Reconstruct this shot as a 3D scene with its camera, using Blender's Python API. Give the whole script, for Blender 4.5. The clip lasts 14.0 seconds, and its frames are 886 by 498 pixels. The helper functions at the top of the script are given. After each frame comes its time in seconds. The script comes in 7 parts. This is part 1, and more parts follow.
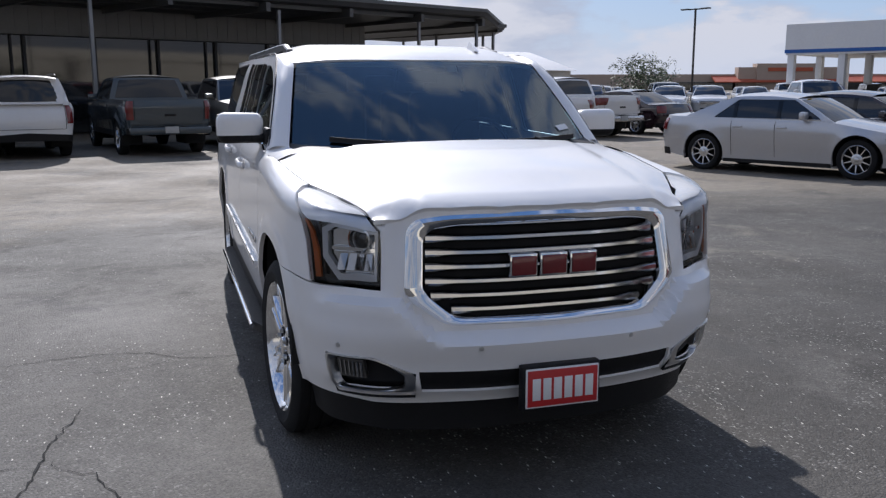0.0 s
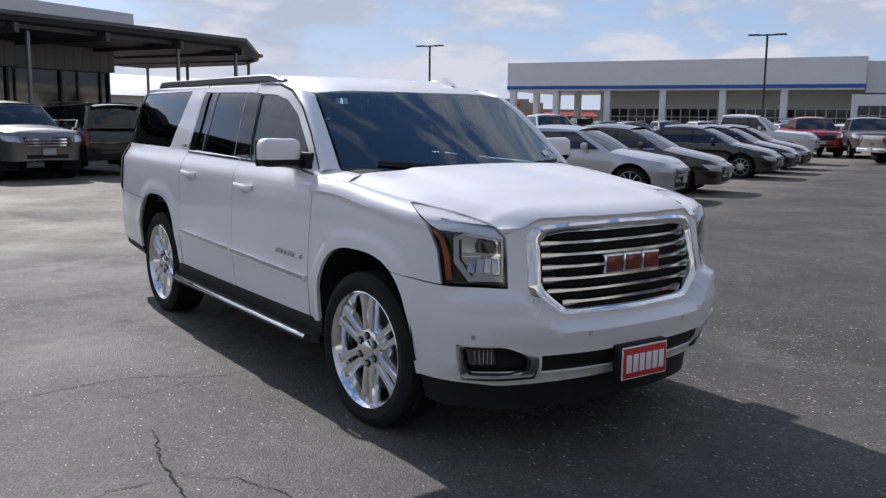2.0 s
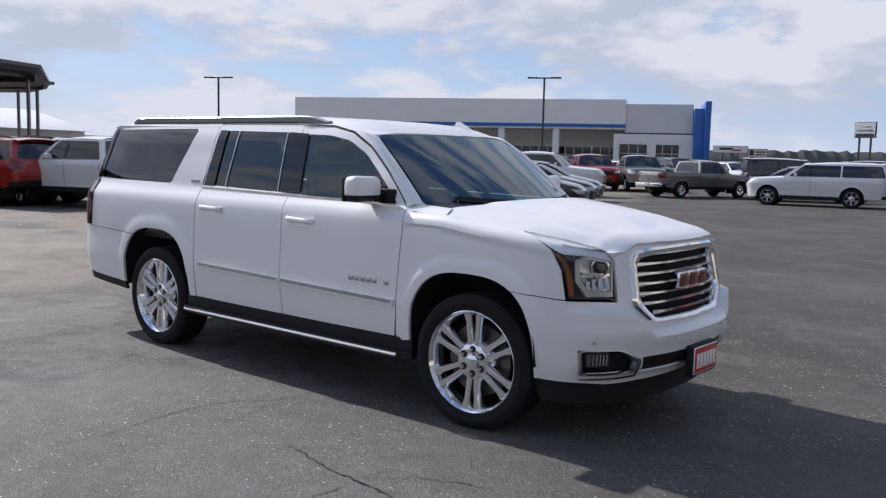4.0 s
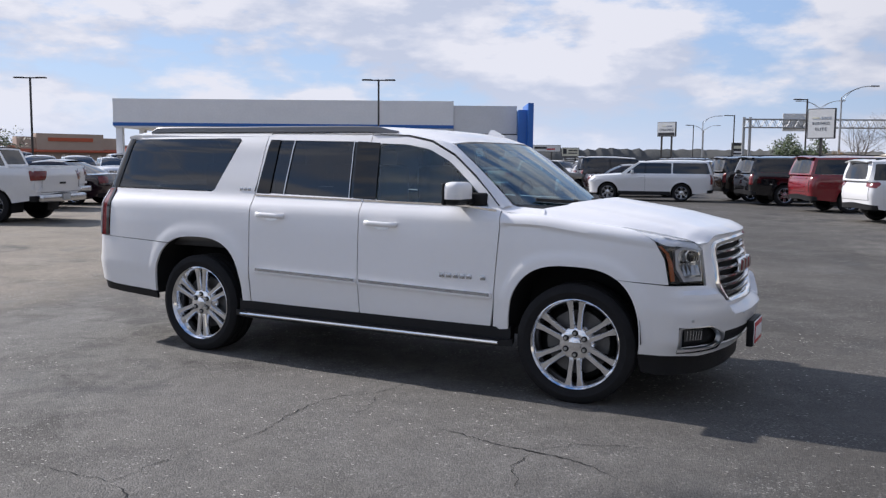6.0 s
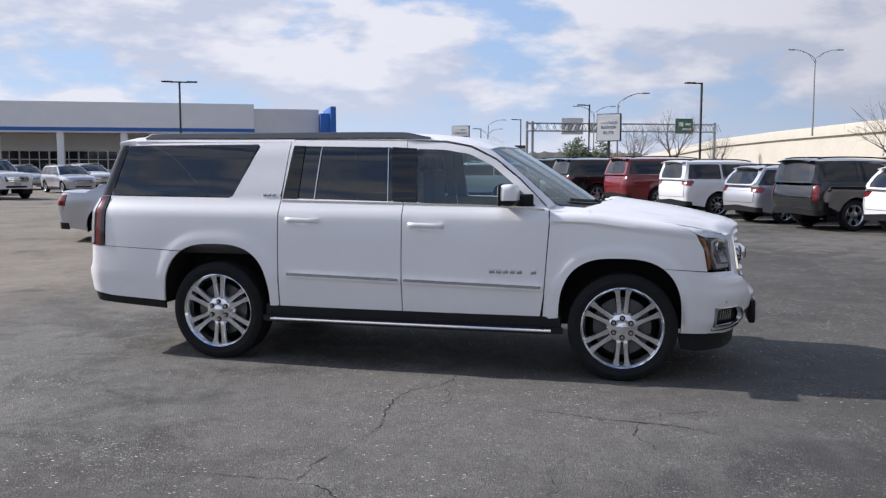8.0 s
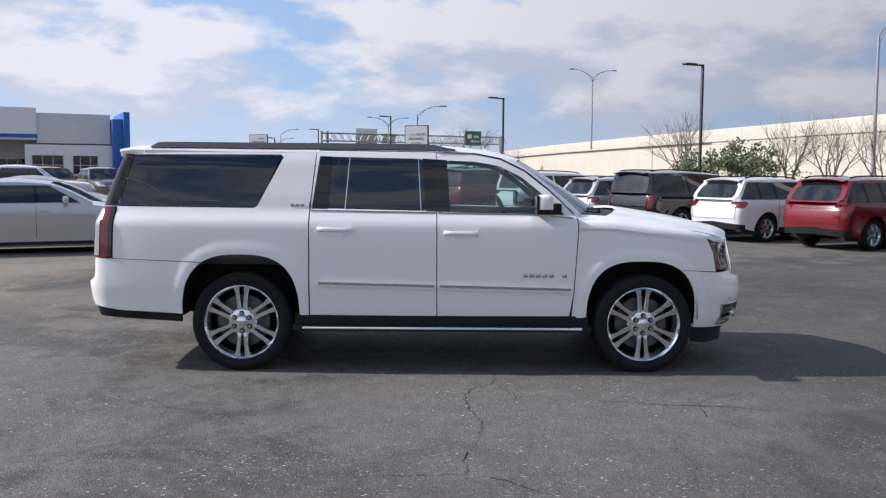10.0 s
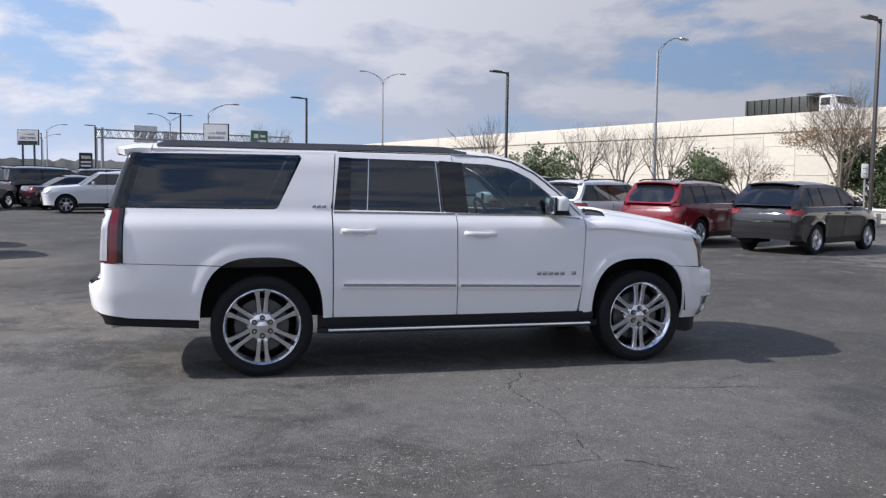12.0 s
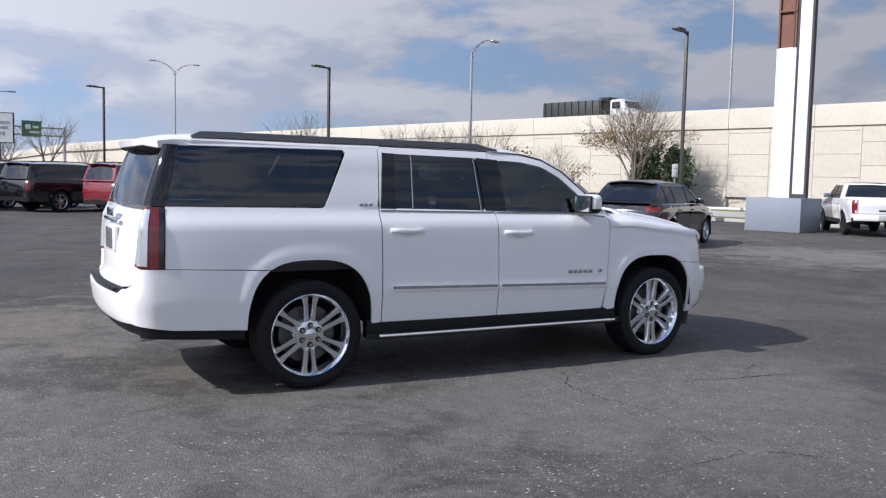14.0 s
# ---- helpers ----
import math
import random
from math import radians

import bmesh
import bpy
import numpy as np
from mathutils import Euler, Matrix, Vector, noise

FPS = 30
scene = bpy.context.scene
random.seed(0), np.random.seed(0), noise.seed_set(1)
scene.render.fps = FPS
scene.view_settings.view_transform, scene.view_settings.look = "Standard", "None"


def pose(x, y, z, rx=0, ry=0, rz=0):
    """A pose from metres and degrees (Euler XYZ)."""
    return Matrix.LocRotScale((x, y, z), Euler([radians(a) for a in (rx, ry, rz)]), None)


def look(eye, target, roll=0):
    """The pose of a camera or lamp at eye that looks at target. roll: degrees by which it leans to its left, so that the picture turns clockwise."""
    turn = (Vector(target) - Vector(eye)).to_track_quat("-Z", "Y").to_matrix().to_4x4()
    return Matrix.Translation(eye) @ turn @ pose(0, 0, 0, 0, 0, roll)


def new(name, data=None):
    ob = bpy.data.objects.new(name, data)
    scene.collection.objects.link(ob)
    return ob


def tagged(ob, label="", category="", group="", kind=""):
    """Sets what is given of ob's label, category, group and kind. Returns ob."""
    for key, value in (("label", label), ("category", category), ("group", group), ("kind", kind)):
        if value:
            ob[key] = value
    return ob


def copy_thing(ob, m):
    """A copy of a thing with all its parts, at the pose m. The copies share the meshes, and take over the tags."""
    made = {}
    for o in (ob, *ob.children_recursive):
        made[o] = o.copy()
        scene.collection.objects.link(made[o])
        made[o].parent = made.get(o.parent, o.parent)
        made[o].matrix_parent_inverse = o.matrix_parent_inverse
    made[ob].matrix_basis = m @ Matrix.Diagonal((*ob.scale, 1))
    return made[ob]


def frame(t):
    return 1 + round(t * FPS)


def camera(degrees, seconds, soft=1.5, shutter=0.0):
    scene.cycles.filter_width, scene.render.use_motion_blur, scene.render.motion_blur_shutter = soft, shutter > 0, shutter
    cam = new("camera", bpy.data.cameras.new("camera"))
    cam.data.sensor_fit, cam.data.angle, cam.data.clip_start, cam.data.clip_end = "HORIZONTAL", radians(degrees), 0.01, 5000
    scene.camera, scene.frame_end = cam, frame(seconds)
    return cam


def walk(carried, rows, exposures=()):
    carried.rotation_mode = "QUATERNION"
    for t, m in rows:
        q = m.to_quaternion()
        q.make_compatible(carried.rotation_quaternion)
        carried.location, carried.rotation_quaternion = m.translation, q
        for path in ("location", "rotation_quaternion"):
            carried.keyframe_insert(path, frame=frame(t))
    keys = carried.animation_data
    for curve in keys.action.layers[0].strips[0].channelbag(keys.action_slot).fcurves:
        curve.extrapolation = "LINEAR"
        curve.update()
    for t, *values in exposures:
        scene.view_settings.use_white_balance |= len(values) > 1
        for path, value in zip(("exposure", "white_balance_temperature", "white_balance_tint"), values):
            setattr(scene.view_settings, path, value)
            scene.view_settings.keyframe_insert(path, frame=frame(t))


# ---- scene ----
from mathutils.geometry import delaunay_2d_cdt

cam = camera(53.4, 14.0, soft=1.3)
METRES, EYE, TURN = 13.715, 1.589, -17.4
ROWS = [
    (0.0, 0.0, 0.0, 0.0, -0.02, -10.4, 0.12),
    (0.5, -0.029, -0.0075, 0.0002, -4.41, -10.04, 0.05),
    (1.0, -0.0605, -0.0177, -0.0009, -8.94, -9.9, -0.12),
    (1.5, -0.0916, -0.0201, -0.0006, -13.29, -9.08, -0.25),
    (2.0, -0.1263, -0.0247, -0.0009, -17.69, -8.38, -0.68),
    (2.5, -0.1592, -0.0227, -0.0018, -21.16, -7.49, -0.87),
    (3.0, -0.1942, -0.0216, -0.0004, -24.99, -6.73, -1.2),
    (5.5, -0.365, 0.0203, 0.0006, -41.83, -5.84, -0.68),
    (6.0, -0.3957, 0.0372, 0.0011, -44.62, -5.75, -0.55),
    (6.5, -0.4292, 0.0531, 0.0018, -48.09, -5.71, -0.69),
    (7.0, -0.4542, 0.0756, 0.0017, -51.3, -5.47, -0.84),
    (7.5, -0.4835, 0.1007, 0.0016, -55.16, -5.7, -0.38),
    (8.0, -0.5063, 0.1289, 0.001, -58.64, -5.47, -0.03),
    (10.5, -0.6027, 0.2836, 0.0012, -76.33, -4.71, -0.58),
    (11.0, -0.6143, 0.3187, 0.0006, -80.01, -4.6, -0.7),
    (11.5, -0.6218, 0.3542, 0.001, -83.52, -4.44, -0.67),
    (12.0, -0.6265, 0.39, 0.0004, -87.06, -4.58, -0.79),
    (12.5, -0.6238, 0.4282, -0.0001, -90.11, -4.63, -1.2),
    (13.0, -0.621, 0.4653, -0.0004, -93.27, -4.42, -0.78),
    (13.5, -0.6117, 0.5019, -0.0008, -97.07, -4.12, -0.9),
    (14.0, -0.5997, 0.5404, -0.0017, -100.98, -4.56, -1.2),
]
walk(cam, [(t, pose(-1.435, -4.015, EYE, 0, 0, TURN) @ pose(METRES * x, METRES * y, METRES * z, 90 + pitch, roll, yaw)) for t, x, y, z, yaw, pitch, roll in ROWS],
     exposures=[(0.0, -0.24, 6200, 14), (1.5, -0.17, 6260, 14), (3.0, -0.13, 6280, 14), (5.5, 0.04, 6350, 14), (8.0, 0.08, 6350, 14), (11.0, 0.09, 6250, 14), (14.0, 0.08, 6150, 14)])

# ---- world and sun ----
SUN_WAY = Vector((0.07, 1.38, 1.0)).normalized()
world = bpy.data.worlds.new("sky_world")
scene.world = world
world.use_nodes = True
wn, wl = world.node_tree.nodes, world.node_tree.links
wn.clear()


def wnode(kind, **props):
    n = wn.new(kind)
    for k, v in props.items():
        n.inputs[k].default_value = v
    return n


def wmath(op, a, b=None, clamp=False):
    n = wn.new("ShaderNodeMath")
    n.operation, n.use_clamp = op, clamp
    for i, v in enumerate((a, b)):
        if v is None:
            continue
        if isinstance(v, (int, float)):
            n.inputs[i].default_value = v
        else:
            wl.new(v, n.inputs[i])
    return n.outputs[0]


sky = wn.new("ShaderNodeTexSky")
sky.sky_type = "NISHITA"
sky.sun_disc = False
sky.sun_elevation = math.asin(SUN_WAY.z)
sky.sun_rotation = math.atan2(SUN_WAY.x, SUN_WAY.y)
sky.air_density, sky.dust_density, sky.ozone_density = 1.0, 0.7, 2.0
coord = wn.new("ShaderNodeTexCoord")
sep = wn.new("ShaderNodeSeparateXYZ")
wl.new(coord.outputs["Generated"], sep.inputs[0])
flat = wn.new("ShaderNodeVectorMath")
flat.operation = "MULTIPLY_ADD"
flat.inputs[1].default_value, flat.inputs[2].default_value = (1.0, 1.0, 2.7), (4.3, 1.7, 0.0)
wl.new(coord.outputs["Generated"], flat.inputs[0])
above = wn.new("ShaderNodeVectorMath")
above.operation = "ADD"
above.inputs[1].default_value = (0.0, 0.02, 0.09)
wl.new(flat.outputs[0], above.inputs[0])
toward = wn.new("ShaderNodeVectorMath")
toward.operation = "DOT_PRODUCT"
toward.inputs[1].default_value = SUN_WAY
wl.new(coord.outputs["Generated"], toward.inputs[0])
big = wnode("ShaderNodeTexNoise", Scale=5.2, Detail=12.0, Roughness=0.55, Distortion=0.0)
wl.new(flat.outputs[0], big.inputs["Vector"])
cover = wn.new("ShaderNodeValToRGB")
cover.color_ramp.elements[0].position, cover.color_ramp.elements[1].position = 0.40, 0.50
cover.color_ramp.elements[0].color, cover.color_ramp.elements[1].color = (0, 0, 0, 1), (1, 1, 1, 1)
wl.new(wmath("SUBTRACT", big.outputs["Fac"], wmath("MULTIPLY", wmath("SUBTRACT", sep.outputs["Z"], 0.5, True), 0.20)), cover.inputs[0])
higher = wnode("ShaderNodeTexNoise", Scale=5.2, Detail=12.0, Roughness=0.55, Distortion=0.0)
wl.new(above.outputs[0], higher.inputs["Vector"])
lit = wmath("ADD", wmath("MULTIPLY", wmath("SUBTRACT", big.outputs["Fac"], higher.outputs["Fac"]), 4.2), 0.55)
shade = wn.new("ShaderNodeValToRGB")
shade.color_ramp.elements[0].position, shade.color_ramp.elements[1].position = 0.2, 0.8
shade.color_ramp.elements[0].color, shade.color_ramp.elements[1].color = (6.2, 6.8, 8.1, 1), (9.1, 9.2, 9.7, 1)
wl.new(lit, shade.inputs[0])
soft_sky = wn.new("ShaderNodeMix")
soft_sky.data_type = "RGBA"
soft_sky.inputs[0].default_value = 0.6
deep = wn.new("ShaderNodeMix")
deep.data_type = "RGBA"
deep.inputs["A"].default_value, deep.inputs["B"].default_value = (5.2, 7.6, 11.6, 1), (1.5, 3.3, 7.4, 1)
wl.new(wmath("MULTIPLY", wmath("SUBTRACT", sep.outputs["Z"], 0.42, True), 3.2, True), deep.inputs[0])
wl.new(deep.outputs["Result"], soft_sky.inputs["B"])
wl.new(sky.outputs[0], soft_sky.inputs["A"])
mix = wn.new("ShaderNodeMix")
mix.data_type = "RGBA"
thin = wmath("SUBTRACT", 0.95, wmath("MULTIPLY", wmath("SUBTRACT", sep.outputs["Z"], 0.45, True), 0.8))
wl.new(wmath("MULTIPLY", cover.outputs[0], thin), mix.inputs[0])
wl.new(soft_sky.outputs["Result"], mix.inputs["A"])
wl.new(shade.outputs[0], mix.inputs["B"])
back = wnode("ShaderNodeBackground", Strength=0.081)
haze = wn.new("ShaderNodeMix")
haze.data_type = "RGBA"
haze.inputs["B"].default_value = (8.0, 8.8, 10.3, 1)
wl.new(wmath("POWER", wmath("SUBTRACT", 1.0, wmath("MAXIMUM", sep.outputs["Z"], 0.0)), 26.0), haze.inputs[0])
wl.new(mix.outputs["Result"], haze.inputs["A"])
glow = wn.new("ShaderNodeMapRange")
glow.interpolation_type = "SMOOTHSTEP"
for key, value in (("From Min", -0.62), ("From Max", 0.40), ("To Min", 0.54), ("To Max", 1.06)):
    glow.inputs[key].default_value = value
wl.new(toward.outputs["Value"], glow.inputs["Value"])
bright = wn.new("ShaderNodeVectorMath")
bright.operation = "SCALE"
wl.new(haze.outputs["Result"], bright.inputs[0])
halo = wn.new("ShaderNodeMapRange")
halo.interpolation_type = "SMOOTHSTEP"
for key, value in (("From Min", 0.80), ("From Max", 1.0), ("To Min", 0.0), ("To Max", 0.95)):
    halo.inputs[key].default_value = value
wl.new(toward.outputs["Value"], halo.inputs["Value"])
wl.new(wmath("ADD", glow.outputs[0], halo.outputs[0]), bright.inputs["Scale"])
wl.new(bright.outputs[0], back.inputs[0])
wout = wn.new("ShaderNodeOutputWorld")
wl.new(back.outputs[0], wout.inputs[0])

sun = new("sun", bpy.data.lights.new("sun", "SUN"))
sun.data.energy, sun.data.angle, sun.data.color = 5.0, radians(0.6), (1.0, 0.965, 0.915)
sun.matrix_world = look((0, 0, 0), -SUN_WAY)


# ---- materials ----
def mat(name, color, rough=0.5, metal=0.0, var=0.12, scale=6.0, bump=0.0, bscale=60.0, coat=0.0, spec=0.5, rvar=0.0, island=0.0, emit=0.0):
    m = bpy.data.materials.new(name)
    m.use_nodes = True
    nt = m.node_tree
    b = nt.nodes["Principled BSDF"]
    b.inputs["Roughness"].default_value, b.inputs["Metallic"].default_value = rough, metal
    b.inputs["Coat Weight"].default_value, b.inputs["Specular IOR Level"].default_value = coat, spec
    b.inputs["Coat Roughness"].default_value = 0.05
    b.inputs["Base Color"].default_value = (*color, 1)
    tc = nt.nodes.new("ShaderNodeTexCoord")
    if var or rvar:
        coarse, small = nt.nodes.new("ShaderNodeTexNoise"), nt.nodes.new("ShaderNodeTexNoise")
        for n, s in ((coarse, scale), (small, scale * 9)):
            n.inputs["Scale"].default_value, n.inputs["Detail"].default_value = s, 4
            nt.links.new(tc.outputs["Object"], n.inputs["Vector"])
        add = nt.nodes.new("ShaderNodeMath")
        add.operation = "ADD"
        nt.links.new(coarse.outputs["Fac"], add.inputs[0])
        nt.links.new(small.outputs["Fac"], add.inputs[1])
        val = nt.nodes.new("ShaderNodeMapRange")
        val.inputs["From Min"].default_value, val.inputs["From Max"].default_value = 0.6, 1.4
        val.inputs["To Min"].default_value, val.inputs["To Max"].default_value = 1 - var, 1 + var
        nt.links.new(add.outputs[0], val.inputs["Value"])
        fac = val.outputs[0]
        if island:
            info = nt.nodes.new("ShaderNodeObjectInfo")
            rr = nt.nodes.new("ShaderNodeMapRange")
            rr.inputs["To Min"].default_value, rr.inputs["To Max"].default_value = 1 - island, 1 + island
            nt.links.new(info.outputs["Random"], rr.inputs["Value"])
            mul = nt.nodes.new("ShaderNodeMath")
            mul.operation = "MULTIPLY"
            nt.links.new(fac, mul.inputs[0])
            nt.links.new(rr.outputs[0], mul.inputs[1])
            fac = mul.outputs[0]
        sc = nt.nodes.new("ShaderNodeVectorMath")
        sc.operation = "SCALE"
        sc.inputs[0].default_value = color
        nt.links.new(fac, sc.inputs["Scale"])
        nt.links.new(sc.outputs[0], b.inputs["Base Color"])
        if rvar:
            rm = nt.nodes.new("ShaderNodeMapRange")
            rm.inputs["From Min"].default_value, rm.inputs["From Max"].default_value = 0.6, 1.4
            rm.inputs["To Min"].default_value, rm.inputs["To Max"].default_value = max(0.02, rough - rvar), rough + rvar
            nt.links.new(add.outputs[0], rm.inputs["Value"])
            nt.links.new(rm.outputs[0], b.inputs["Roughness"])
    if bump:
        bn, bp = nt.nodes.new("ShaderNodeTexNoise"), nt.nodes.new("ShaderNodeBump")
        bn.inputs["Scale"].default_value, bn.inputs["Detail"].default_value = bscale, 5
        bp.inputs["Strength"].default_value, bp.inputs["Distance"].default_value = bump, 0.01
        nt.links.new(tc.outputs["Object"], bn.inputs["Vector"])
        nt.links.new(bn.outputs["Fac"], bp.inputs["Height"])
        nt.links.new(bp.outputs[0], b.inputs["Normal"])
    if emit:
        b.inputs["Emission Color"].default_value, b.inputs["Emission Strength"].default_value = (*color, 1), emit
    return m


def glass(name, tint, ior=1.5, rough=0.0, sheen=(1.0, 1.0, 1.0)):
    m = bpy.data.materials.new(name)
    m.use_nodes = True
    nt = m.node_tree
    nt.nodes.clear()
    out, mx = nt.nodes.new("ShaderNodeOutputMaterial"), nt.nodes.new("ShaderNodeMixShader")
    fr, tr, gl = nt.nodes.new("ShaderNodeFresnel"), nt.nodes.new("ShaderNodeBsdfTransparent"), nt.nodes.new("ShaderNodeBsdfGlossy")
    fr.inputs["IOR"].default_value = ior
    tr.inputs[0].default_value = (*tint, 1)
    gl.inputs["Roughness"].default_value = rough
    gl.inputs["Color"].default_value = (*sheen, 1)
    nt.links.new(fr.outputs[0], mx.inputs[0])
    nt.links.new(tr.outputs[0], mx.inputs[1])
    nt.links.new(gl.outputs[0], mx.inputs[2])
    nt.links.new(mx.outputs[0], out.inputs[0])
    return m


WHITE_PAINT = mat("white_pearl_paint", (0.83, 0.817, 0.805), 0.42, 0.0, var=0.012, scale=2, coat=0.72, spec=0.35)
CHROME = mat("chrome", (0.86, 0.87, 0.88), 0.07, 1.0, var=0.03, scale=8, rvar=0.03)
LAMP_SILVER = mat("lamp_silver", (0.85, 0.86, 0.88), 0.16, 0.85, var=0.06, scale=25)
GRILLE_CHROME = mat("grille_chrome", (0.50, 0.51, 0.53), 0.12, 1.0, var=0.05, scale=10)
SATIN = mat("satin_metal", (0.62, 0.63, 0.64), 0.28, 1.0, var=0.05, scale=12)
RUBBER = mat("tyre_rubber", (0.013, 0.013, 0.014), 0.8, var=0.25, scale=14, bump=0.25, bscale=180, spec=0.25)
PLASTIC = mat("black_plastic", (0.010, 0.010, 0.011), 0.55, var=0.2, scale=25, bump=0.15, bscale=400, spec=0.3)
GLOSS_BLACK = mat("gloss_black", (0.008, 0.008, 0.009), 0.12, var=0.05, coat=0.6)
PILLAR_BLACK = mat("pillar_black", (0.006, 0.006, 0.007), 0.03, var=0.05)
MOULD = mat("moulding_grey", (0.48, 0.49, 0.51), 0.25, 0.85, var=0.08, scale=10)
LAMP_SHELL = mat("silver_lamp_shell", (0.82, 0.83, 0.85), 0.22, 0.15, var=0.05, scale=14, coat=0.5)
SILVER_TRIM = mat("silver_lamp_trim", (0.62, 0.63, 0.66), 0.30, 0.35, var=0.05, scale=12, coat=0.6)
RAIL_METAL = mat("roof_rail_metal", (0.15, 0.15, 0.155), 0.32, 0.85, var=0.06, scale=8)
YELLOW = mat("yellow_tag", (0.75, 0.50, 0.03), 0.5, var=0.05)
CABIN = mat("cabin_trim", (0.035, 0.034, 0.034), 0.7, var=0.2, scale=10)
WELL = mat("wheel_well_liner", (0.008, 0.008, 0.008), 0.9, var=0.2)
GLASS_DARK = glass("privacy_glass", (0.035, 0.040, 0.044), 1.75, sheen=(0.82, 0.86, 0.92))
GLASS_SIDE = glass("tinted_glass", (0.58, 0.70, 0.69), 1.8, sheen=(0.84, 0.92, 0.97))
GLASS_SCREEN = glass("windshield_glass", (0.30, 0.46, 0.52), 2.1, sheen=(0.86, 0.95, 0.98))
GLASS_CLEAR = glass("clear_lens", (0.92, 0.93, 0.94), 1.45)
RED_LENS = mat("red_lens", (0.15, 0.009, 0.010), 0.18, var=0.15, scale=20, coat=0.8)
CLEAR_LENS = mat("clear_lamp_lens", (0.55, 0.56, 0.58), 0.12, 0.35, var=0.2, scale=30, coat=0.8)
AMBER = mat("amber_lens", (0.42, 0.09, 0.012), 0.22, var=0.1, scale=20, coat=0.6)
RED_PLATE = mat("red_plate_paint", (0.52, 0.028, 0.03), 0.4, var=0.06, scale=18)
PLATE_WHITE = mat("plate_white", (0.80, 0.80, 0.79), 0.45, var=0.05, scale=20)
EMBLEM_RED = mat("emblem_red", (0.15, 0.012, 0.016), 0.25, var=0.08, coat=0.5)
WHEEL_CHROME = mat("bright_wheel_metal", (0.78, 0.79, 0.81), 0.12, 1.0, var=0.05, scale=9, rvar=0.05)
DISC = mat("brake_disc", (0.13, 0.128, 0.125), 0.45, 0.8, var=0.2, scale=20)


# ---- building helpers ----
def part(name, bm, material, parent=None, label="", sharp=38, m=None):
    me = bpy.data.meshes.new(name)
    bm.normal_update()
    limit = radians(sharp)
    for e in bm.edges:
        if len(e.link_faces) == 2:
            if e.calc_face_angle(0.0) > limit:
                e.smooth = False
        else:
            e.smooth = False
    for f in bm.faces:
        f.smooth = True
    bm.to_mesh(me)
    bm.free()
    for one in (material if isinstance(material, (list, tuple)) else [material]):
        me.materials.append(one)
    ob = new(name, me)
    if parent is not None:
        ob.parent = parent
    if m is not None:
        ob.matrix_basis = m
    if label:
        tagged(ob, label)
    return ob


def box(bm, cx, cy, cz, sx, sy, sz, bevel=0.0, m=None, seg=2):
    before = set(bm.verts)
    t = Matrix.Translation((cx, cy, cz)) @ Matrix.Diagonal((sx, sy, sz, 1))
    got = bmesh.ops.create_cube(bm, size=1.0, matrix=t)["verts"]
    if bevel:
        edges = {e for v in got for e in v.link_edges}
        bmesh.ops.bevel(bm, geom=list(edges), offset=bevel, segments=seg, affect="EDGES", profile=0.5)
    fresh = [v for v in bm.verts if v not in before]
    if m is not None:
        bmesh.ops.transform(bm, matrix=m, verts=fresh)
    return fresh


def tube(bm, a, b, r1, r2=None, n=10, caps=True):
    a, b = Vector(a), Vector(b)
    r2 = r1 if r2 is None else r2
    d = b - a
    m = Matrix.Translation((a + b) / 2) @ d.to_track_quat("Z", "Y").to_matrix().to_4x4()
    return bmesh.ops.create_cone(bm, cap_ends=caps, segments=n, radius1=r1, radius2=r2, depth=d.length, matrix=m)["verts"]


def lathe(bm, prof, n=48, m=None, closed=False):
    """Turns a profile of (x, radius) round the x axis."""
    rings = []
    for k in range(n):
        a = 2 * math.pi * k / n
        rings.append([bm.verts.new((x, r * math.cos(a), r * math.sin(a))) for x, r in prof])
    verts = [v for r in rings for v in r]
    for k in range(n):
        p, q = rings[k], rings[(k + 1) % n]
        last = len(prof) if closed else len(prof) - 1
        for i in range(last):
            j = (i + 1) % len(prof)
            bm.faces.new((p[i], p[j], q[j], q[i]))
    if m is not None:
        bmesh.ops.transform(bm, matrix=m, verts=verts)
    return verts


def sweep(bm, points, section, closed=False, up=(0, 0, 1)):
    """Draws a closed section of (side, up) along a line of points."""
    pts = [Vector(p) for p in points]
    rings = []
    for i, p in enumerate(pts):
        if closed:
            d = pts[(i + 1) % len(pts)] - pts[i - 1]
        else:
            d = pts[min(i + 1, len(pts) - 1)] - pts[max(i - 1, 0)]
        d.normalize()
        side = d.cross(Vector(up))
        side = side.normalized() if side.length > 1e-5 else Vector((1, 0, 0))
        top = side.cross(d).normalized()
        rings.append([bm.verts.new(p + side * a + top * b) for a, b in section])
    n = len(section)
    for i in range(len(rings) if closed else len(rings) - 1):
        p, q = rings[i], rings[(i + 1) % len(rings)]
        for k in range(n):
            bm.faces.new((p[k], p[(k + 1) % n], q[(k + 1) % n], q[k]))
    if not closed:
        bm.faces.new(rings[0][::-1])
        bm.faces.new(rings[-1])
    bmesh.ops.recalc_face_normals(bm, faces=bm.faces[:])


def disc_section(r, n=8, flat=1.0):
    return [(r * math.cos(2 * math.pi * k / n), flat * r * math.sin(2 * math.pi * k / n)) for k in range(n)]


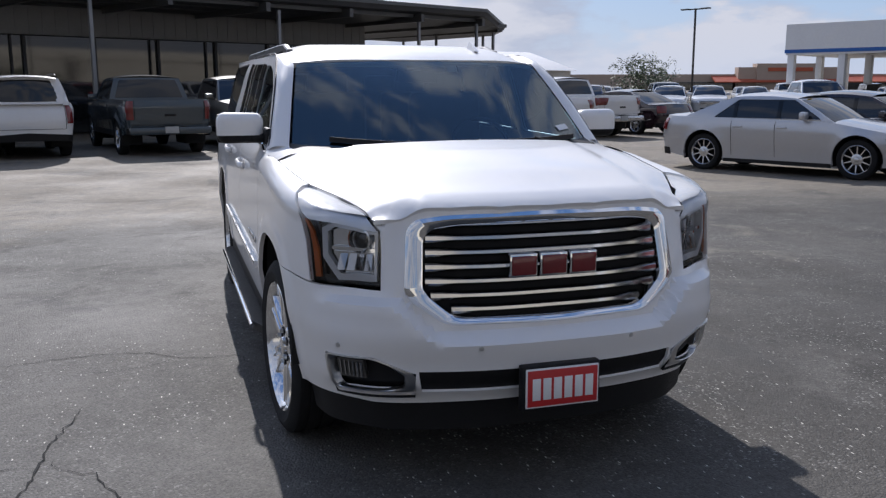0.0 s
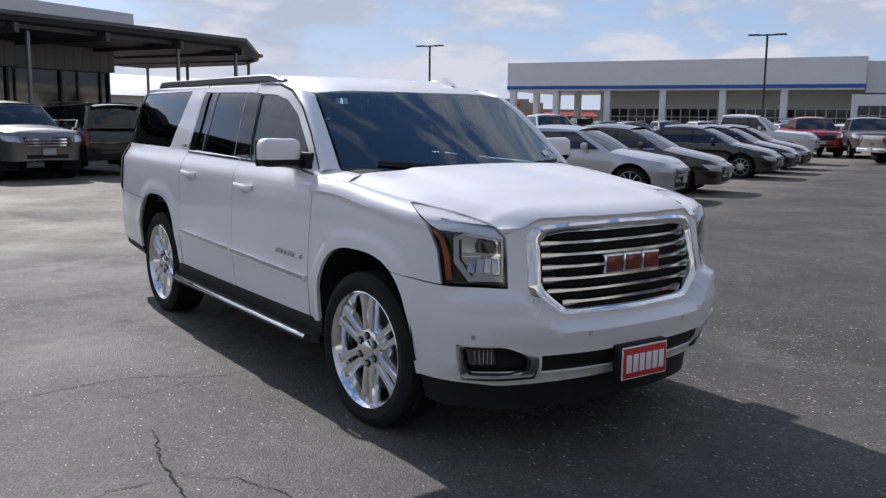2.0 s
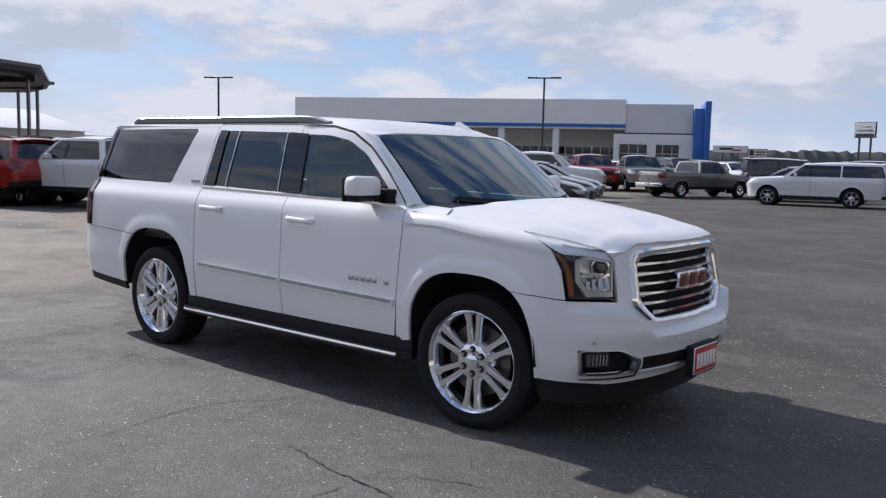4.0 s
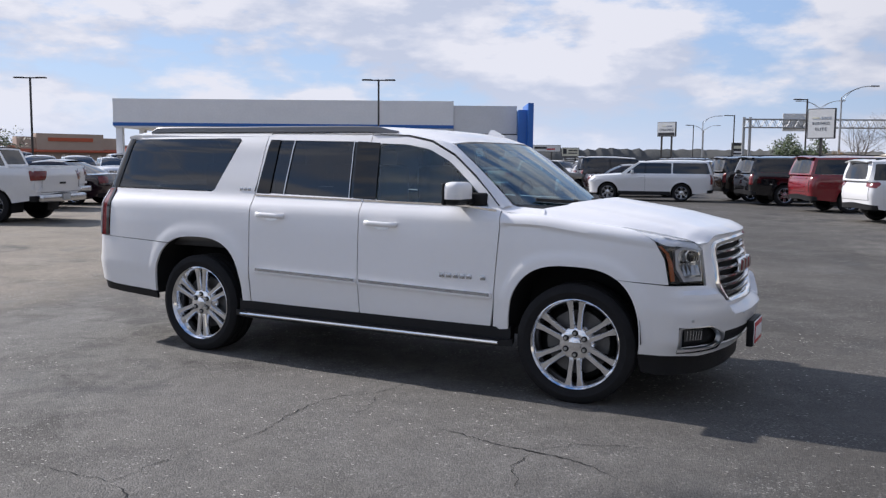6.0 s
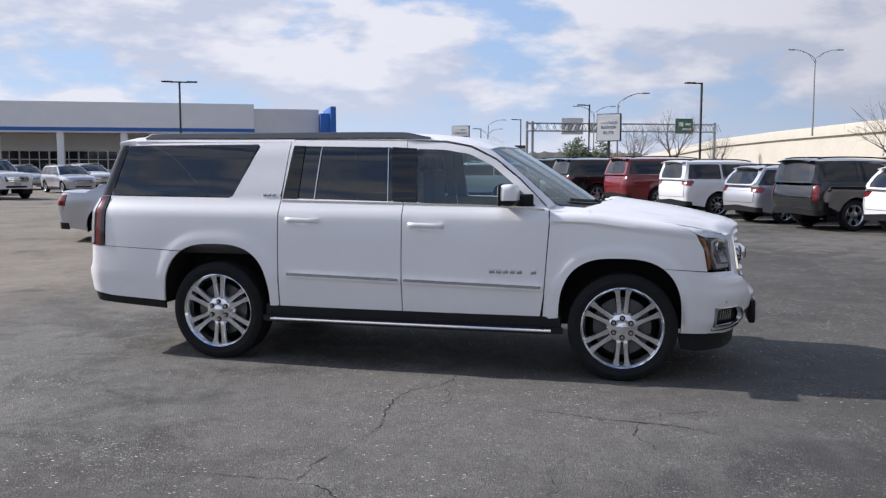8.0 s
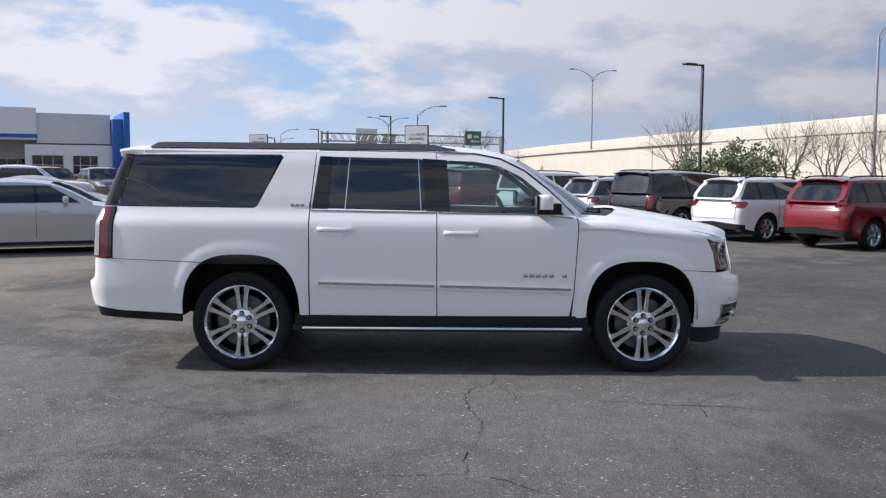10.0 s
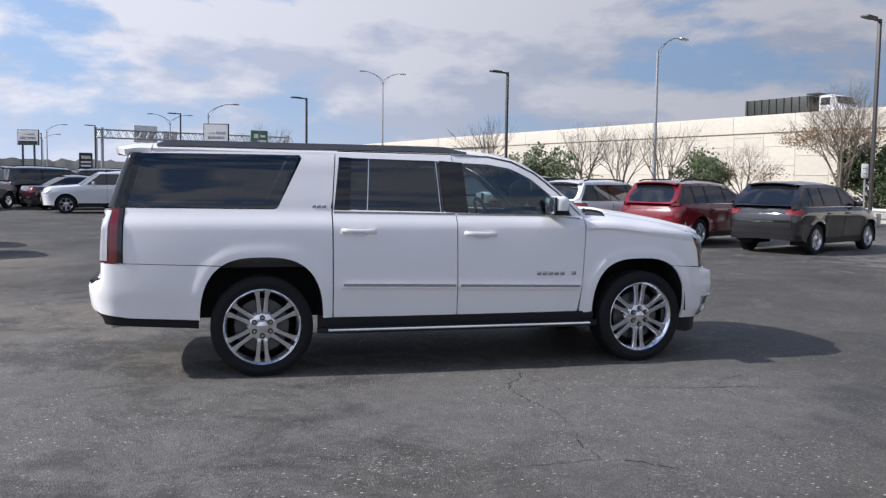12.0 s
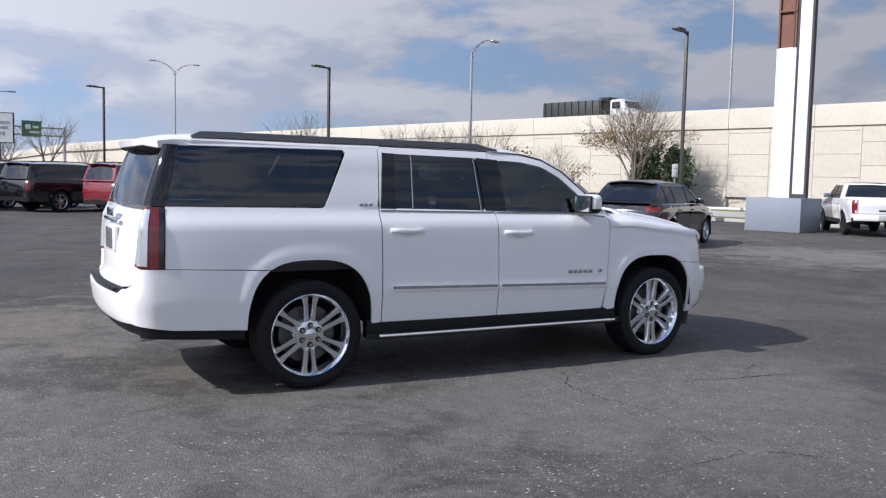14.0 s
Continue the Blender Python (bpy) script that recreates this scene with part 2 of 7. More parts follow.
def inside(poly, pts):
    """Which of the points lie in the polygon."""
    x, y = pts[:, 0], pts[:, 1]
    hit = np.zeros(len(pts), bool)
    px, py = poly[:, 0], poly[:, 1]
    qx, qy = np.roll(px, -1), np.roll(py, -1)
    for a, b, c, d in zip(px, py, qx, qy):
        if b != d:
            hit ^= ((b > y) != (d > y)) & (x < (c - a) * (y - b) / (d - b) + a)
    return hit


def dense(poly, step):
    out = []
    for i, (a, b) in enumerate(poly):
        c, d = poly[(i + 1) % len(poly)]
        k = max(1, math.ceil(math.hypot(c - a, d - b) / step))
        out += [(a + (c - a) * j / k, b + (d - b) * j / k) for j in range(k)]
    return out


def rounded(poly, r, n=4):
    """The polygon with its corners rounded."""
    out = []
    for i in range(len(poly)):
        p, a, b = Vector(poly[i]), Vector(poly[i - 1]), Vector(poly[(i + 1) % len(poly)])
        u, v = a - p, b - p
        k = min(r, 0.45 * u.length, 0.45 * v.length)
        u, v = p + u.normalized() * k, p + v.normalized() * k
        for j in range(n + 1):
            t = j / n
            q = u * (1 - t) ** 2 + p * 2 * t * (1 - t) + v * t * t
            out.append((q.x, q.y))
    return out


def panel(name, outline, fn, material, parent, holes=(), step=0.05, thick=0.02, label="", both=False, ref=None):
    """A sheet with that outline in (u, v), holes cut through it, laid into space by fn, with folded edges. both: also mirrored in x."""
    loops = [np.array(dense(outline, step))] + [np.array(dense(h, step)) for h in holes]
    lo, hi = loops[0].min(0), loops[0].max(0)
    gu, gv = np.meshgrid(np.arange(lo[0], hi[0], step), np.arange(lo[1], hi[1], step))
    grid = np.stack([gu.ravel() + step * 0.5 * ((gv.ravel() - lo[1]) / step % 2 > 0.5), gv.ravel()], 1)
    keep = inside(loops[0], grid)
    for h in loops[1:]:
        keep &= ~inside(h, grid)
    rim = np.concatenate(loops)
    grid = grid[keep]
    if len(grid):
        near = np.array([np.min(np.sum((rim - g) ** 2, 1)) for g in grid])
        grid = grid[near > (0.45 * step) ** 2]
    verts, edges, base = [], [], 0
    for lp in loops:
        n = len(lp)
        verts += [Vector(p) for p in lp]
        edges += [(base + i, base + (i + 1) % n) for i in range(n)]
        base += n
    verts += [Vector(p) for p in grid]
    vs, _, fs, *_ = delaunay_2d_cdt(verts, edges, [], 0, 1e-6)
    mid = np.array([[sum(vs[i][k] for i in f) / 3 for k in (0, 1)] for f in fs])
    ok = inside(loops[0], mid)
    for h in loops[1:]:
        ok &= ~inside(h, mid)
    places = [Vector(fn(v[0], v[1])) for v in vs]
    made = []
    for flip in ((1, -1) if both else (1,)):
        bm = bmesh.new()
        bv = [bm.verts.new((p.x * flip, p.y, p.z)) for p in places]
        for f, k in zip(fs, ok):
            if k:
                bm.faces.new([bv[i] for i in f])
        bmesh.ops.delete(bm, geom=[v for v in bm.verts if not v.link_faces], context="VERTS")
        bm.normal_update()
        centre = sum((v.co for v in bm.verts), Vector()) / len(bm.verts)
        r = Vector(ref) if ref else Vector((0, min(max(centre.y, 0.3), 3.6), 0.8))
        score = sum(f.normal.dot(f.calc_center_median() - r) * f.calc_area() for f in bm.faces)
        if score < 0:
            bmesh.ops.reverse_faces(bm, faces=bm.faces[:])
            bm.normal_update()
        if thick:
            normals = {v: v.normal.copy() for v in bm.verts}
            rimedges = [e for e in bm.edges if len(e.link_faces) == 1]
            for e in rimedges:
                e.smooth = False
            where = {v.co.copy().freeze(): normals[v] for e in rimedges for v in e.verts}
            got = bmesh.ops.extrude_edge_only(bm, edges=rimedges)["geom"]
            for v in got:
                if isinstance(v, bmesh.types.BMVert):
                    v.co -= where[v.co.copy().freeze()] * thick
        made.append(part(name, bm, material, parent, label))
    return made[0] if not both else made


def ruled(a, b, n=6, bulge=Vector((0, 0, 0)), flip=False):
    """A sheet between two lines with the same number of points, bowed by bulge."""
    bm = bmesh.new()
    rows = []
    for p, q in zip(a, b):
        p, q = Vector(p), Vector(q)
        rows.append([bm.verts.new(p.lerp(q, k / n) + Vector(bulge) * 4 * (k / n) * (1 - k / n)) for k in range(n + 1)])
    for r, s in zip(rows, rows[1:]):
        for k in range(n):
            bm.faces.new((r[k], r[k + 1], s[k + 1], s[k]))
    if flip:
        bmesh.ops.reverse_faces(bm, faces=bm.faces[:])
    bm.normal_update()
    return bm


def thicken(bm, d):
    bm.normal_update()
    bmesh.ops.solidify(bm, geom=bm.faces[:], thickness=d)
    return bm


def smooth(a, b, v):
    t = min(max((v - a) / (b - a), 0.0), 1.0)
    return t * t * (3 - 2 * t)


def table(rows):
    xs, ys = zip(*rows)
    return lambda v: float(np.interp(v, xs, ys))


def curve(rows):
    """A smooth line through the given (place, value) rows."""
    xs, ys = np.array([r[0] for r in rows], float), np.array([r[1] for r in rows], float)
    slope = np.gradient(ys, xs)

    def at(v):
        v = min(max(v, xs[0]), xs[-1])
        i = min(int(np.searchsorted(xs, v, "right")) - 1, len(xs) - 2)
        h = xs[i + 1] - xs[i]
        t = (v - xs[i]) / h
        return float((1 + 2 * t) * (1 - t) ** 2 * ys[i] + t * (1 - t) ** 2 * h * slope[i] + t * t * (3 - 2 * t) * ys[i + 1] + t * t * (t - 1) * h * slope[i + 1])
    return at


class Plan:
    """Half the outline of a body seen from above, from the middle of the front round its side to the middle of the rear."""

    def __init__(self, pts):
        p = [Vector((-pts[1][0], pts[1][1]))] + [Vector(q) for q in pts] + [Vector((-pts[-2][0], pts[-2][1]))]
        out = []
        for i in range(1, len(p) - 2):
            for k in range(24):
                t = k / 24
                a, b, c, d = p[i - 1], p[i], p[i + 1], p[i + 2]
                out.append(0.5 * (2 * b + (c - a) * t + (2 * a - 5 * b + 4 * c - d) * t * t + (3 * b - a - 3 * c + d) * t ** 3))
        out.append(p[-2])
        self.x, self.y = np.array([q.x for q in out]), np.array([q.y for q in out])
        step = np.hypot(np.diff(self.x), np.diff(self.y))
        self.s = np.concatenate([[0], np.cumsum(step)])
        tx, ty = np.gradient(self.x), np.gradient(self.y)
        ln = np.hypot(tx, ty)
        self.nx, self.ny = ty / ln, -tx / ln
        self.top = int(np.argmax(self.x))
        self.length = float(self.s[-1])

    def at(self, s):
        return [float(np.interp(s, self.s, a)) for a in (self.x, self.y, self.nx, self.ny)]

    def side(self, y):
        return float(np.interp(y, self.y, self.s))

    def front(self, x):
        return float(np.interp(x, self.x[:self.top], self.s[:self.top]))

    def rear(self, x):
        return float(np.interp(-x, -self.x[self.top:], self.s[self.top:]))


def arch(cy, cz, r, a0, a1, n=14):
    return [(cy + r * math.cos(radians(a0 + (a1 - a0) * k / n)), cz + r * math.sin(radians(a0 + (a1 - a0) * k / n))) for k in range(n + 1)]


def opening(cy, cz, wide, tall, a0, a1, n=18, k=2.8):
    """A squarish wheel opening: half a superellipse, by its parameter in degrees."""
    out = []
    for i in range(n + 1):
        a = radians(a0 + (a1 - a0) * i / n)
        c, s = math.cos(a), math.sin(a)
        out.append((cy + wide * math.copysign(abs(c) ** (2 / k), c), cz + tall * math.copysign(abs(s) ** (2 / k), s)))
    return out


# ---- the white suv ----
suv = tagged(new("suv"), "white full-size suv with chrome grille, parked on asphalt", "suv")
HP = Plan([(0, -0.965), (0.3, -0.95), (0.6, -0.875), (0.78, -0.775), (0.895, -0.62), (0.965, -0.42), (0.993, -0.18), (1.0, 0.15), (1.002, 1.0), (1.002, 2.4),
           (1.0, 3.6), (0.992, 4.08), (0.972, 4.37), (0.945, 4.475), (0.875, 4.555), (0.70, 4.615), (0.35, 4.65), (0, 4.66)])
ARCH_F, ARCH_R = (0.036, 0.40, 0.452, 0.508), (3.302, 0.40, 0.480, 0.545)
tumble = curve([(0.2, 0.06), (0.36, 0.042), (0.46, 0.020), (0.60, 0.003), (0.66, -0.006), (0.74, -0.006), (0.95, 0.001), (1.12, 0.011), (1.18, 0.017), (1.203, 0.022), (1.225, 0.035), (1.26, 0.058), (1.288, 0.076), (1.31, 0.085), (1.36, 0.096),
                (1.55, 0.148), (1.75, 0.214), (1.80, 0.245), (1.84, 0.31)])
fender_top = curve([(-0.9, 1.06), (-0.75, 1.095), (-0.6, 1.125), (-0.3, 1.168), (0.0, 1.203), (0.25, 1.233), (0.58, 1.238), (1.0, 1.24)])


def hero(s, v, out=0.0):
    """A place on the suv's skin: s along the outline from the middle of the front (over zero: its right side), v the height."""
    x, y, nx, ny = HP.at(abs(s))
    z, off = v, 0.0
    if y < 0.62 and x > 0.70:
        zt = fender_top(y)
        t = v - (zt - 0.07)
        mixin = smooth(0.62, 0.50, y)
        if t > 0:
            a = min(t / 0.08, math.pi / 2)
            zf, of = zt - 0.07 + 0.07 * math.sin(a), 0.07 * (1 - math.cos(a)) + max(0, t - 0.126) * 0.95
            z, off = v + (zf - v) * mixin, -(of * mixin + tumble(v) * (1 - mixin))
        else:
            off = -tumble(v)
    elif y > 0.3:
        off = -tumble(v)
    else:
        off = -tumble(min(v, 1.1))
    if y < 0.3:
        w = smooth(0.80, 0.66, x)
        shelf = 0.610 + 0.140 * smooth(0.46, 0.67, x)
        off -= smooth(0.93, 0.80, x) * 0.072 * smooth(shelf, shelf + 0.036, v) + w * 0.05 * smooth(0.75, 1.12, v)
        off -= smooth(0.98, 0.8, x) * 0.05 * smooth(0.45, 0.34, v)
        off += 0.012 * smooth(0.98, 0.85, x) * smooth(0.50, 0.60, v) * smooth(0.70, 0.62, v)
    if y > 4.2:
        w = smooth(0.945, 0.84, x)
        off -= w * 0.10 * smooth(0.70, 0.78, v) + w * 0.03 * smooth(0.9, 1.3, v)
        off -= w * 0.06 * smooth(0.56, 0.42, v)
    # flared lips round the wheels
    for cy, cz, wide, tall in (ARCH_F, ARCH_R):
        if v > 0.36 and x > 0.88:
            d = ((abs(y - cy) / wide) ** 2.8 + (abs(v - cz) / tall) ** 2.8) ** (1 / 2.8)
            off += 0.009 * smooth(1.20, 1.09, d)
    x, y = x + nx * (off + out), y + ny * (off + out)
    return (-x if s >= 0 else x, y, z)


def Y(y, z):
    return HP.side(y), z


def X(x, z):
    return (HP.front(abs(x)) if x >= 0 else -HP.front(abs(x))), z


def R(x, z):
    return HP.rear(x), z


def mirrored(pts):
    return pts + [(-s, v) for s, v in reversed(pts)]


def proud(d):
    return lambda s, v: hero(s, v, d)


GRILLE = [(0, 1.098), (0.44, 1.09), (0.567, 1.073), (0.606, 1.035), (0.609, 0.80), (0.583, 0.763), (0.462, 0.678), (0.415, 0.668), (0, 0.664)]
HEAD = [X(0.712, 0.813), X(0.714, 0.93), X(0.722, 1.035), X(0.752, 1.069), X(0.791, 1.130), Y(-0.672, 1.230), Y(-0.522, 1.296), Y(-0.395, 1.296), Y(-0.290, 1.281), Y(-0.296, 1.250), Y(-0.40, 1.170), Y(-0.50, 1.090), Y(-0.56, 0.98), Y(-0.588, 0.825)]
FOG = [X(0.878, 0.545), X(0.72, 0.553), X(0.635, 0.515), X(0.565, 0.485), X(0.57, 0.405), X(0.875, 0.392)]
BUMPER_LINE = [Y(-0.588, 0.812)] + [Y(*p) for p in opening(*ARCH_F, 126, 180)] + [Y(-0.416, 0.36)]
right = [X(0, 0.350), X(0.4, 0.345), X(0.75, 0.338)] + BUMPER_LINE[::-1] + [X(0.705, 0.802), X(0.707, 0.93), X(0.714, 1.036), X(0.738, 1.062), X(0.66, 1.066), X(0.60, 1.085), X(0.54, 1.104), X(0, 1.114)]
panel("front_bumper", [(s, v) for s, v in right] + [(-s, v) for s, v in right[::-1][1:-1]], hero, WHITE_PAINT, suv,
      holes=[[X(x, z) for x, z in GRILLE] + [X(-x, z) for x, z in GRILLE[::-1][1:-1]], FOG, [(-s, v) for s, v in FOG],
             [X(0.555, 0.495), X(-0.555, 0.495), X(-0.545, 0.402), X(0.545, 0.402)]], step=0.022, label="white front bumper and grille surround")
FENDER_TOP = [(y, fender_top(y) + 0.06 + 0.105 * max(0.25 - y, 0.0)) for y in (-0.27, -0.20, -0.12, 0.0, 0.12, 0.25, 0.36, 0.45)] + [(0.53, 1.276), (0.56, 1.264)]


def shear(s, q):
    """Lays the rows of the wing along its falling shoulder."""
    return q + (fender_top(HP.at(s)[1]) - 1.235) * smooth(0.75, 1.0, q)


def unshear(p):
    q = p[1]
    for _ in range(30):
        q = p[1] - (shear(p[0], q) - q)
    return p[0], q


WING = ([Y(0.605, 0.43)] + [Y(*p) for p in opening(*ARCH_F, 2, 125)] + [Y(-0.582, 0.82), Y(-0.554, 0.98), Y(-0.494, 1.094), Y(-0.394, 1.174), Y(-0.288, 1.254)] + [Y(*p) for p in FENDER_TOP] + [
                                                          Y(0.555, 1.15), Y(0.572, 0.9), Y(0.59, 0.62)])
panel("fender", [unshear(p) for p in dense(WING, 0.02)], lambda s, q: hero(s, shear(s, q)), WHITE_PAINT, suv, both=True, step=0.02)
FWIN = [(1.605, 1.295), (1.635, 1.715), (1.40, 1.707), (1.20, 1.672), (1.02, 1.585), (0.84, 1.44), (0.66, 1.275)]
RWIN = [(2.715, 1.32), (2.665, 1.742), (1.83, 1.728), (1.795, 1.302)]
FDOOR = [(1.70, 0.445), (1.703, 0.8), (1.705, 1.30), (1.712, 1.772), (1.40, 1.762), (1.19, 1.722), (0.99, 1.625), (0.80, 1.475), (0.63, 1.32), (0.57, 1.265), (0.563, 1.15), (0.58, 0.9), (0.598, 0.62), (0.625, 0.445)]
RDOOR = [(2.738, 0.452), (2.74, 0.9), (2.742, 1.28), (2.70, 1.782), (1.72, 1.772), (1.713, 1.30), (1.711, 0.8), (1.708, 0.445)]
front_door = panel("door", [Y(*p) for p in FDOOR], hero, WHITE_PAINT, suv, holes=[rounded([Y(*p) for p in FWIN], 0.03)], both=True, step=0.036, label="white front door")
rear_door = panel("door", [Y(*p) for p in RDOOR], hero, WHITE_PAINT, suv, holes=[rounded([Y(*p) for p in RWIN], 0.03)], both=True, step=0.036, label="white rear door")
panel("quarter_panel", [Y(2.748, 0.452), Y(2.75, 0.9), Y(2.752, 1.28), Y(2.708, 1.785), Y(4.13, 1.79), Y(4.155, 1.752), Y(3.00, 1.757), Y(2.975, 1.735), Y(3.175, 1.335), Y(3.205, 1.318), Y(4.335, 1.325), Y(4.342, 0.905),
                        Y(3.72, 0.885)] + [Y(*p) for p in opening(*ARCH_R, 57, 178)], hero, WHITE_PAINT, suv, both=True, step=0.032)
panel("rear_bumper", [R(0, 0.735), R(0.55, 0.735), R(0.72, 0.748), R(0.758, 0.79), R(0.762, 0.90), R(0.86, 0.903), Y(4.35, 0.901), Y(3.71, 0.878)] + [Y(*p) for p in opening(*ARCH_R, 55.5, 4, 12)] + [Y(3.78, 0.455), Y(4.3, 0.48), R(0.86, 0.525), R(0.5, 0.515), R(0, 0.515)],
      hero, WHITE_PAINT, suv, both=True, step=0.035)
panel("bumper_valance", [Y(3.79, 0.448), Y(4.3, 0.473), R(0.86, 0.518), R(0, 0.508), R(0, 0.43), R(0.8, 0.44), Y(4.25, 0.41), Y(3.79, 0.385)], proud(-0.012), PLASTIC, suv, both=True, step=0.07)
panel("step_pad", [R(0, 0.72), R(0.66, 0.725), R(0.66, 0.755), R(0, 0.75)], proud(0.01), PLASTIC, suv, both=True, step=0.08)
bm = bmesh.new()
box(bm, 0, 4.57, 0.735, 1.22, 0.12, 0.022, 0.010)
part("bumper_step", bm, PLASTIC, suv)
panel("air_dam", [X(0, 0.345), X(0.75, 0.333), Y(-0.46, 0.355), Y(-0.40, 0.35), Y(-0.43, 0.235), Y(-0.55, 0.215), X(0.7, 0.21), X(0, 0.215)], proud(-0.03), PLASTIC, suv, both=True, step=0.06)

# bonnet: a crowned sheet between the wings
seam = [X(0.752, 1.075), X(0.791, 1.136), Y(-0.672, 1.236), Y(-0.522, 1.302), Y(-0.395, 1.302), Y(-0.29, 1.289)] + [Y(*p) for p in FENDER_TOP[:-2]]
seam = sorted((hero(*p) for p in seam), key=lambda p: p[1])
hood_edge = curve([(p[1], -p[0]) for p in seam])
hood_rim = curve([(p[1], p[2] - 0.003) for p in seam])
lip = [hero(X(b, 1.06)[0], 1.06) for b in (0.0, 0.2, 0.4, 0.5, 0.6, 0.66, 0.70)] + [hero(*X(0.752, 1.066))]
hood_front = curve([(-p[0], p[1] - 0.006) for p in lip])


def hood(x, y):
    """The bonnet: a steep lip over the grille, a crease, then a broad crowned sheet rising to the cowl, rolled down to the wings."""
    ax = abs(x)
    inward, ahead_ = max(0.0, hood_edge(y) - ax), hood_front(ax)
    edge_z = 1.120 - 0.046 * smooth(0.49, 0.60, ax)
    crest_z = edge_z + 0.046 + 0.018 * smooth(0.50, 0.60, ax)
    f = (y - ahead_ - 0.10) / (cowl(x) - ahead_ - 0.10)
    if f < 0:
        z = edge_z + (crest_z - edge_z) * (max(0.0, y - ahead_) / 0.10) ** 0.75
    else:
        z = crest_z + (1.312 - 0.045 * (ax / 0.86) ** 2 - crest_z) * f * (1.25 - 0.25 * f)
        z += 0.010 * smooth(0.62, 0.55, ax) * smooth(0.05, 0.35, f)
    rim = edge_z + (hood_rim(y) - edge_z) * smooth(ahead_, ahead_ + 0.05, y)
    return (x, y, rim + (z - rim) * math.sin(min(inward / 0.15, 1.0) * math.pi / 2))


def cowl(x):
    return 0.10 + 0.23 * (x / 0.86) ** 2


half = [(0, cowl(0))] + [(x, cowl(x)) for x in (-0.2, -0.4, -0.6, -0.74, -0.82)] + [(-hood_edge(0.27) + 0.006, 0.27)] + [(-hood_edge(y) + 0.006, y) for y in (0.15, 0.0, -0.15, -0.27, -0.36, -0.46, -0.58, -0.64, -0.67, -0.70)]
half += [(-x, hood_front(x)) for x in (0.684, 0.66, 0.62, 0.57, 0.5, 0.4, 0.2, 0)]
panel("hood", half + [(-x, y) for x, y in half[::-1][1:-1]], hood, WHITE_PAINT, suv, step=0.026, ref=(0, 0, 0), label="white hood with raised middle")


# windscreen, pillars, roof
def screen(u, v):
    """u from -1 to 1 across, v from 0 at the foot to 1 at the head."""
    half_w = 0.835 - 0.115 * v
    y = (0.21 + 0.31 * u * u) * (1 - v) + (0.97 + 0.085 * u * u) * v
    z = (1.245 + 0.035 * u * u) * (1 - v) + (1.730 - 0.015 * u * u) * v + 0.012 * math.sin(math.pi * v)
    return (u * half_w, y, z)


panel("windshield", rounded([(-0.985, 0.0), (0.985, 0.0), (0.985, 0.99), (-0.985, 0.99)], 0.05), screen, GLASS_SCREEN, suv, step=0.1, thick=0.006)
panel("windshield_band", [(-0.985, 0.0), (0.985, 0.0), (0.985, 0.055), (-0.985, 0.055)], lambda u, v: tuple(Vector(screen(u, v)) - Vector((0, -0.004, 0.006))), GLOSS_BLACK, suv, step=0.08, thick=0)
bm = ruled([(x, cowl(x) - 0.03, hood(x, cowl(x) - 0.03)[2] - 0.030) for x in np.linspace(-0.83, 0.83, 17)], [tuple(Vector(screen(x / 0.83, 0.03)) + Vector((0, 0.01, 0.004))) for x in np.linspace(-0.83, 0.83, 17)], 3)
part("cowl", bm, PLASTIC, suv)
roof_mid = curve([(0.95, 1.726), (1.07, 1.770), (1.22, 1.806), (1.45, 1.833), (1.8, 1.854), (2.4, 1.866), (3.2, 1.866), (3.9, 1.852), (4.2, 1.835), (4.5, 1.80)])


def roof(x, y):
    ax = abs(x)
    rim = 1.772 - 0.060 * smooth(1.55, 1.05, y) + 0.015 * smooth(3.0, 4.2, y)
    c = roof_mid(y - 0.085 * min(ax / 0.71, 1.0) ** 2 * smooth(1.7, 1.2, y))
    t = smooth(0.79, 0.50, ax) * 0.85 + 0.15 * (1 - min(ax / 0.79, 1) ** 2)
    return (x, y, rim + (c - rim) * t)


edge = [(-0.772, 4.13), (-0.778, 3.0), (-0.775, 2.0), (-0.772, 1.72), (-0.766, 1.50), (-0.752, 1.28), (-0.735, 1.15), (-0.716, 1.052), (-0.5, 1.013), (-0.25, 0.978), (0, 0.966)]
panel("roof", edge + [(-x, y) for x, y in edge[::-1][1:]], roof, WHITE_PAINT, suv, step=0.05, ref=(0, 2.5, 0), thick=0.03)
roof_side = table([(1.052, -0.716), (1.15, -0.735), (1.28, -0.752), (1.50, -0.766), (1.72, -0.772)])
spo = [(-0.765, 4.14), (-0.72, 4.345), (-0.6, 4.40), (-0.3, 4.45), (0, 4.46)]
spoiler = panel("spoiler", spo + [(-x, y) for x, y in spo[::-1][1:]], lambda x, y: (x, y, roof(x, min(y, 4.2))[2] - 0.06 * smooth(4.2, 4.6, y)), WHITE_PAINT, suv, step=0.05, thick=0.05, ref=(0, 4.3, 0))
side_pts, screen_pts = [], []
for k in range(23):
    y = 0.575 + k / 22 * 1.145
    z = float(np.interp(y, [0.57, 0.63, 0.80, 0.99, 1.19, 1.40, 1.72], [1.27, 1.327, 1.483, 1.634, 1.733, 1.770, 1.781]))
    side_pts.append(hero(HP.side(y), z))
    if y < 1.22:
        screen_pts.append(screen(-1.0, (y - 0.575) / 0.645))
    else:
        yr = 1.052 + (y - 1.22) / 0.50 * 0.668
        screen_pts.append(roof(roof_side(yr), yr))
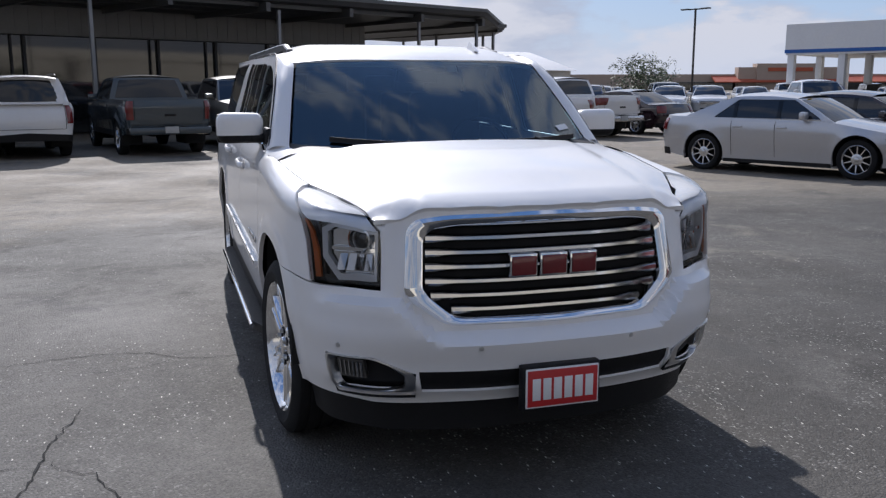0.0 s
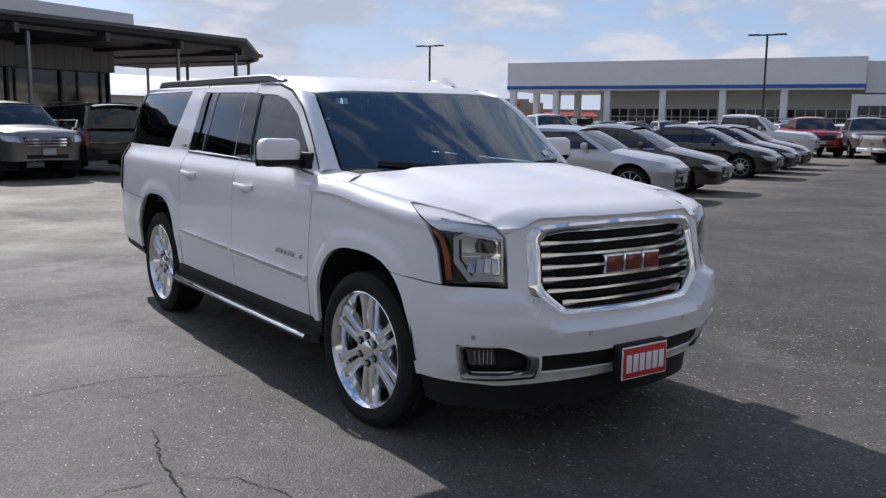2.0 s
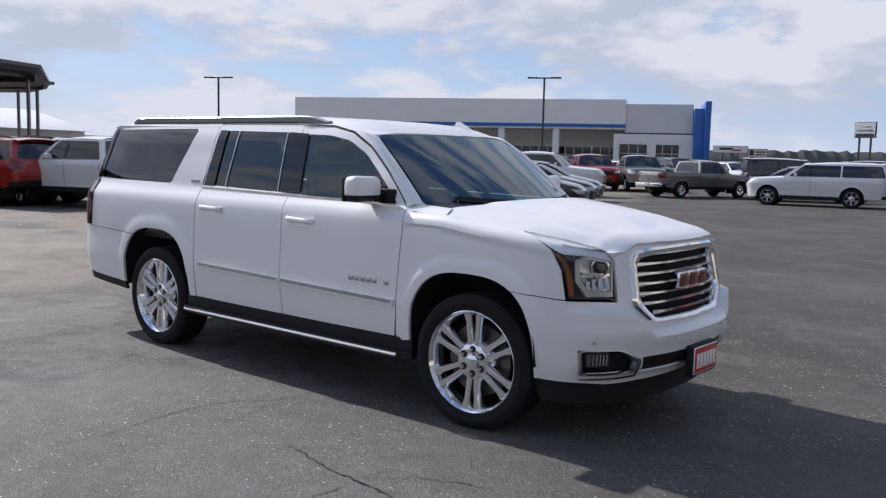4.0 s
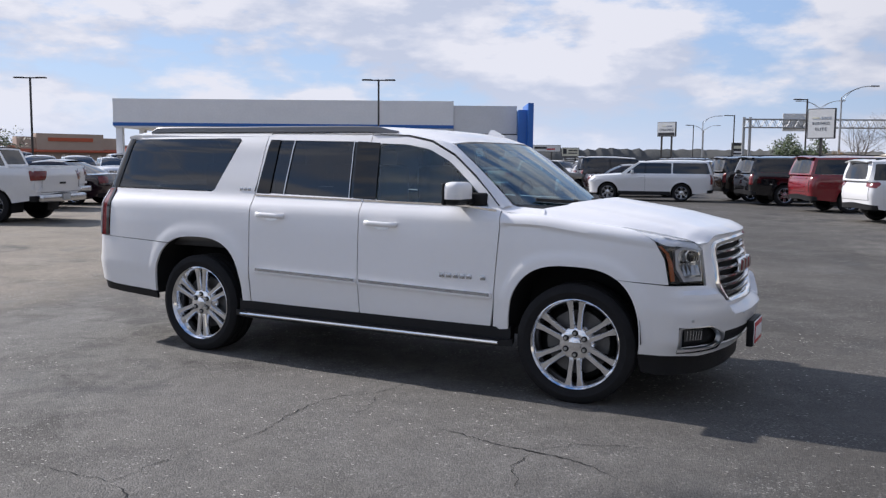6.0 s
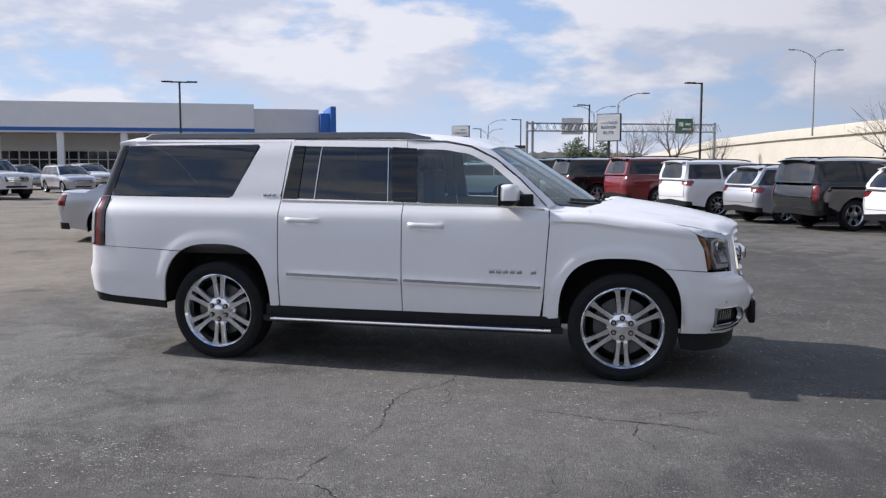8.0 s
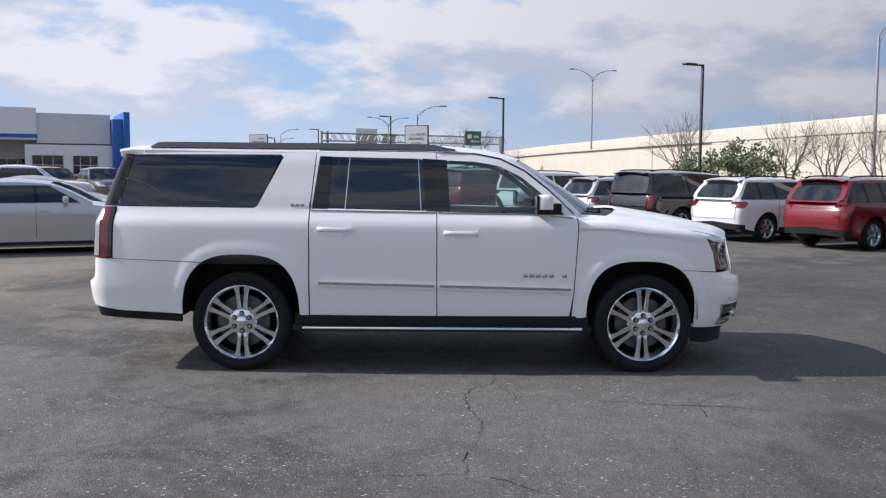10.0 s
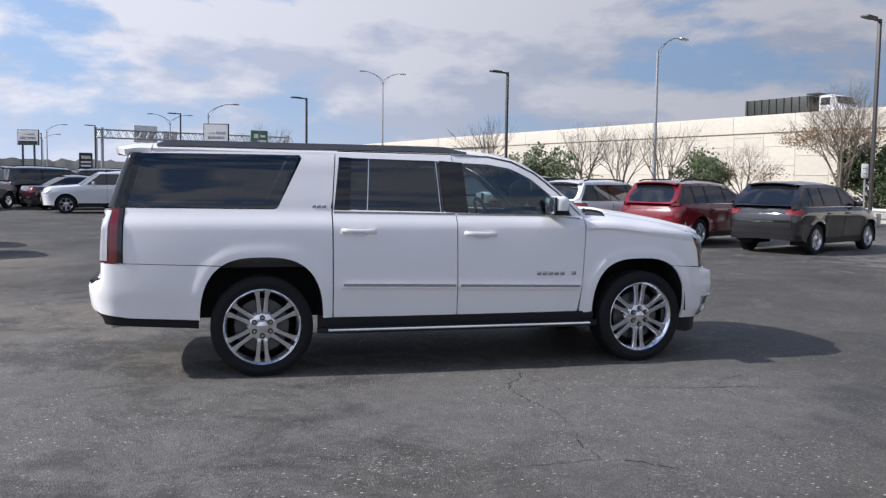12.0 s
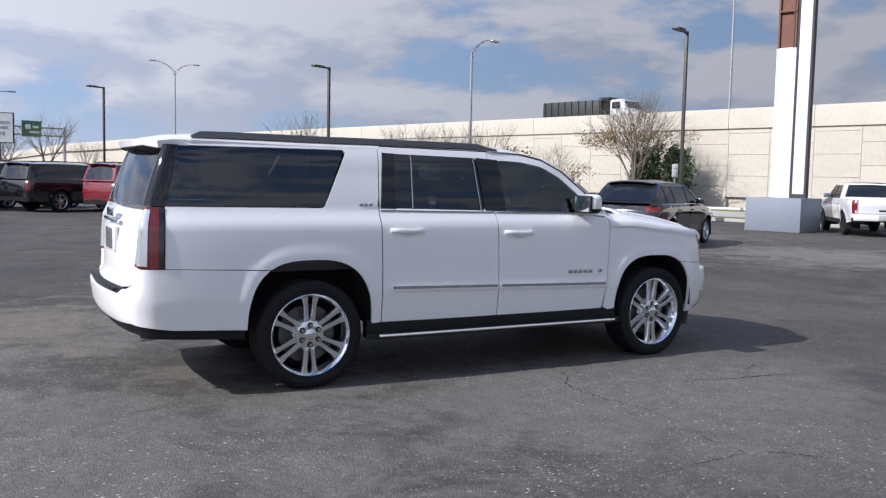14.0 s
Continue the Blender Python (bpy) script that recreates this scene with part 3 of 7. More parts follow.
for flip in (1, -1):
    bm = ruled([(p[0] * flip, p[1], p[2]) for p in side_pts], [(p[0] * flip, p[1], p[2]) for p in screen_pts], 6, bulge=Vector((-0.012 * flip, -0.010, 0.012)), flip=flip > 0)
    part("pillar", bm, WHITE_PAINT, suv)

# wing corners at the foot of the pillars
for flip in (1, -1):
    ys = [0.258, 0.36, 0.45, 0.53, 0.56, 0.60]
    a = [hero(HP.side(y), float(np.interp(y, [0.25, 0.36, 0.45, 0.53, 0.56, 0.60], [v for _, v in FENDER_TOP[-5:]] + [1.278])), 0.0015) for y in ys]
    inner_ = [Vector(hood(-0.82, 0.298)).lerp(Vector(screen(-1.0, 0.0)), f) for f in (0, 0.3, 0.62, 0.92)] + [Vector(screen(-1.0, 0.02)), Vector(screen(-1.0, 0.06))]
    bm = ruled([(p[0] * flip, p[1], p[2]) for p in a], [(p[0] * flip, p[1], p[2]) for p in inner_], 4, bulge=Vector((0, 0, 0.006)), flip=flip < 0)
    part("wing_corner", bm, WHITE_PAINT, suv)

# side glass
glass_in = proud(-0.008)
panel("window", rounded([Y(*p) for p in FWIN], 0.03), glass_in, GLASS_SIDE, suv, both=True, step=0.06, thick=0.004, label="lightly tinted front door glass")
panel("window", rounded([Y(*p) for p in RWIN], 0.03), glass_in, GLASS_DARK, suv, both=True, step=0.06, thick=0.004, label="dark privacy glass")
QWIN = [Y(3.185, 1.325), Y(4.33, 1.332), Y(4.225, 1.748), Y(2.99, 1.75)]
panel("window", QWIN, glass_in, GLASS_DARK, suv, both=True, step=0.06, thick=0.004, label="dark privacy glass")
panel("pillar_trim", [Y(1.60, 1.296), Y(1.63, 1.718), Y(1.835, 1.73), Y(1.80, 1.302)], proud(0.003), PILLAR_BLACK, suv, both=True, step=0.03, thick=0.006)
panel("window_divider", [Y(2.462, 1.315), Y(2.433, 1.738), Y(2.426, 1.738), Y(2.454, 1.315)], proud(0.003), SATIN, suv, both=True, step=0.08, thick=0.004)
panel("window_divider", [Y(1.842, 1.303), Y(1.868, 1.73), Y(1.862, 1.73), Y(1.836, 1.303)], proud(0.003), SATIN, suv, both=True, step=0.08, thick=0.004)
panel("window_frame", [Y(2.73, 1.316), Y(2.60, 1.314), Y(2.575, 1.742), Y(2.675, 1.745)], proud(0.002), PILLAR_BLACK, suv, both=True, step=0.03, thick=0.004)
# bright strip along the window sills
for flip in (1, -1):
    for ys in (np.linspace(0.60, 1.70, 16), np.linspace(1.72, 2.735, 16)):
        bm = bmesh.new()
        pts = [hero(HP.side(y), 1.288 + 0.012 * (y - 1.7) / 1.0 - 0.02 * smooth(0.9, 0.6, y), 0.004) for y in ys]
        sweep(bm, [(p[0] * flip, p[1], p[2]) for p in pts], [(-0.004, -0.007), (0.006, -0.007), (0.006, 0.007), (-0.004, 0.007)])
        part("sill_strip", bm, CHROME, suv)
    bm = bmesh.new()
    line = [(0.59, 1.29), (0.66, 1.352), (0.80, 1.487), (0.99, 1.637), (1.19, 1.735), (1.40, 1.775), (1.72, 1.784), (2.68, 1.793), (2.752, 1.33)]
    pts = [hero(HP.side(y), z, 0.001) for y, z in line]
    pts = [Vector(p).lerp(Vector(q), k / 6) for p, q in zip(pts, pts[1:]) for k in range(6)] + [Vector(pts[-1])]
    sweep(bm, [(p[0] * flip, p[1], p[2]) for p in pts], disc_section(0.0045, 6))
    part("door_seal", bm, PLASTIC, suv)

# tailgate
gate = [R(0, 0.745), R(0.56, 0.748), R(0.71, 0.765), R(0.768, 0.80), R(0.775, 1.325), R(0, 1.325)]
tailgate = panel("tailgate", gate + [(2 * HP.length - s, v) for s, v in gate[::-1][1:-1]], lambda s, v: hero(s, v) if s <= HP.length else tuple(Vector(hero(2 * HP.length - s, v)) * Vector((-1, 1, 1))), WHITE_PAINT, suv, step=0.05,
                 label="white tailgate with plate recess")


def gate_glass(x, z):
    f = (z - 1.32) / 0.44
    return (x * (1 - 0.13 * f), 4.515 - 0.165 * f - 0.06 * (x / 0.78) ** 2 + 0.012 * math.sin(math.pi * f), z)


panel("rear_window", rounded([(-0.76, 1.33), (0.76, 1.33), (0.76, 1.765), (-0.76, 1.765)], 0.04), gate_glass, GLASS_DARK, suv, step=0.08, thick=0.005)
for flip in (1, -1):
    a = [hero(HP.side(4.33 - 0.105 * k / 8), 1.328 + 0.425 * k / 8, -0.002) for k in range(9)]
    b = [gate_glass(-0.76, 1.328 + 0.43 * k / 8) for k in range(9)]
    bm = ruled([(p[0] * flip, p[1], p[2]) for p in a], [(p[0] * flip, p[1], p[2]) for p in b], 6, bulge=Vector((-0.035 * flip, 0.045, 0)), flip=flip < 0)
    part("pillar_trim", bm, PILLAR_BLACK, suv, "glossy black rear pillar")
bm = bmesh.new()
box(bm, 0, 4.55, 1.06, 0.46, 0.03, 0.20, 0.012)
part("plate_recess", bm, WHITE_PAINT, tailgate)
bm = bmesh.new()
box(bm, 0, 4.568, 1.06, 0.31, 0.006, 0.155, 0.004)
part("plate_blank", bm, MOULD, tailgate)
bm = bmesh.new()
box(bm, 0, 4.55, 1.20, 0.60, 0.03, 0.03, 0.01)
part("gate_trim", bm, CHROME, tailgate)
bm = bmesh.new()
box(bm, 0, 4.555, 1.255, 0.30, 0.014, 0.062, 0.005)
part("emblem", bm, CHROME, tailgate)

# tail lamps: a red block, a clear inner strip and a dark rim
for flip in (False,):
    tl = [Y(4.352, 0.91), Y(4.347, 1.32), R(0.78, 1.32), R(0.78, 0.91)]
    for ob in panel("tail_lamp", tl, proud(0.004), RED_LENS, suv, both=True, step=0.02, label="red and clear tall tail lamp"):
        pass
    panel("lamp_strip", [Y(4.455, 0.925), Y(4.452, 1.305), R(0.792, 1.305), R(0.792, 0.925)], proud(0.010), CLEAR_LENS, suv, both=True, step=0.02, thick=0.006)
    panel("lamp_bar", [R(0.850, 0.935), R(0.850, 1.295), R(0.835, 1.295), R(0.835, 0.935)], proud(0.016), RED_LENS, suv, both=True, step=0.02, thick=0.008)
    panel("lamp_rim", [Y(4.350, 0.912), Y(4.345, 1.318), Y(4.378, 1.318), Y(4.386, 0.912)], proud(0.008), GLOSS_BLACK, suv, both=True, step=0.05, thick=0.005)

# head lamps
def lamp_skin(d):
    """The lamp's skin laid in by d, sideways on its front and downwards on its top."""
    def at(s, v):
        x, y, z = hero(s, v, -d)
        top = fender_top(HP.at(abs(s))[1])
        return (x, y, z - d * smooth(top - 0.06, top + 0.06, v))
    return at


for flip in (1, -1):
    sg = (lambda p: p) if flip > 0 else (lambda p: (-p[0], p[1]))
    lamp = panel("head_lamp", [sg(p) for p in HEAD[:4] + [X(0.80, 1.085), Y(-0.66, 1.100), Y(-0.55, 1.115)] + HEAD[-3:]], proud(-0.050), GLOSS_BLACK, suv, step=0.04, thick=-0.028, label="clear head lamp with chrome reflectors and amber edge")
    sI, sO = HP.front(0.714), HP.side(-0.565)
    L_ = lambda a, v: sg((sI + (sO - sI) * a, v))
    box_out = [L_(0.045, 0.832), L_(0.045, 1.030), L_(0.66, 1.060), L_(0.82, 1.035), L_(0.80, 0.920), L_(0.60, 0.832)]
    box_in = [L_(0.085, 0.858), L_(0.085, 1.014), L_(0.64, 1.042), L_(0.745, 1.022), L_(0.735, 0.935), L_(0.57, 0.858)]
    panel("reflector", box_out, proud(-0.016), SILVER_TRIM, lamp, holes=[box_in], step=0.03, thick=0.03)
    panel("reflector_floor", box_in, proud(-0.046), LAMP_SILVER, lamp, step=0.03, thick=0.0)
    panel("reflector", [L_(0.10, 0.866), L_(0.10, 0.938), L_(0.71, 0.944), L_(0.71, 0.937), L_(0.56, 0.866)], proud(-0.038), CHROME, lamp, step=0.03, thick=0.012)
    # a faceted bowl below the projector
    for j, (a0, a1) in enumerate(((0.12, 0.24), (0.255, 0.375), (0.39, 0.51), (0.525, 0.63))):
        bm = bmesh.new()
        corner = [Vector(hero(*L_(a_, v_), d_)) for a_, v_, d_ in ((a0, 0.872, -0.014), (a1, 0.872, -0.020), (a1 - 0.01, 0.934, -0.036), (a0 + 0.01, 0.934, -0.032 - 0.003 * j))]
        bm.faces.new([bm.verts.new(p) for p in corner])
        thicken(bm, 0.004)
        part("reflector_facet", bm, GRILLE_CHROME, lamp)
    panel("lamp_bar", [L_(0.09, 0.944), L_(0.09, 0.958), L_(0.70, 0.966), L_(0.70, 0.952)], proud(-0.022), CHROME, lamp, step=0.03, thick=0.012)
    panel("lamp_trim", [sg(p) for p in (X(0.724, 1.026), X(0.755, 1.066), X(0.793, 1.124), Y(-0.672, 1.222), Y(-0.522, 1.288), Y(-0.395, 1.288), Y(-0.30, 1.272), Y(-0.305, 1.250), Y(-0.41, 1.166), Y(-0.50, 1.100), Y(-0.56, 1.068), Y(-0.66, 1.062))], lamp_skin(0.008), LAMP_SHELL, lamp, step=0.03, thick=0.004)
    panel("indicator", [sg(p) for p in (Y(-0.515, 1.062), Y(-0.535, 1.066), Y(-0.580, 1.02), Y(-0.608, 0.95), Y(-0.622, 0.84), Y(-0.597, 0.838), Y(-0.582, 0.95), Y(-0.560, 1.02))], proud(-0.014), AMBER, lamp, step=0.03, thick=0.01, label="amber side lamp")
    bm = bmesh.new()
    c, e = Vector(hero(*sg((sI + (sO - sI) * 0.34, 0.992)), -0.03)), Vector(hero(*sg((sI + (sO - sI) * 0.34, 0.992)), 0.0))
    way = (e - c).normalized()
    rot = Matrix.Translation(c) @ way.to_track_quat("X", "Z").to_matrix().to_4x4()
    lathe(bm, [(-0.02, 0.050), (0.010, 0.053), (0.012, 0.045), (-0.004, 0.039)], 28, rot)
    part("projector_ring", bm, CHROME, lamp)
    bm = bmesh.new()
    lathe(bm, [(-0.004, 0.036), (0.004, 0.028), (0.009, 0.015), (0.010, 0.0005)], 20, rot)
    part("projector_lens", bm, GLOSS_BLACK, lamp)
    panel("lens", [sg(p) for p in HEAD], lamp_skin(0.001), GLASS_CLEAR, lamp, step=0.05, thick=0.003).visible_shadow = False

# grille
bm = bmesh.new()
outer = GRILLE + [(-x, z) for x, z in GRILLE[::-1][1:-1]]
inner = [(x * (0.885 if abs(x) > 0.5 else 0.92), 0.885 + (z - 0.885) * (0.80 if z > 0.885 else 0.87)) for x, z in outer]
outer, inner = dense(rounded(outer, 0.07, 4), 10), dense(rounded(inner, 0.06, 4), 10)
rings = []
for (xo, zo), (xi, zi) in zip(outer, inner):
    q = lambda f, d: Vector(hero(*X(xo + (xi - xo) * f, zo + (zi - zo) * f), d))
    rings.append([bm.verts.new(p) for p in (q(-0.06, -0.01), q(-0.03, 0.006), q(0.30, 0.016), q(0.75, 0.010), q(0.98, 0.0), q(1.05, -0.05))])
for p, q in zip(rings, rings[1:] + rings[:1]):
    for k in range(5):
        bm.faces.new((p[k], p[k + 1], q[k + 1], q[k]))
bmesh.ops.recalc_face_normals(bm, faces=bm.faces[:])
grille = part("grille", bm, CHROME, suv, "chrome-framed grille with seven chrome bars")
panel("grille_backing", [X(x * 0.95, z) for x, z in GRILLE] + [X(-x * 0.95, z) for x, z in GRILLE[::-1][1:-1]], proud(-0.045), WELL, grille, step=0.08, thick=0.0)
grille_half = table([(0.69, 0.395), (0.7265, 0.435), (0.79, 0.530), (0.82, 0.538), (1.0, 0.538), (1.03, 0.530), (1.06, 0.508)])
for k in range(7):
    z = 0.7265 + k * 0.0545
    w = grille_half(z) - 0.006
    bm = bmesh.new()
    pts = [Vector(hero(*X(w * u, z), -0.018)) for u in np.linspace(-1, 1, 25)]
    rows = []
    for p, u in zip(pts, np.linspace(-1, 1, 25)):
        fat = 0.0138 + 0.0050 * smooth(0.80, 0.86, abs(u))
        rows.append([bm.verts.new(p + Vector((0, b, a * fat))) for a, b in ((-1.0, 0.02), (-1.0, 0.002), (-0.35, -0.010), (0.5, -0.008), (1.0, 0.006), (1.0, 0.02))])
    for p, q in zip(rows, rows[1:]):
        for j in range(5):
            bm.faces.new((p[j], p[j + 1], q[j + 1], q[j]))
    part("grille_bar", bm, GRILLE_CHROME, grille)
bm = bmesh.new()
fy = hero(*X(0.0, 0.885), 0)[1]
for cx in (-0.128, 0.0, 0.128):
    box(bm, cx, fy - 0.004, 0.893, 0.118, 0.034, 0.096, 0.008)
part("emblem_base", bm, CHROME, grille)
for cx in (-0.128, 0.0, 0.128):
    bm = bmesh.new()
    box(bm, cx, fy - 0.022, 0.893, 0.103, 0.012, 0.076, 0.005)
    part("emblem", bm, EMBLEM_RED, grille, "plain red emblem block")

# fog lamps, intake, plate, sensors
for flip in (1, -1):
    sg = (lambda p: p) if flip > 0 else (lambda p: (-p[0], p[1]))
    fog = panel("fog_lamp", [sg(p) for p in FOG], proud(-0.05), PLASTIC, suv, step=0.05, thick=-0.05, label="black fog lamp recess in a chrome bezel")
    bm = bmesh.new()
    loop = dense(rounded([sg(p) for p in FOG], 0.03, 3), 0.05)
    rows = []
    mid_s, mid_v = sg(X(0.72, 0.47))
    for s, v in loop:
        q = lambda k, d: Vector(hero(s + (mid_s - s) * k, v + (mid_v - v) * k, d))
        wide = 0.10 + 0.14 * smooth(0.66, 0.58, abs(hero(s, v)[0]))
        rows.append([bm.verts.new(p) for p in (q(-0.01, -0.01), q(0.0, 0.008), q(wide * 0.6, 0.010), q(wide, 0.004), q(wide + 0.04, -0.03))])
    for p, q in zip(rows, rows[1:] + rows[:1]):
        for j in range(4):
            bm.faces.new((p[j], p[j + 1], q[j + 1], q[j]))
    bmesh.ops.recalc_face_normals(bm, faces=bm.faces[:])
    part("bezel", bm, SATIN, fog, "satin chrome bezel")
    lamp_at = [sg(p) for p in (X(0.856, 0.525), X(0.762, 0.53), X(0.755, 0.455), X(0.850, 0.448))]
    panel("fog_lens", lamp_at, proud(-0.018), DISC, fog, step=0.03, thick=0.02)
    bm = bmesh.new()
    for j in range(6):
        sx_ = 0.770 + j * 0.0145
        p, q = Vector(hero(*sg(X(sx_, 0.46)), -0.014)), Vector(hero(*sg(X(sx_, 0.52)), -0.014))
        tube(bm, p, q, 0.0055 - 0.0004 * j, n=6)
    part("fog_rib", bm, GRILLE_CHROME, fog)
panel("intake", [X(0.56, 0.495), X(-0.56, 0.495), X(-0.55, 0.40), X(0.55, 0.40)], proud(-0.012), PLASTIC, suv, step=0.05, thick=0.0)
bm = bmesh.new()
box(bm, 0, -0.972, 0.42, 0.335, 0.045, 0.185, 0.008)
part("plate_bracket", bm, PLASTIC, suv)
bm = bmesh.new()
box(bm, 0, -1.0, 0.423, 0.312, 0.006, 0.160, 0.003)
plate = part("dealer_plate", bm, PLATE_WHITE, suv, "red dealer plate with a white border")
bm = bmesh.new()
box(bm, 0, -1.0045, 0.423, 0.298, 0.004, 0.146, 0.002)
part("plate_face", bm, RED_PLATE, plate)
for k in range(6):
    bm = bmesh.new()
    box(bm, -0.1125 + k * 0.045, -1.0075, 0.420, 0.034, 0.003, 0.088, 0.001)
    part("plate_bar", bm, PLATE_WHITE, plate)
for x in (-0.83, -0.32, 0.32, 0.83):
    p = Vector(hero(*X(x, 0.59), 0.001))
    q = Vector(hero(*X(x, 0.59), 0.004))
    bm = bmesh.new()
    lathe(bm, [(0, 0.010), (0.003, 0.009), (0.0032, 0.0005)], 16, Matrix.Translation(p) @ (q - p).to_track_quat("X", "Z").to_matrix().to_4x4())
    part("parking_sensor", bm, SATIN, suv)

# side trim, badge, handles, mirrors
for flip in (1, -1):
    mir = lambda p: (p[0] * flip, p[1], p[2])
    for y0, y1, par in ((0.605, 1.695, front_door), (1.715, 2.675, rear_door)):
        owner = par[0] if flip > 0 else par[1]
        bm = bmesh.new()
        pts = [mir(hero(HP.side(y), 0.668 + 0.0205 * (y - 0.6), 0.006)) for y in np.linspace(y0, y1, 14)]
        sweep(bm, pts, [(-0.012, -0.018), (0.008, -0.014), (0.010, 0.0), (0.006, 0.016), (-0.012, 0.018)] if flip > 0 else [(0.012, -0.018), (-0.008, -0.014), (-0.010, 0.0), (-0.006, 0.016), (0.012, 0.018)])
        part("side_moulding", bm, WHITE_PAINT, owner)
        bm = bmesh.new()
        pts = [mir(hero(HP.side(y), 0.674 + 0.0205 * (y - 0.6), 0.014)) for y in np.linspace(y0 + 0.01, y1 - 0.01, 14)]
        sweep(bm, pts, [(-0.006, -0.011), (0.006, -0.011), (0.006, 0.011), (-0.006, 0.011)])
        part("moulding_strip", bm, MOULD, owner)
    for k in range(7):
        if k == 5:
            continue
        owner = front_door[0] if flip > 0 else front_door[1]
        y = 0.99 - k * 0.053
        bm = bmesh.new()
        p = hero(HP.side(y), 0.787, 0.003)
        box(bm, flip * p[0], y, p[2], 0.008, 0.040, 0.030, 0.002)
        part("badge_bar", bm, MOULD, owner)
    bm = bmesh.new()
    p = hero(HP.side(2.86), 1.345, 0.002)
    for k in range(3):
        box(bm, flip * p[0], 2.89 - k * 0.04, 1.345, 0.006, 0.03, 0.022, 0.001)
    part("badge_bar", bm, MOULD, suv)
    for y, z, own in ((1.51, 1.125, front_door), (2.535, 1.15, rear_door)):
        owner = own[0] if flip > 0 else own[1]
        bm = bmesh.new()
        pts = [mir(hero(HP.side(y + 0.135 * u), z + 0.004 * u, 0.030 - 0.024 * abs(u) ** 6)) for u in np.linspace(1, -1, 15)]
        sweep(bm, pts, [(0.014 * math.cos(a), 0.019 * math.sin(a)) for a in np.linspace(0, 2 * math.pi, 11)[:-1]])
        hd = part("handle", bm, WHITE_PAINT, owner, "white pull handle")
        panel("handle_cup", [Y(y + 0.075 * math.cos(a) - 0.01, z - 0.014 + 0.032 * math.sin(a)) for a in np.linspace(0, 2 * math.pi, 15)[:-1]], lambda s, v: mir(hero(s, v, 0.002)), SATIN, owner, step=0.03, thick=0.0)
    bm = bmesh.new()
    mx = -1.05 * flip
    box(bm, mx, 0.85, 1.365, 0.245, 0.13, 0.165, 0.045, seg=4)
    for v in bm.verts:
        if v.co.y > 0.85:
            v.co.z = 1.365 + (v.co.z - 1.365) * 0.97
        v.co.z += 0.10 * (abs(v.co.x) - 1.075) * 0.2
    bmesh.ops.bisect_plane(bm, geom=bm.verts[:] + bm.edges[:] + bm.faces[:], plane_co=(0, 0, 1.328), plane_no=(0, 0, 1), clear_inner=True)
    side_mirror = part("mirror", bm, WHITE_PAINT, suv, "white door mirror cap over a black base")
    bm = bmesh.new()
    box(bm, mx, 0.85, 1.365, 0.239, 0.124, 0.16, 0.045, seg=4)
    bmesh.ops.bisect_plane(bm, geom=bm.verts[:] + bm.edges[:] + bm.faces[:], plane_co=(0, 0, 1.332), plane_no=(0, 0, 1), clear_outer=True)
    box(bm, -0.945 * flip, 0.83, 1.312, 0.11, 0.09, 0.05, 0.018)
    box(bm, -0.915 * flip, 0.76, 1.325, 0.03, 0.14, 0.09, 0.012)
    part("mirror_base", bm, PLASTIC, side_mirror)
    bm = bmesh.new()
    box(bm, mx, 0.908, 1.362, 0.236, 0.024, 0.152, 0.010)
    part("mirror_bezel", bm, PLASTIC, side_mirror)
    bm = bmesh.new()
    box(bm, mx, 0.921, 1.365, 0.20, 0.006, 0.128, 0.002)
    part("mirror_glass", bm, CHROME, side_mirror)

# roof rails, antenna, running boards, wipers, stickers
for flip in (1, -1):
    bm = bmesh.new()
    pts = []
    for y in np.linspace(1.56, 4.10, 42):
        h = 0.034 * smooth(1.56, 1.78, y) * smooth(4.12, 4.03, y)
        pts.append((-0.672 * flip, y, roof(-0.672, y)[2] + h))
    sweep(bm, pts, [(-0.021, -0.03), (0.021, -0.03), (0.019, 0.008), (0.010, 0.016), (-0.010, 0.016), (-0.019, 0.008)])
    part("roof_rail", bm, RAIL_METAL, suv, "satin metal roof rail")
    bm = bmesh.new()
    pts = [(-0.97 * flip, y, 0.352) for y in np.linspace(0.50, 2.82, 24)]
    pts[0], pts[-1] = (-0.93 * flip, 0.47, 0.352), (-0.93 * flip, 2.85, 0.352)
    sweep(bm, pts, [(-0.085, -0.022), (0.075, -0.022), (0.085, 0.0), (0.075, 0.022), (-0.085, 0.022)])
    board = part("running_board", bm, PLASTIC, suv, "black running board with a chrome edge")
    bm = bmesh.new()
    sweep(bm, [(-1.056 * flip, y, 0.357) for y in np.linspace(0.53, 2.79, 20)], disc_section(0.0115, 8))
    part("board_strip", bm, CHROME, board)
    bm = bmesh.new()
    sweep(bm, [(-0.945 * flip, y, 0.41) for y in np.linspace(0.47, 2.86, 10)], [(-0.035, -0.075), (0.035, -0.075), (0.045, 0.05), (-0.035, 0.05)])
    part("rocker", bm, PLASTIC, suv)
for x0, x1 in ((-0.62, 0.02), (0.08, 0.70)):
    bm = bmesh.new()
    pts = []
    for k in range(12):
        f = k / 11
        p = Vector(screen((x0 + (x1 - x0) * f) / 0.80, 0.055 + 0.03 * (1 - f)))
        pts.append(p + Vector((0, -0.012, 0.012)))
    sweep(bm, pts, [(-0.008, -0.012), (0.008, -0.012), (0.004, 0.012), (-0.004, 0.012)])
    tube(bm, (x1 - 0.05, 0.22, 1.25), pts[6] + Vector((0, -0.01, 0.012)), 0.009, n=8)
    part("wiper", bm, PLASTIC, suv)
bm = bmesh.new()
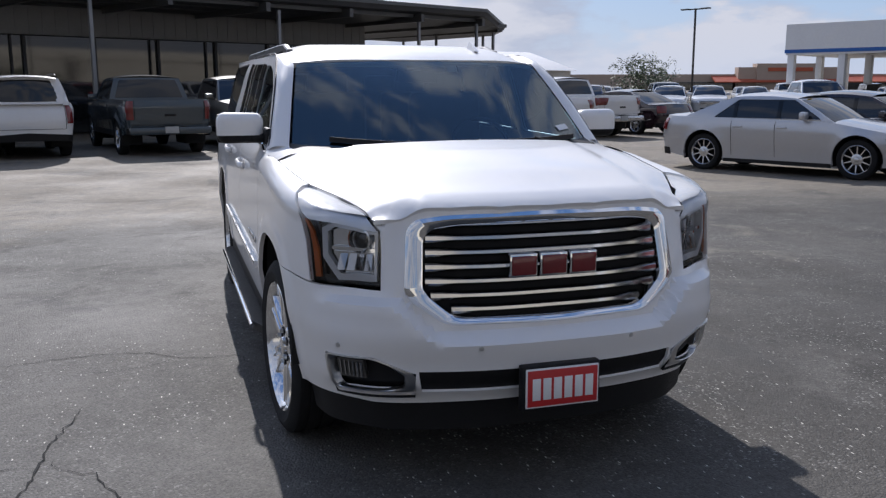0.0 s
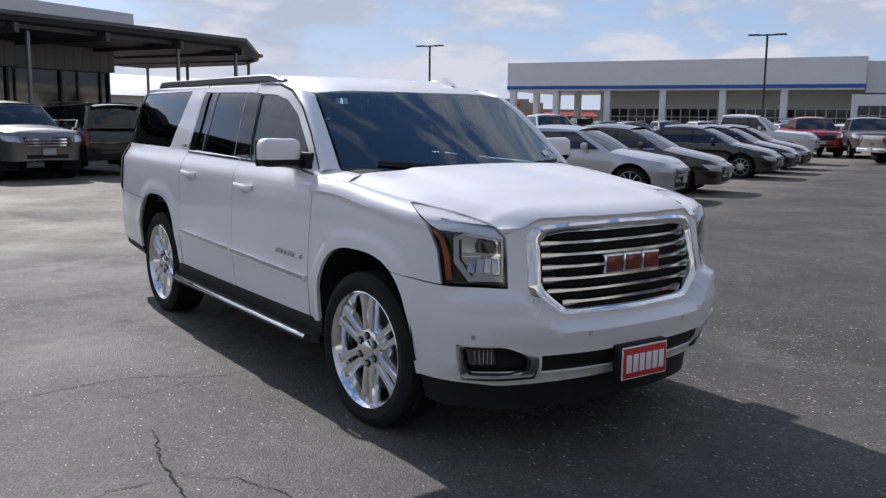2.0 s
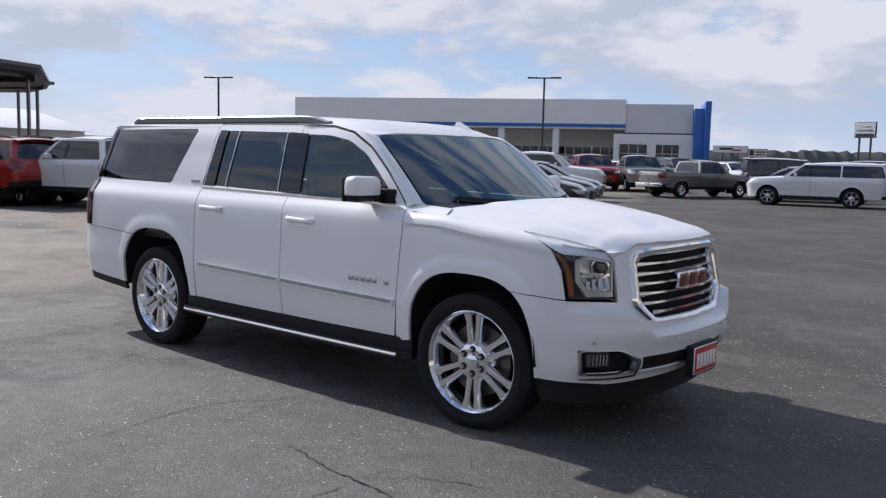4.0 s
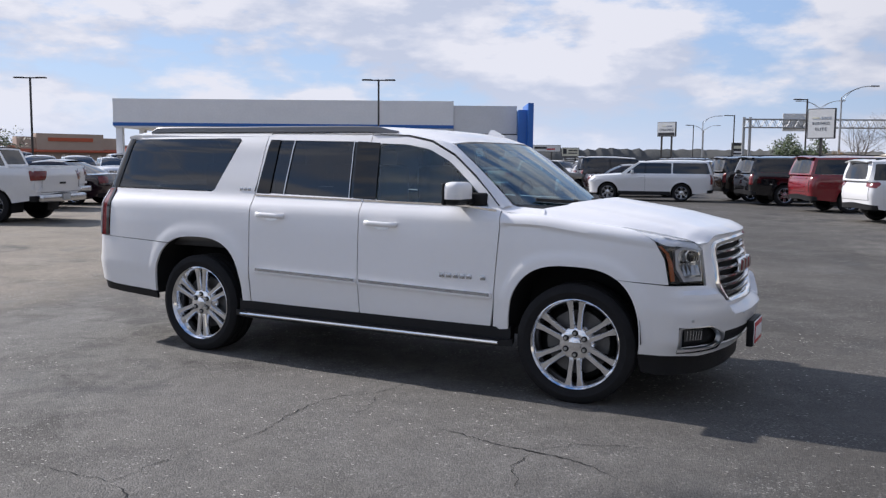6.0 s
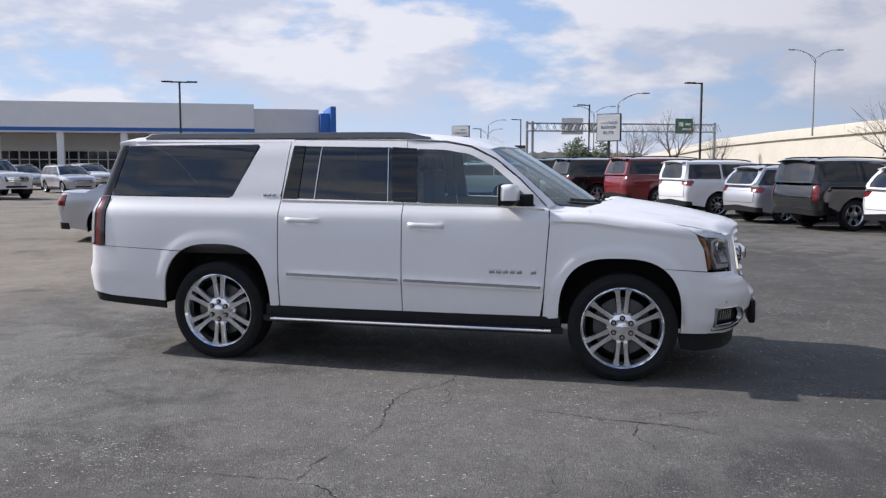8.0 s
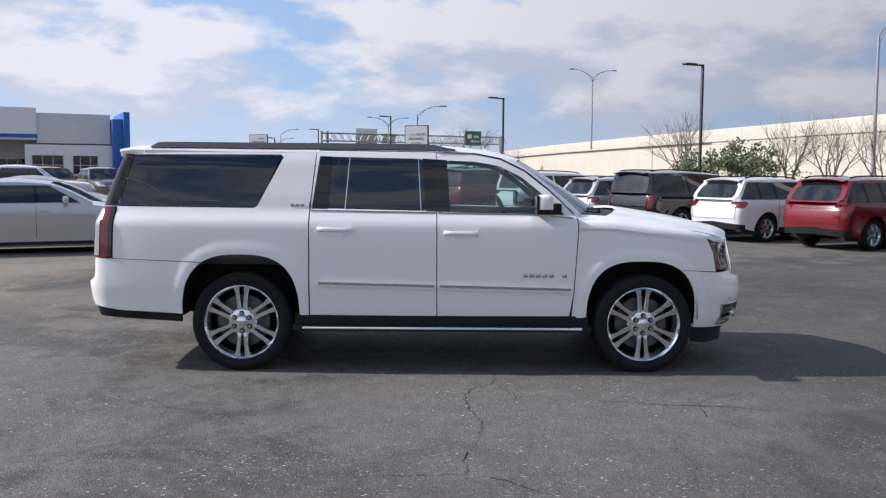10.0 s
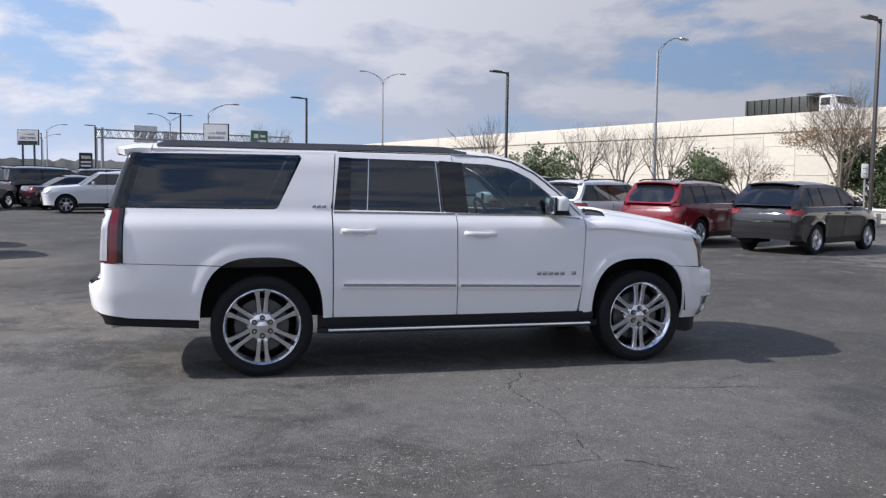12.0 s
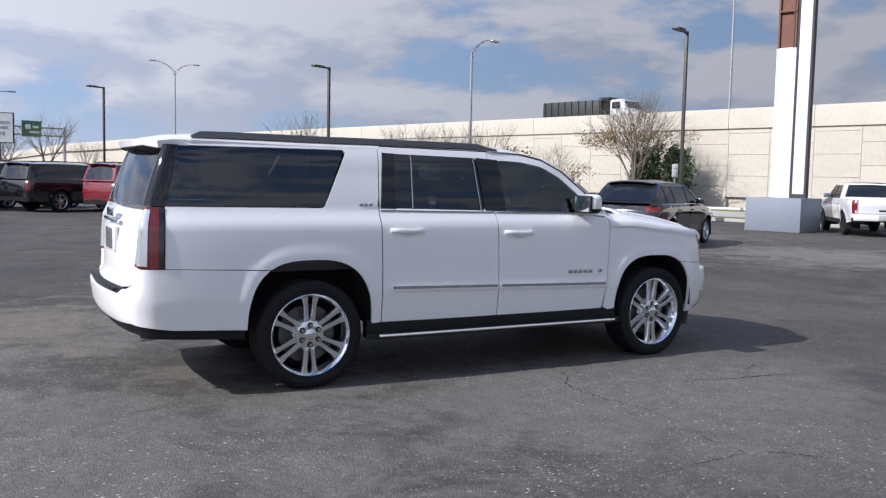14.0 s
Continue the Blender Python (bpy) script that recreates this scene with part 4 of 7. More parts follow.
p = [Vector(screen(u, v)) + Vector((0, -0.004, 0.004)) for u, v in ((0.80, 0.14), (0.90, 0.15), (0.89, 0.205), (0.79, 0.195))]
bm.faces.new([bm.verts.new(q) for q in p])
part("window_sticker", bm, PLATE_WHITE, suv)


bm = bmesh.new()
fin = [[bm.verts.new((0.40 + sx * w_ + dx_, 1.215 + y_, roof(0.40, 1.24)[2] - 0.012 + z_)) for sx in (-1, 1)] for y_, z_, w_, dx_ in ((-0.075, 0.0, 0.012, 0), (0.03, 0.058, 0.006, 0), (0.065, 0.062, 0.006, 0), (0.085, 0.03, 0.010, 0), (0.085, 0.0, 0.028, 0))]
for p, q in zip(fin, fin[1:] + fin[:1]):
    bm.faces.new((p[0], p[1], q[1], q[0]))
for side_ in (0, 1):
    bm.faces.new([r[side_] for r in fin][::1 if side_ else -1])
bmesh.ops.recalc_face_normals(bm, faces=bm.faces[:])
part("aerial_fin", bm, WHITE_PAINT, suv, "white shark-fin aerial")


# wheels
def wheel(parent, x, y, r=0.402, rim=0.300, wide=0.275, style="six", bright=WHEEL_CHROME, side=-1, detail=1, steer=0.0):
    """A wheel whose outer face looks to side (-1: towards -x), its hub at x, y."""
    hub = new("wheel")
    hub.parent = parent
    hub.matrix_basis = pose(x, y, r - 0.004, 0, 0, steer + (0 if side < 0 else 180))
    w = wide / 2
    n = 64 if detail else 32
    bm = bmesh.new()
    prof = [(-w * 0.80, rim - 0.004), (-w * 0.92, rim + 0.012), (-w * 1.0, rim + 0.05), (-w * 0.97, r - 0.035), (-w * 0.86, r - 0.010)]
    tread = [(-0.78, 0), (-0.5, 0), (-0.48, -0.008), (-0.43, -0.008), (-0.41, 0), (-0.06, 0), (-0.04, -0.008), (0.04, -0.008), (0.06, 0), (0.41, 0), (0.43, -0.008), (0.48, -0.008), (0.5, 0), (0.78, 0)] if detail else [(-0.7, 0), (0.7, 0)]
    prof += [(w * a, r + b) for a, b in tread] + [(w * 0.86, r - 0.010), (w * 0.97, r - 0.035), (w, rim + 0.05), (w * 0.92, rim + 0.012), (w * 0.80, rim - 0.004)]
    lathe(bm, prof, n)
    part("tyre", bm, RUBBER, hub, sharp=28)
    bm = bmesh.new()
    lathe(bm, [(-w * 0.80, rim - 0.001), (-w * 0.90, rim + 0.005), (-w * 0.92, rim + 0.001), (-w * 0.86, rim - 0.006), (-w * 0.80, rim - 0.013), (-w * 0.72, rim - 0.018), (-w * 0.2, rim - 0.050), (w * 0.75, rim - 0.036)], n)
    part("rim", bm, bright, hub)
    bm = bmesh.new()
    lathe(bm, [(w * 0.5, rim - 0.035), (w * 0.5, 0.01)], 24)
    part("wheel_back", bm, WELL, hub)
    if detail:
        bm = bmesh.new()
        lathe(bm, [(-0.02, 0.10), (-0.02, rim - 0.085), (0.005, rim - 0.085), (0.005, 0.10)], 40, closed=True)
        part("brake_disc", bm, DISC, hub)
    bm = bmesh.new()
    count = {"six": 6, "ten": 10, "five": 5, "nine": 9}[style]
    fat = 1.0 if detail else 0.85
    if style in ("six", "five"):
        for k in range(count):
            a = 2 * math.pi * k / count + math.pi / 2 
            for sgn in (-1, 1):
                rows = []
                for f in (0.0, 0.15, 0.3, 0.5, 0.75, 0.9, 1.0):
                    rad = 0.055 + (rim - 0.010 - 0.055) * f
                    slot = (0.005 + 0.011 * smooth(0.15, 0.8, f)) * fat
                    edge = (0.043 + 0.022 * f + 0.016 * smooth(0.80, 1.0, f) + 0.006 * smooth(0.30, 0.0, f)) * fat
                    dep = -w * 0.64 - 0.012 * math.sin(math.pi * f) - 0.016 * smooth(0.6, 1.0, f)
                    c, s_ = math.cos(a), math.sin(a)
                    ring = []
                    for t, dx in ((slot, 0.045), (slot, 0.008), (slot + 0.006, 0.0), (edge - 0.012, 0.0), (edge - 0.004, 0.010), (edge + 0.002, 0.045)):
                        ring.append(bm.verts.new((dep + dx, rad * c - sgn * t * s_, rad * s_ + sgn * t * c)))
                    rows.append(ring)
                for p, q in zip(rows, rows[1:]):
                    for j in range(5):
                        bm.faces.new((p[j], p[j + 1], q[j + 1], q[j]))
    else:
        for k in range(count):
            a = 2 * math.pi * k / count + math.pi / 2
            rows = []
            for f in (0.0, 0.5, 1.0):
                rad = 0.05 + (rim - 0.068) * f
                hw, dep = 0.020 - 0.006 * f * (1 if style == "ten" else 0.3), -w * 0.66 - 0.012 * f
                c, s_ = math.cos(a), math.sin(a)
                rows.append([bm.verts.new((dep + dx, rad * c - t * s_, rad * s_ + t * c)) for t, dx in ((-hw, 0.03), (-hw * 0.7, 0.0), (hw * 0.7, 0.0), (hw, 0.03))])
            for p, q in zip(rows, rows[1:]):
                for j in range(3):
                    bm.faces.new((p[j], p[j + 1], q[j + 1], q[j]))
    bmesh.ops.recalc_face_normals(bm, faces=bm.faces[:])
    part("spokes", bm, bright, hub)
    bm = bmesh.new()
    lathe(bm, [(-w * 0.45, 0.112), (-w * 0.66, 0.106), (-w * 0.70, 0.096), (-w * 0.70, 0.047), (-w * 0.78, 0.043), (-w * 0.81, 0.036), (-w * 0.82, 0.0005)], 32 if detail else 16)
    part("hub_cap", bm, bright, hub)
    if detail:
        bm = bmesh.new()
        lathe(bm, [(-w * 0.62, 0.088), (-w * 0.60, 0.108), (-w * 0.40, 0.132), (-w * 0.20, 0.136)], 48)
        part("hub_web", bm, bright, hub)
    if detail:
        for k in range(6):
            a = 2 * math.pi * k / 6 + math.pi / 2
            bm = bmesh.new()
            tube(bm, (-w * 0.60, 0.073 * math.cos(a), 0.073 * math.sin(a)), (-w * 0.735, 0.073 * math.cos(a), 0.073 * math.sin(a)), 0.021, 0.0205, n=14)
            part("lug_pocket", bm, PLASTIC, hub)
            bm = bmesh.new()
            tube(bm, (-w * 0.72, 0.073 * math.cos(a), 0.073 * math.sin(a)), (-w * 0.84, 0.073 * math.cos(a), 0.073 * math.sin(a)), 0.012, 0.010, n=6)
            part("lug_nut", bm, SATIN, hub)
    return hub


for y, steer in ((0.02, 4.0), (3.302, 0.0)):
    wheel(suv, -0.858, y, side=-1, steer=steer)
    wheel(suv, 0.858, y, side=1, steer=steer)

# underside, wheel wells and cabin
bm = bmesh.new()
box(bm, 0, 1.68, 0.62, 1.80, 2.0, 0.42, 0.03)
box(bm, 0, 0.02, 0.60, 1.16, 1.50, 0.55, 0.03)
box(bm, 0, 3.45, 0.68, 1.16, 1.9, 0.55, 0.03)
box(bm, 0, 4.12, 0.66, 1.40, 0.60, 0.34, 0.03)
part("chassis", bm, WELL, suv)
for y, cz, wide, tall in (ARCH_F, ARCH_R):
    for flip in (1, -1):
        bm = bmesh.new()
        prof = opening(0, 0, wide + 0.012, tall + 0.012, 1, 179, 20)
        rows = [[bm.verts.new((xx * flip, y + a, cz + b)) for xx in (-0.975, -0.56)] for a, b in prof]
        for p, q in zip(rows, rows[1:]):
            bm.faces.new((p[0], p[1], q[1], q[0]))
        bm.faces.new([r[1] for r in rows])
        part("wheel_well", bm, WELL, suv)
bm = bmesh.new()
box(bm, 0, 2.45, 0.90, 1.78, 3.7, 0.10, 0.02)
box(bm, 0, 0.72, 1.12, 1.60, 0.56, 0.24, 0.07)
box(bm, 0, 1.25, 1.0, 0.30, 0.7, 0.30, 0.05)
part("dashboard", bm, CABIN, suv)
seat_cloth = mat("seat_leather", (0.05, 0.047, 0.044), 0.55, var=0.15, scale=12)
for y, xs in ((1.55, (-0.40, 0.40)), (2.45, (-0.42, 0.42)), (3.25, (-0.36, 0.36))):
    for x in xs:
        bm = bmesh.new()
        box(bm, x, y, 1.02, 0.50, 0.50, 0.16, 0.05, seg=3)
        box(bm, x, y + 0.26, 1.28, 0.50, 0.13, 0.54, 0.055, seg=3, m=None)
        box(bm, x, y + 0.29, 1.60, 0.27, 0.09, 0.16, 0.04, seg=3)
        part("seat", bm, seat_cloth, suv, "dark leather seat with headrest")
bm = bmesh.new()
rotw = Matrix.Translation((0.40, 1.06, 1.22)) @ Matrix.Rotation(radians(65), 4, "X") @ Matrix.Rotation(radians(90), 4, "Y")
lathe(bm, [(0.016 * math.cos(a), 0.185 + 0.016 * math.sin(a)) for a in np.linspace(0, 2 * math.pi, 9)[:-1]], 32, rotw, closed=True)
box(bm, 0.40, 1.06, 1.22, 0.34, 0.06, 0.05, 0.01)
part("steering_wheel", bm, PLASTIC, suv)
bm = bmesh.new()
box(bm, 0, 1.08, 1.64, 0.24, 0.03, 0.075, 0.012)
part("rear_view_mirror", bm, PLASTIC, suv)
bm = bmesh.new()
tube(bm, (-0.62, 4.22, 0.40), (-0.66, 4.46, 0.395), 0.033, n=14)
part("exhaust_tip", bm, SATIN, suv)

# the body rides a little above its wheels
for ob in suv.children:
    if ob.name.split(".")[0] != "wheel":
        ob.matrix_basis = Matrix.Translation((0, 0, 0.012)) @ ob.matrix_basis


# ---- ground ----
def ground_material():
    m = bpy.data.materials.new("worn_asphalt")
    m.use_nodes = True
    nt = m.node_tree
    b = nt.nodes["Principled BSDF"]
    tc = nt.nodes.new("ShaderNodeTexCoord")

    def noise_at(scale, detail=4.0, rough=0.55, dist=0.0):
        n = nt.nodes.new("ShaderNodeTexNoise")
        n.inputs["Scale"].default_value, n.inputs["Detail"].default_value = scale, detail
        n.inputs["Roughness"].default_value, n.inputs["Distortion"].default_value = rough, dist
        nt.links.new(tc.outputs["Object"], n.inputs["Vector"])
        return n.outputs["Fac"]

    def calc(op, a, bb, clamp=False):
        n = nt.nodes.new("ShaderNodeMath")
        n.operation, n.use_clamp = op, clamp
        for i, v in enumerate((a, bb)):
            if isinstance(v, (int, float)):
                n.inputs[i].default_value = v
            else:
                nt.links.new(v, n.inputs[i])
        return n.outputs[0]

    def span(v, a, c, lo=0.0, hi=1.0):
        n = nt.nodes.new("ShaderNodeMapRange")
        nt.links.new(v, n.inputs["Value"])
        for k, val in zip(("From Min", "From Max", "To Min", "To Max"), (a, c, lo, hi)):
            n.inputs[k].default_value = val
        return n.outputs[0]

    def blend(f, a, c):
        n = nt.nodes.new("ShaderNodeMix")
        n.data_type = "RGBA"
        nt.links.new(f, n.inputs[0]) if not isinstance(f, float) else None
        for sock, v in ((n.inputs["A"], a), (n.inputs["B"], c)):
            if isinstance(v, tuple):
                sock.default_value = (*v, 1)
            else:
                nt.links.new(v, sock)
        return n.outputs["Result"]

    sep_ = nt.nodes.new("ShaderNodeSeparateXYZ")
    nt.links.new(tc.outputs["Object"], sep_.inputs[0])
    # older, paler paving beyond a wandering line towards the showroom
    slant = calc("ADD", calc("MULTIPLY", sep_.outputs["X"], -0.42), calc("SUBTRACT", sep_.outputs["Y"], 2.6))
    far = calc("MINIMUM", calc("SUBTRACT", sep_.outputs["Y"], 6.6), slant)
    far = calc("ADD", far, calc("MULTIPLY", calc("SUBTRACT", noise_at(0.35, 6.0, 0.65), 0.5), 5.0))
    pale = span(far, -1.0, 1.4)
    dark = blend(span(noise_at(0.22, 5.0, 0.6, 0.4), 0.35, 0.66), (0.050, 0.0460, 0.0400), (0.087, 0.0800, 0.0695))
    tan = blend(span(noise_at(0.5, 5.0), 0.35, 0.65), (0.165, 0.140, 0.107), (0.225, 0.194, 0.150))
    col = blend(pale, dark, tan)
    # a bare, gravelly patch where the seal coat has worn off
    worn_x, worn_y = calc("ADD", sep_.outputs["X"], 2.0), calc("ADD", sep_.outputs["Y"], -0.7)
    spot = calc("ADD", calc("MULTIPLY", worn_x, worn_x), calc("MULTIPLY", worn_y, worn_y))
    spot = calc("ADD", calc("SQRT", spot, 0.0), calc("MULTIPLY", noise_at(0.7, 6.0, 0.65), 3.0))
    col = blend(span(spot, 3.9, 2.2, 0.0, 0.75), col, (0.145, 0.137, 0.124))
    for wx, wy, reach, paint_ in ((2.6, 5.0, 2.0, (0.17, 0.148, 0.118)), (6.4, -11.4, 3.4, (0.19, 0.175, 0.150)), (-1.9, 4.9, 2.7, (0.140, 0.133, 0.118)), (-1.9, 2.1, 1.7, (0.135, 0.126, 0.112)), (12.5, -5.0, 4.2, (0.150, 0.138, 0.118)), (13.0, -12.5, 4.0, (0.150, 0.138, 0.118)), (21.0, -3.0, 5.0, (0.150, 0.138, 0.118))):
        dx, dy = calc("ADD", sep_.outputs["X"], -wx), calc("ADD", sep_.outputs["Y"], -wy)
        spot = calc("SQRT", calc("ADD", calc("MULTIPLY", dx, dx), calc("MULTIPLY", dy, dy)), 0.0)
        spot = calc("ADD", spot, calc("MULTIPLY", calc("SUBTRACT", noise_at(1.1 + 0.13 * reach, 7.0, 0.7, 0.6), 0.5), 4.5 * reach))
        col = blend(span(spot, reach * 1.0, reach * 0.35, 0.0, 0.8), col, paint_)
    # scuffed, dusty spots
    scuff = span(noise_at(0.75, 9.0, 0.72, 0.8), 0.53, 0.66, 0.0, 0.65)
    col = blend(scuff, col, (0.116, 0.108, 0.095))
    seal = span(noise_at(0.5, 8.0, 0.66, 0.5), 0.44, 0.36, 0.0, 0.6)
    col = blend(seal, col, (0.040, 0.040, 0.039))
    stone = nt.nodes.new("ShaderNodeTexVoronoi")
    stone.inputs["Scale"].default_value = 95.0
    nt.links.new(tc.outputs["Object"], stone.inputs["Vector"])
    rgb = nt.nodes.new("ShaderNodeSeparateColor")
    nt.links.new(stone.outputs["Color"], rgb.inputs[0])
    grit = span(rgb.outputs[0], 0.88, 0.96, 0.0, 0.75)
    bare = span(noise_at(1.3, 5.0), 0.42, 0.6)
    col = blend(calc("MULTIPLY", grit, bare), col, (0.24, 0.23, 0.21))
    chip = nt.nodes.new("ShaderNodeTexVoronoi")
    chip.inputs["Scale"].default_value = 44.0
    lay = nt.nodes.new("ShaderNodeMapping")
    lay.inputs["Rotation"].default_value, lay.inputs["Scale"].default_value = (0, 0, 0.7), (1.0, 0.38, 1.0)
    nt.links.new(tc.outputs["Object"], lay.inputs["Vector"])
    nt.links.new(lay.outputs[0], chip.inputs["Vector"])
    crgb = nt.nodes.new("ShaderNodeSeparateColor")
    nt.links.new(chip.outputs["Color"], crgb.inputs[0])
    pick = calc("MULTIPLY", span(crgb.outputs[0], 0.58, 0.90, 0.0, 0.85), span(chip.outputs["Distance"], 0.21, 0.12))
    col = blend(calc("MULTIPLY", pick, span(noise_at(0.55, 6.0, 0.65), 0.42, 0.55)), col, (0.74, 0.70, 0.62))
    col2 = nt.nodes.new("ShaderNodeVectorMath")
    col2.operation = "SCALE"
    nt.links.new(col, col2.inputs[0])
    nt.links.new(calc("MULTIPLY", span(rgb.outputs[1], 0.0, 1.0, 0.75, 1.25), span(noise_at(5.0, 6.0, 0.7), 0.3, 0.7, 0.82, 1.18)), col2.inputs["Scale"])
    nt.links.new(col2.outputs[0], b.inputs["Base Color"])
    nt.links.new(span(noise_at(0.6, 5.0), 0.3, 0.7, 0.68, 0.88), b.inputs["Roughness"])
    b.inputs["Specular IOR Level"].default_value = 0.32
    bump = nt.nodes.new("ShaderNodeBump")
    bump.inputs["Strength"].default_value, bump.inputs["Distance"].default_value = 0.5, 0.012
    hh = calc("ADD", calc("MULTIPLY", stone.outputs["Distance"], -0.7), calc("MULTIPLY", noise_at(14.0, 5.0), 1.2))
    nt.links.new(hh, bump.inputs["Height"])
    nt.links.new(bump.outputs[0], b.inputs["Normal"])
    return m


ASPHALT = ground_material()
bm = bmesh.new()
ticks = [-3000, -600, -150, -60, -30, -15, -5, 5, 15, 30, 60, 150, 600, 3000]
gv = [[bm.verts.new((x, y, 0)) for x in ticks] for y in ticks]
for a, b in zip(gv, gv[1:]):
    for k in range(len(ticks) - 1):
        bm.faces.new((a[k], a[k + 1], b[k + 1], b[k]))
tagged(part("ground", bm, ASPHALT), "worn grey asphalt of a car lot", "ground", kind="structure")

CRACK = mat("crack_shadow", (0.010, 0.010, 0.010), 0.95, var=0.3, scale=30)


def crack(points, wide):
    """A wandering split in the paving, a thin dark ribbon that widens and narrows."""
    rng = random.Random(len(points) * 7 + int(points[0][0] * 100))
    line = []
    for (a, b), (c, d) in zip(points, points[1:]):
        n = max(2, int(math.hypot(c - a, d - b) / 0.035))
        for k in range(n):
            f = k / n
            line.append(Vector((a + (c - a) * f + rng.gauss(0, 0.009), b + (d - b) * f + rng.gauss(0, 0.009), 0.004)))
    line.append(Vector((*points[-1], 0.004)))
    bm = bmesh.new()
    rows = []
    for i, p in enumerate(line):
        d = (line[min(i + 1, len(line) - 1)] - line[max(i - 1, 0)]).normalized()
        w = wide * rng.uniform(0.25, 1.0) * min(1, 0.2 + 4 * min(i, len(line) - 1 - i) / len(line))
        n = Vector((-d.y, d.x, 0)) * w / 2
        rows.append((bm.verts.new(p + n), bm.verts.new(p - n)))
    for p, q in zip(rows, rows[1:]):
        bm.faces.new((p[0], p[1], q[1], q[0]))
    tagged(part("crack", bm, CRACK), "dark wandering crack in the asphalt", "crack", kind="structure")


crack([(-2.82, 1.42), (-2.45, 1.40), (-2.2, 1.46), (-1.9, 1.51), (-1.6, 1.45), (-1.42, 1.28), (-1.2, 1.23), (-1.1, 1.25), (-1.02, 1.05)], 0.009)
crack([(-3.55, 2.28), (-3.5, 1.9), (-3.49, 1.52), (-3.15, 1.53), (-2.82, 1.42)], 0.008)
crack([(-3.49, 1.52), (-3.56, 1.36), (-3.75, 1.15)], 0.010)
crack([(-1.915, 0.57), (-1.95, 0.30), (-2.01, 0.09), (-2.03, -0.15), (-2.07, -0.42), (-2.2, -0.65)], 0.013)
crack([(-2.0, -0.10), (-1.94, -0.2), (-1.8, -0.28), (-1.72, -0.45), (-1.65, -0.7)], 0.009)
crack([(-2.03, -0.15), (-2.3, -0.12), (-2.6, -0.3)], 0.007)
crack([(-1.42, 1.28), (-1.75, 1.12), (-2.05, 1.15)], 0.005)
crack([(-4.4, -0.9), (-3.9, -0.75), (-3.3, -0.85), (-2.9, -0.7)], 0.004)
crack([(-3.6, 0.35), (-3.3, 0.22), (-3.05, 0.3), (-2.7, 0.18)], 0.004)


# ---- showroom with columns ----
PANEL_WHITE = mat("white_metal_cladding", (0.80, 0.80, 0.80), 0.45, var=0.05, scale=0.6)
CLAD_GREY = mat("grey_metal_cladding", (0.66, 0.66, 0.66), 0.5, var=0.06, scale=0.6)
BLUE = mat("blue_cladding", (0.015, 0.12, 0.42), 0.35, var=0.06, scale=1)
STUCCO = mat("warm_plaster", (0.66, 0.63, 0.58), 0.85, var=0.06, scale=1.5, bump=0.1)
FRAME = mat("dark_window_frame", (0.03, 0.03, 0.032), 0.5, var=0.1)
FRAME_LIGHT = mat("pale_window_frame", (0.5, 0.5, 0.5), 0.4, 0.6, var=0.06)
STORE_GLASS = mat("store_glass", (0.012, 0.014, 0.016), 0.04, var=0.1, scale=0.5, spec=0.9)
ROOF_DARK = mat("dark_roofing", (0.05, 0.052, 0.055), 0.6, var=0.15, scale=1)
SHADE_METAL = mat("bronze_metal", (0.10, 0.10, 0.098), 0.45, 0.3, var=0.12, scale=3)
GALV_POST = mat("galvanised_post", (0.26, 0.26, 0.26), 0.5, 0.4, var=0.08, scale=4)
LOT = radians(27.0)
ALONG = Vector((math.sin(LOT), -math.cos(LOT), 0))
OUT = Vector((math.cos(LOT), math.sin(LOT), 0))


def frame_at(origin, along):
    """A pose whose x runs along the given way and whose z is up; y points to its left."""
    a = Vector(along).normalized()
    return Matrix(((a.x, -a.y, 0, origin[0]), (a.y, a.x, 0, origin[1]), (0, 0, 1, origin[2] if len(origin) > 2 else 0), (0, 0, 0, 1)))


def boxes(name, dims, material, parent, label="", bevel=0.0):
    bm = bmesh.new()
    for d in dims:
        box(bm, *d, bevel)
    return part(name, bm, material, parent, label)


show = tagged(new("showroom"), "low white showroom with a blue band and square columns", "building")
show.matrix_world = frame_at((51.6, 63.4, 0), ALONG)
LEN, SOFFIT, TOPZ = 31.35, 4.35, 6.98
boxes("fascia", [(LEN / 2, 7.0, (SOFFIT + 0.45 + TOPZ) / 2, LEN, 14.0, TOPZ - SOFFIT - 0.45)], PANEL_WHITE, show)
boxes("blue_band", [(LEN / 2, 7.0, SOFFIT + 0.30, LEN + 0.06, 14.06, 0.30)], BLUE, show, "blue metal band")
boxes("soffit", [(LEN / 2, 7.0, SOFFIT + 0.07, LEN - 0.1, 13.9, 0.15)], PANEL_WHITE, show)
boxes("wall", [((LEN + 8.2) / 2, 8.6, SOFFIT / 2, LEN - 8.2, 10.0, SOFFIT)], STUCCO, show, "warm grey wall above the glazing")
col_x = [0.45, 4.9, 9.9, 15.0, 20.2, 25.2]
for x in col_x:
    boxes("column", [(x, 0.5, SOFFIT / 2, 0.58, 0.58, SOFFIT)], PANEL_WHITE, show, bevel=0.02)
for x, y in ((0.45, 6.5), (0.45, 12.5), (4.9, 6.5)):
    boxes("column", [(x, y, SOFFIT / 2, 0.58, 0.58, SOFFIT)], PANEL_WHITE, show, bevel=0.02)
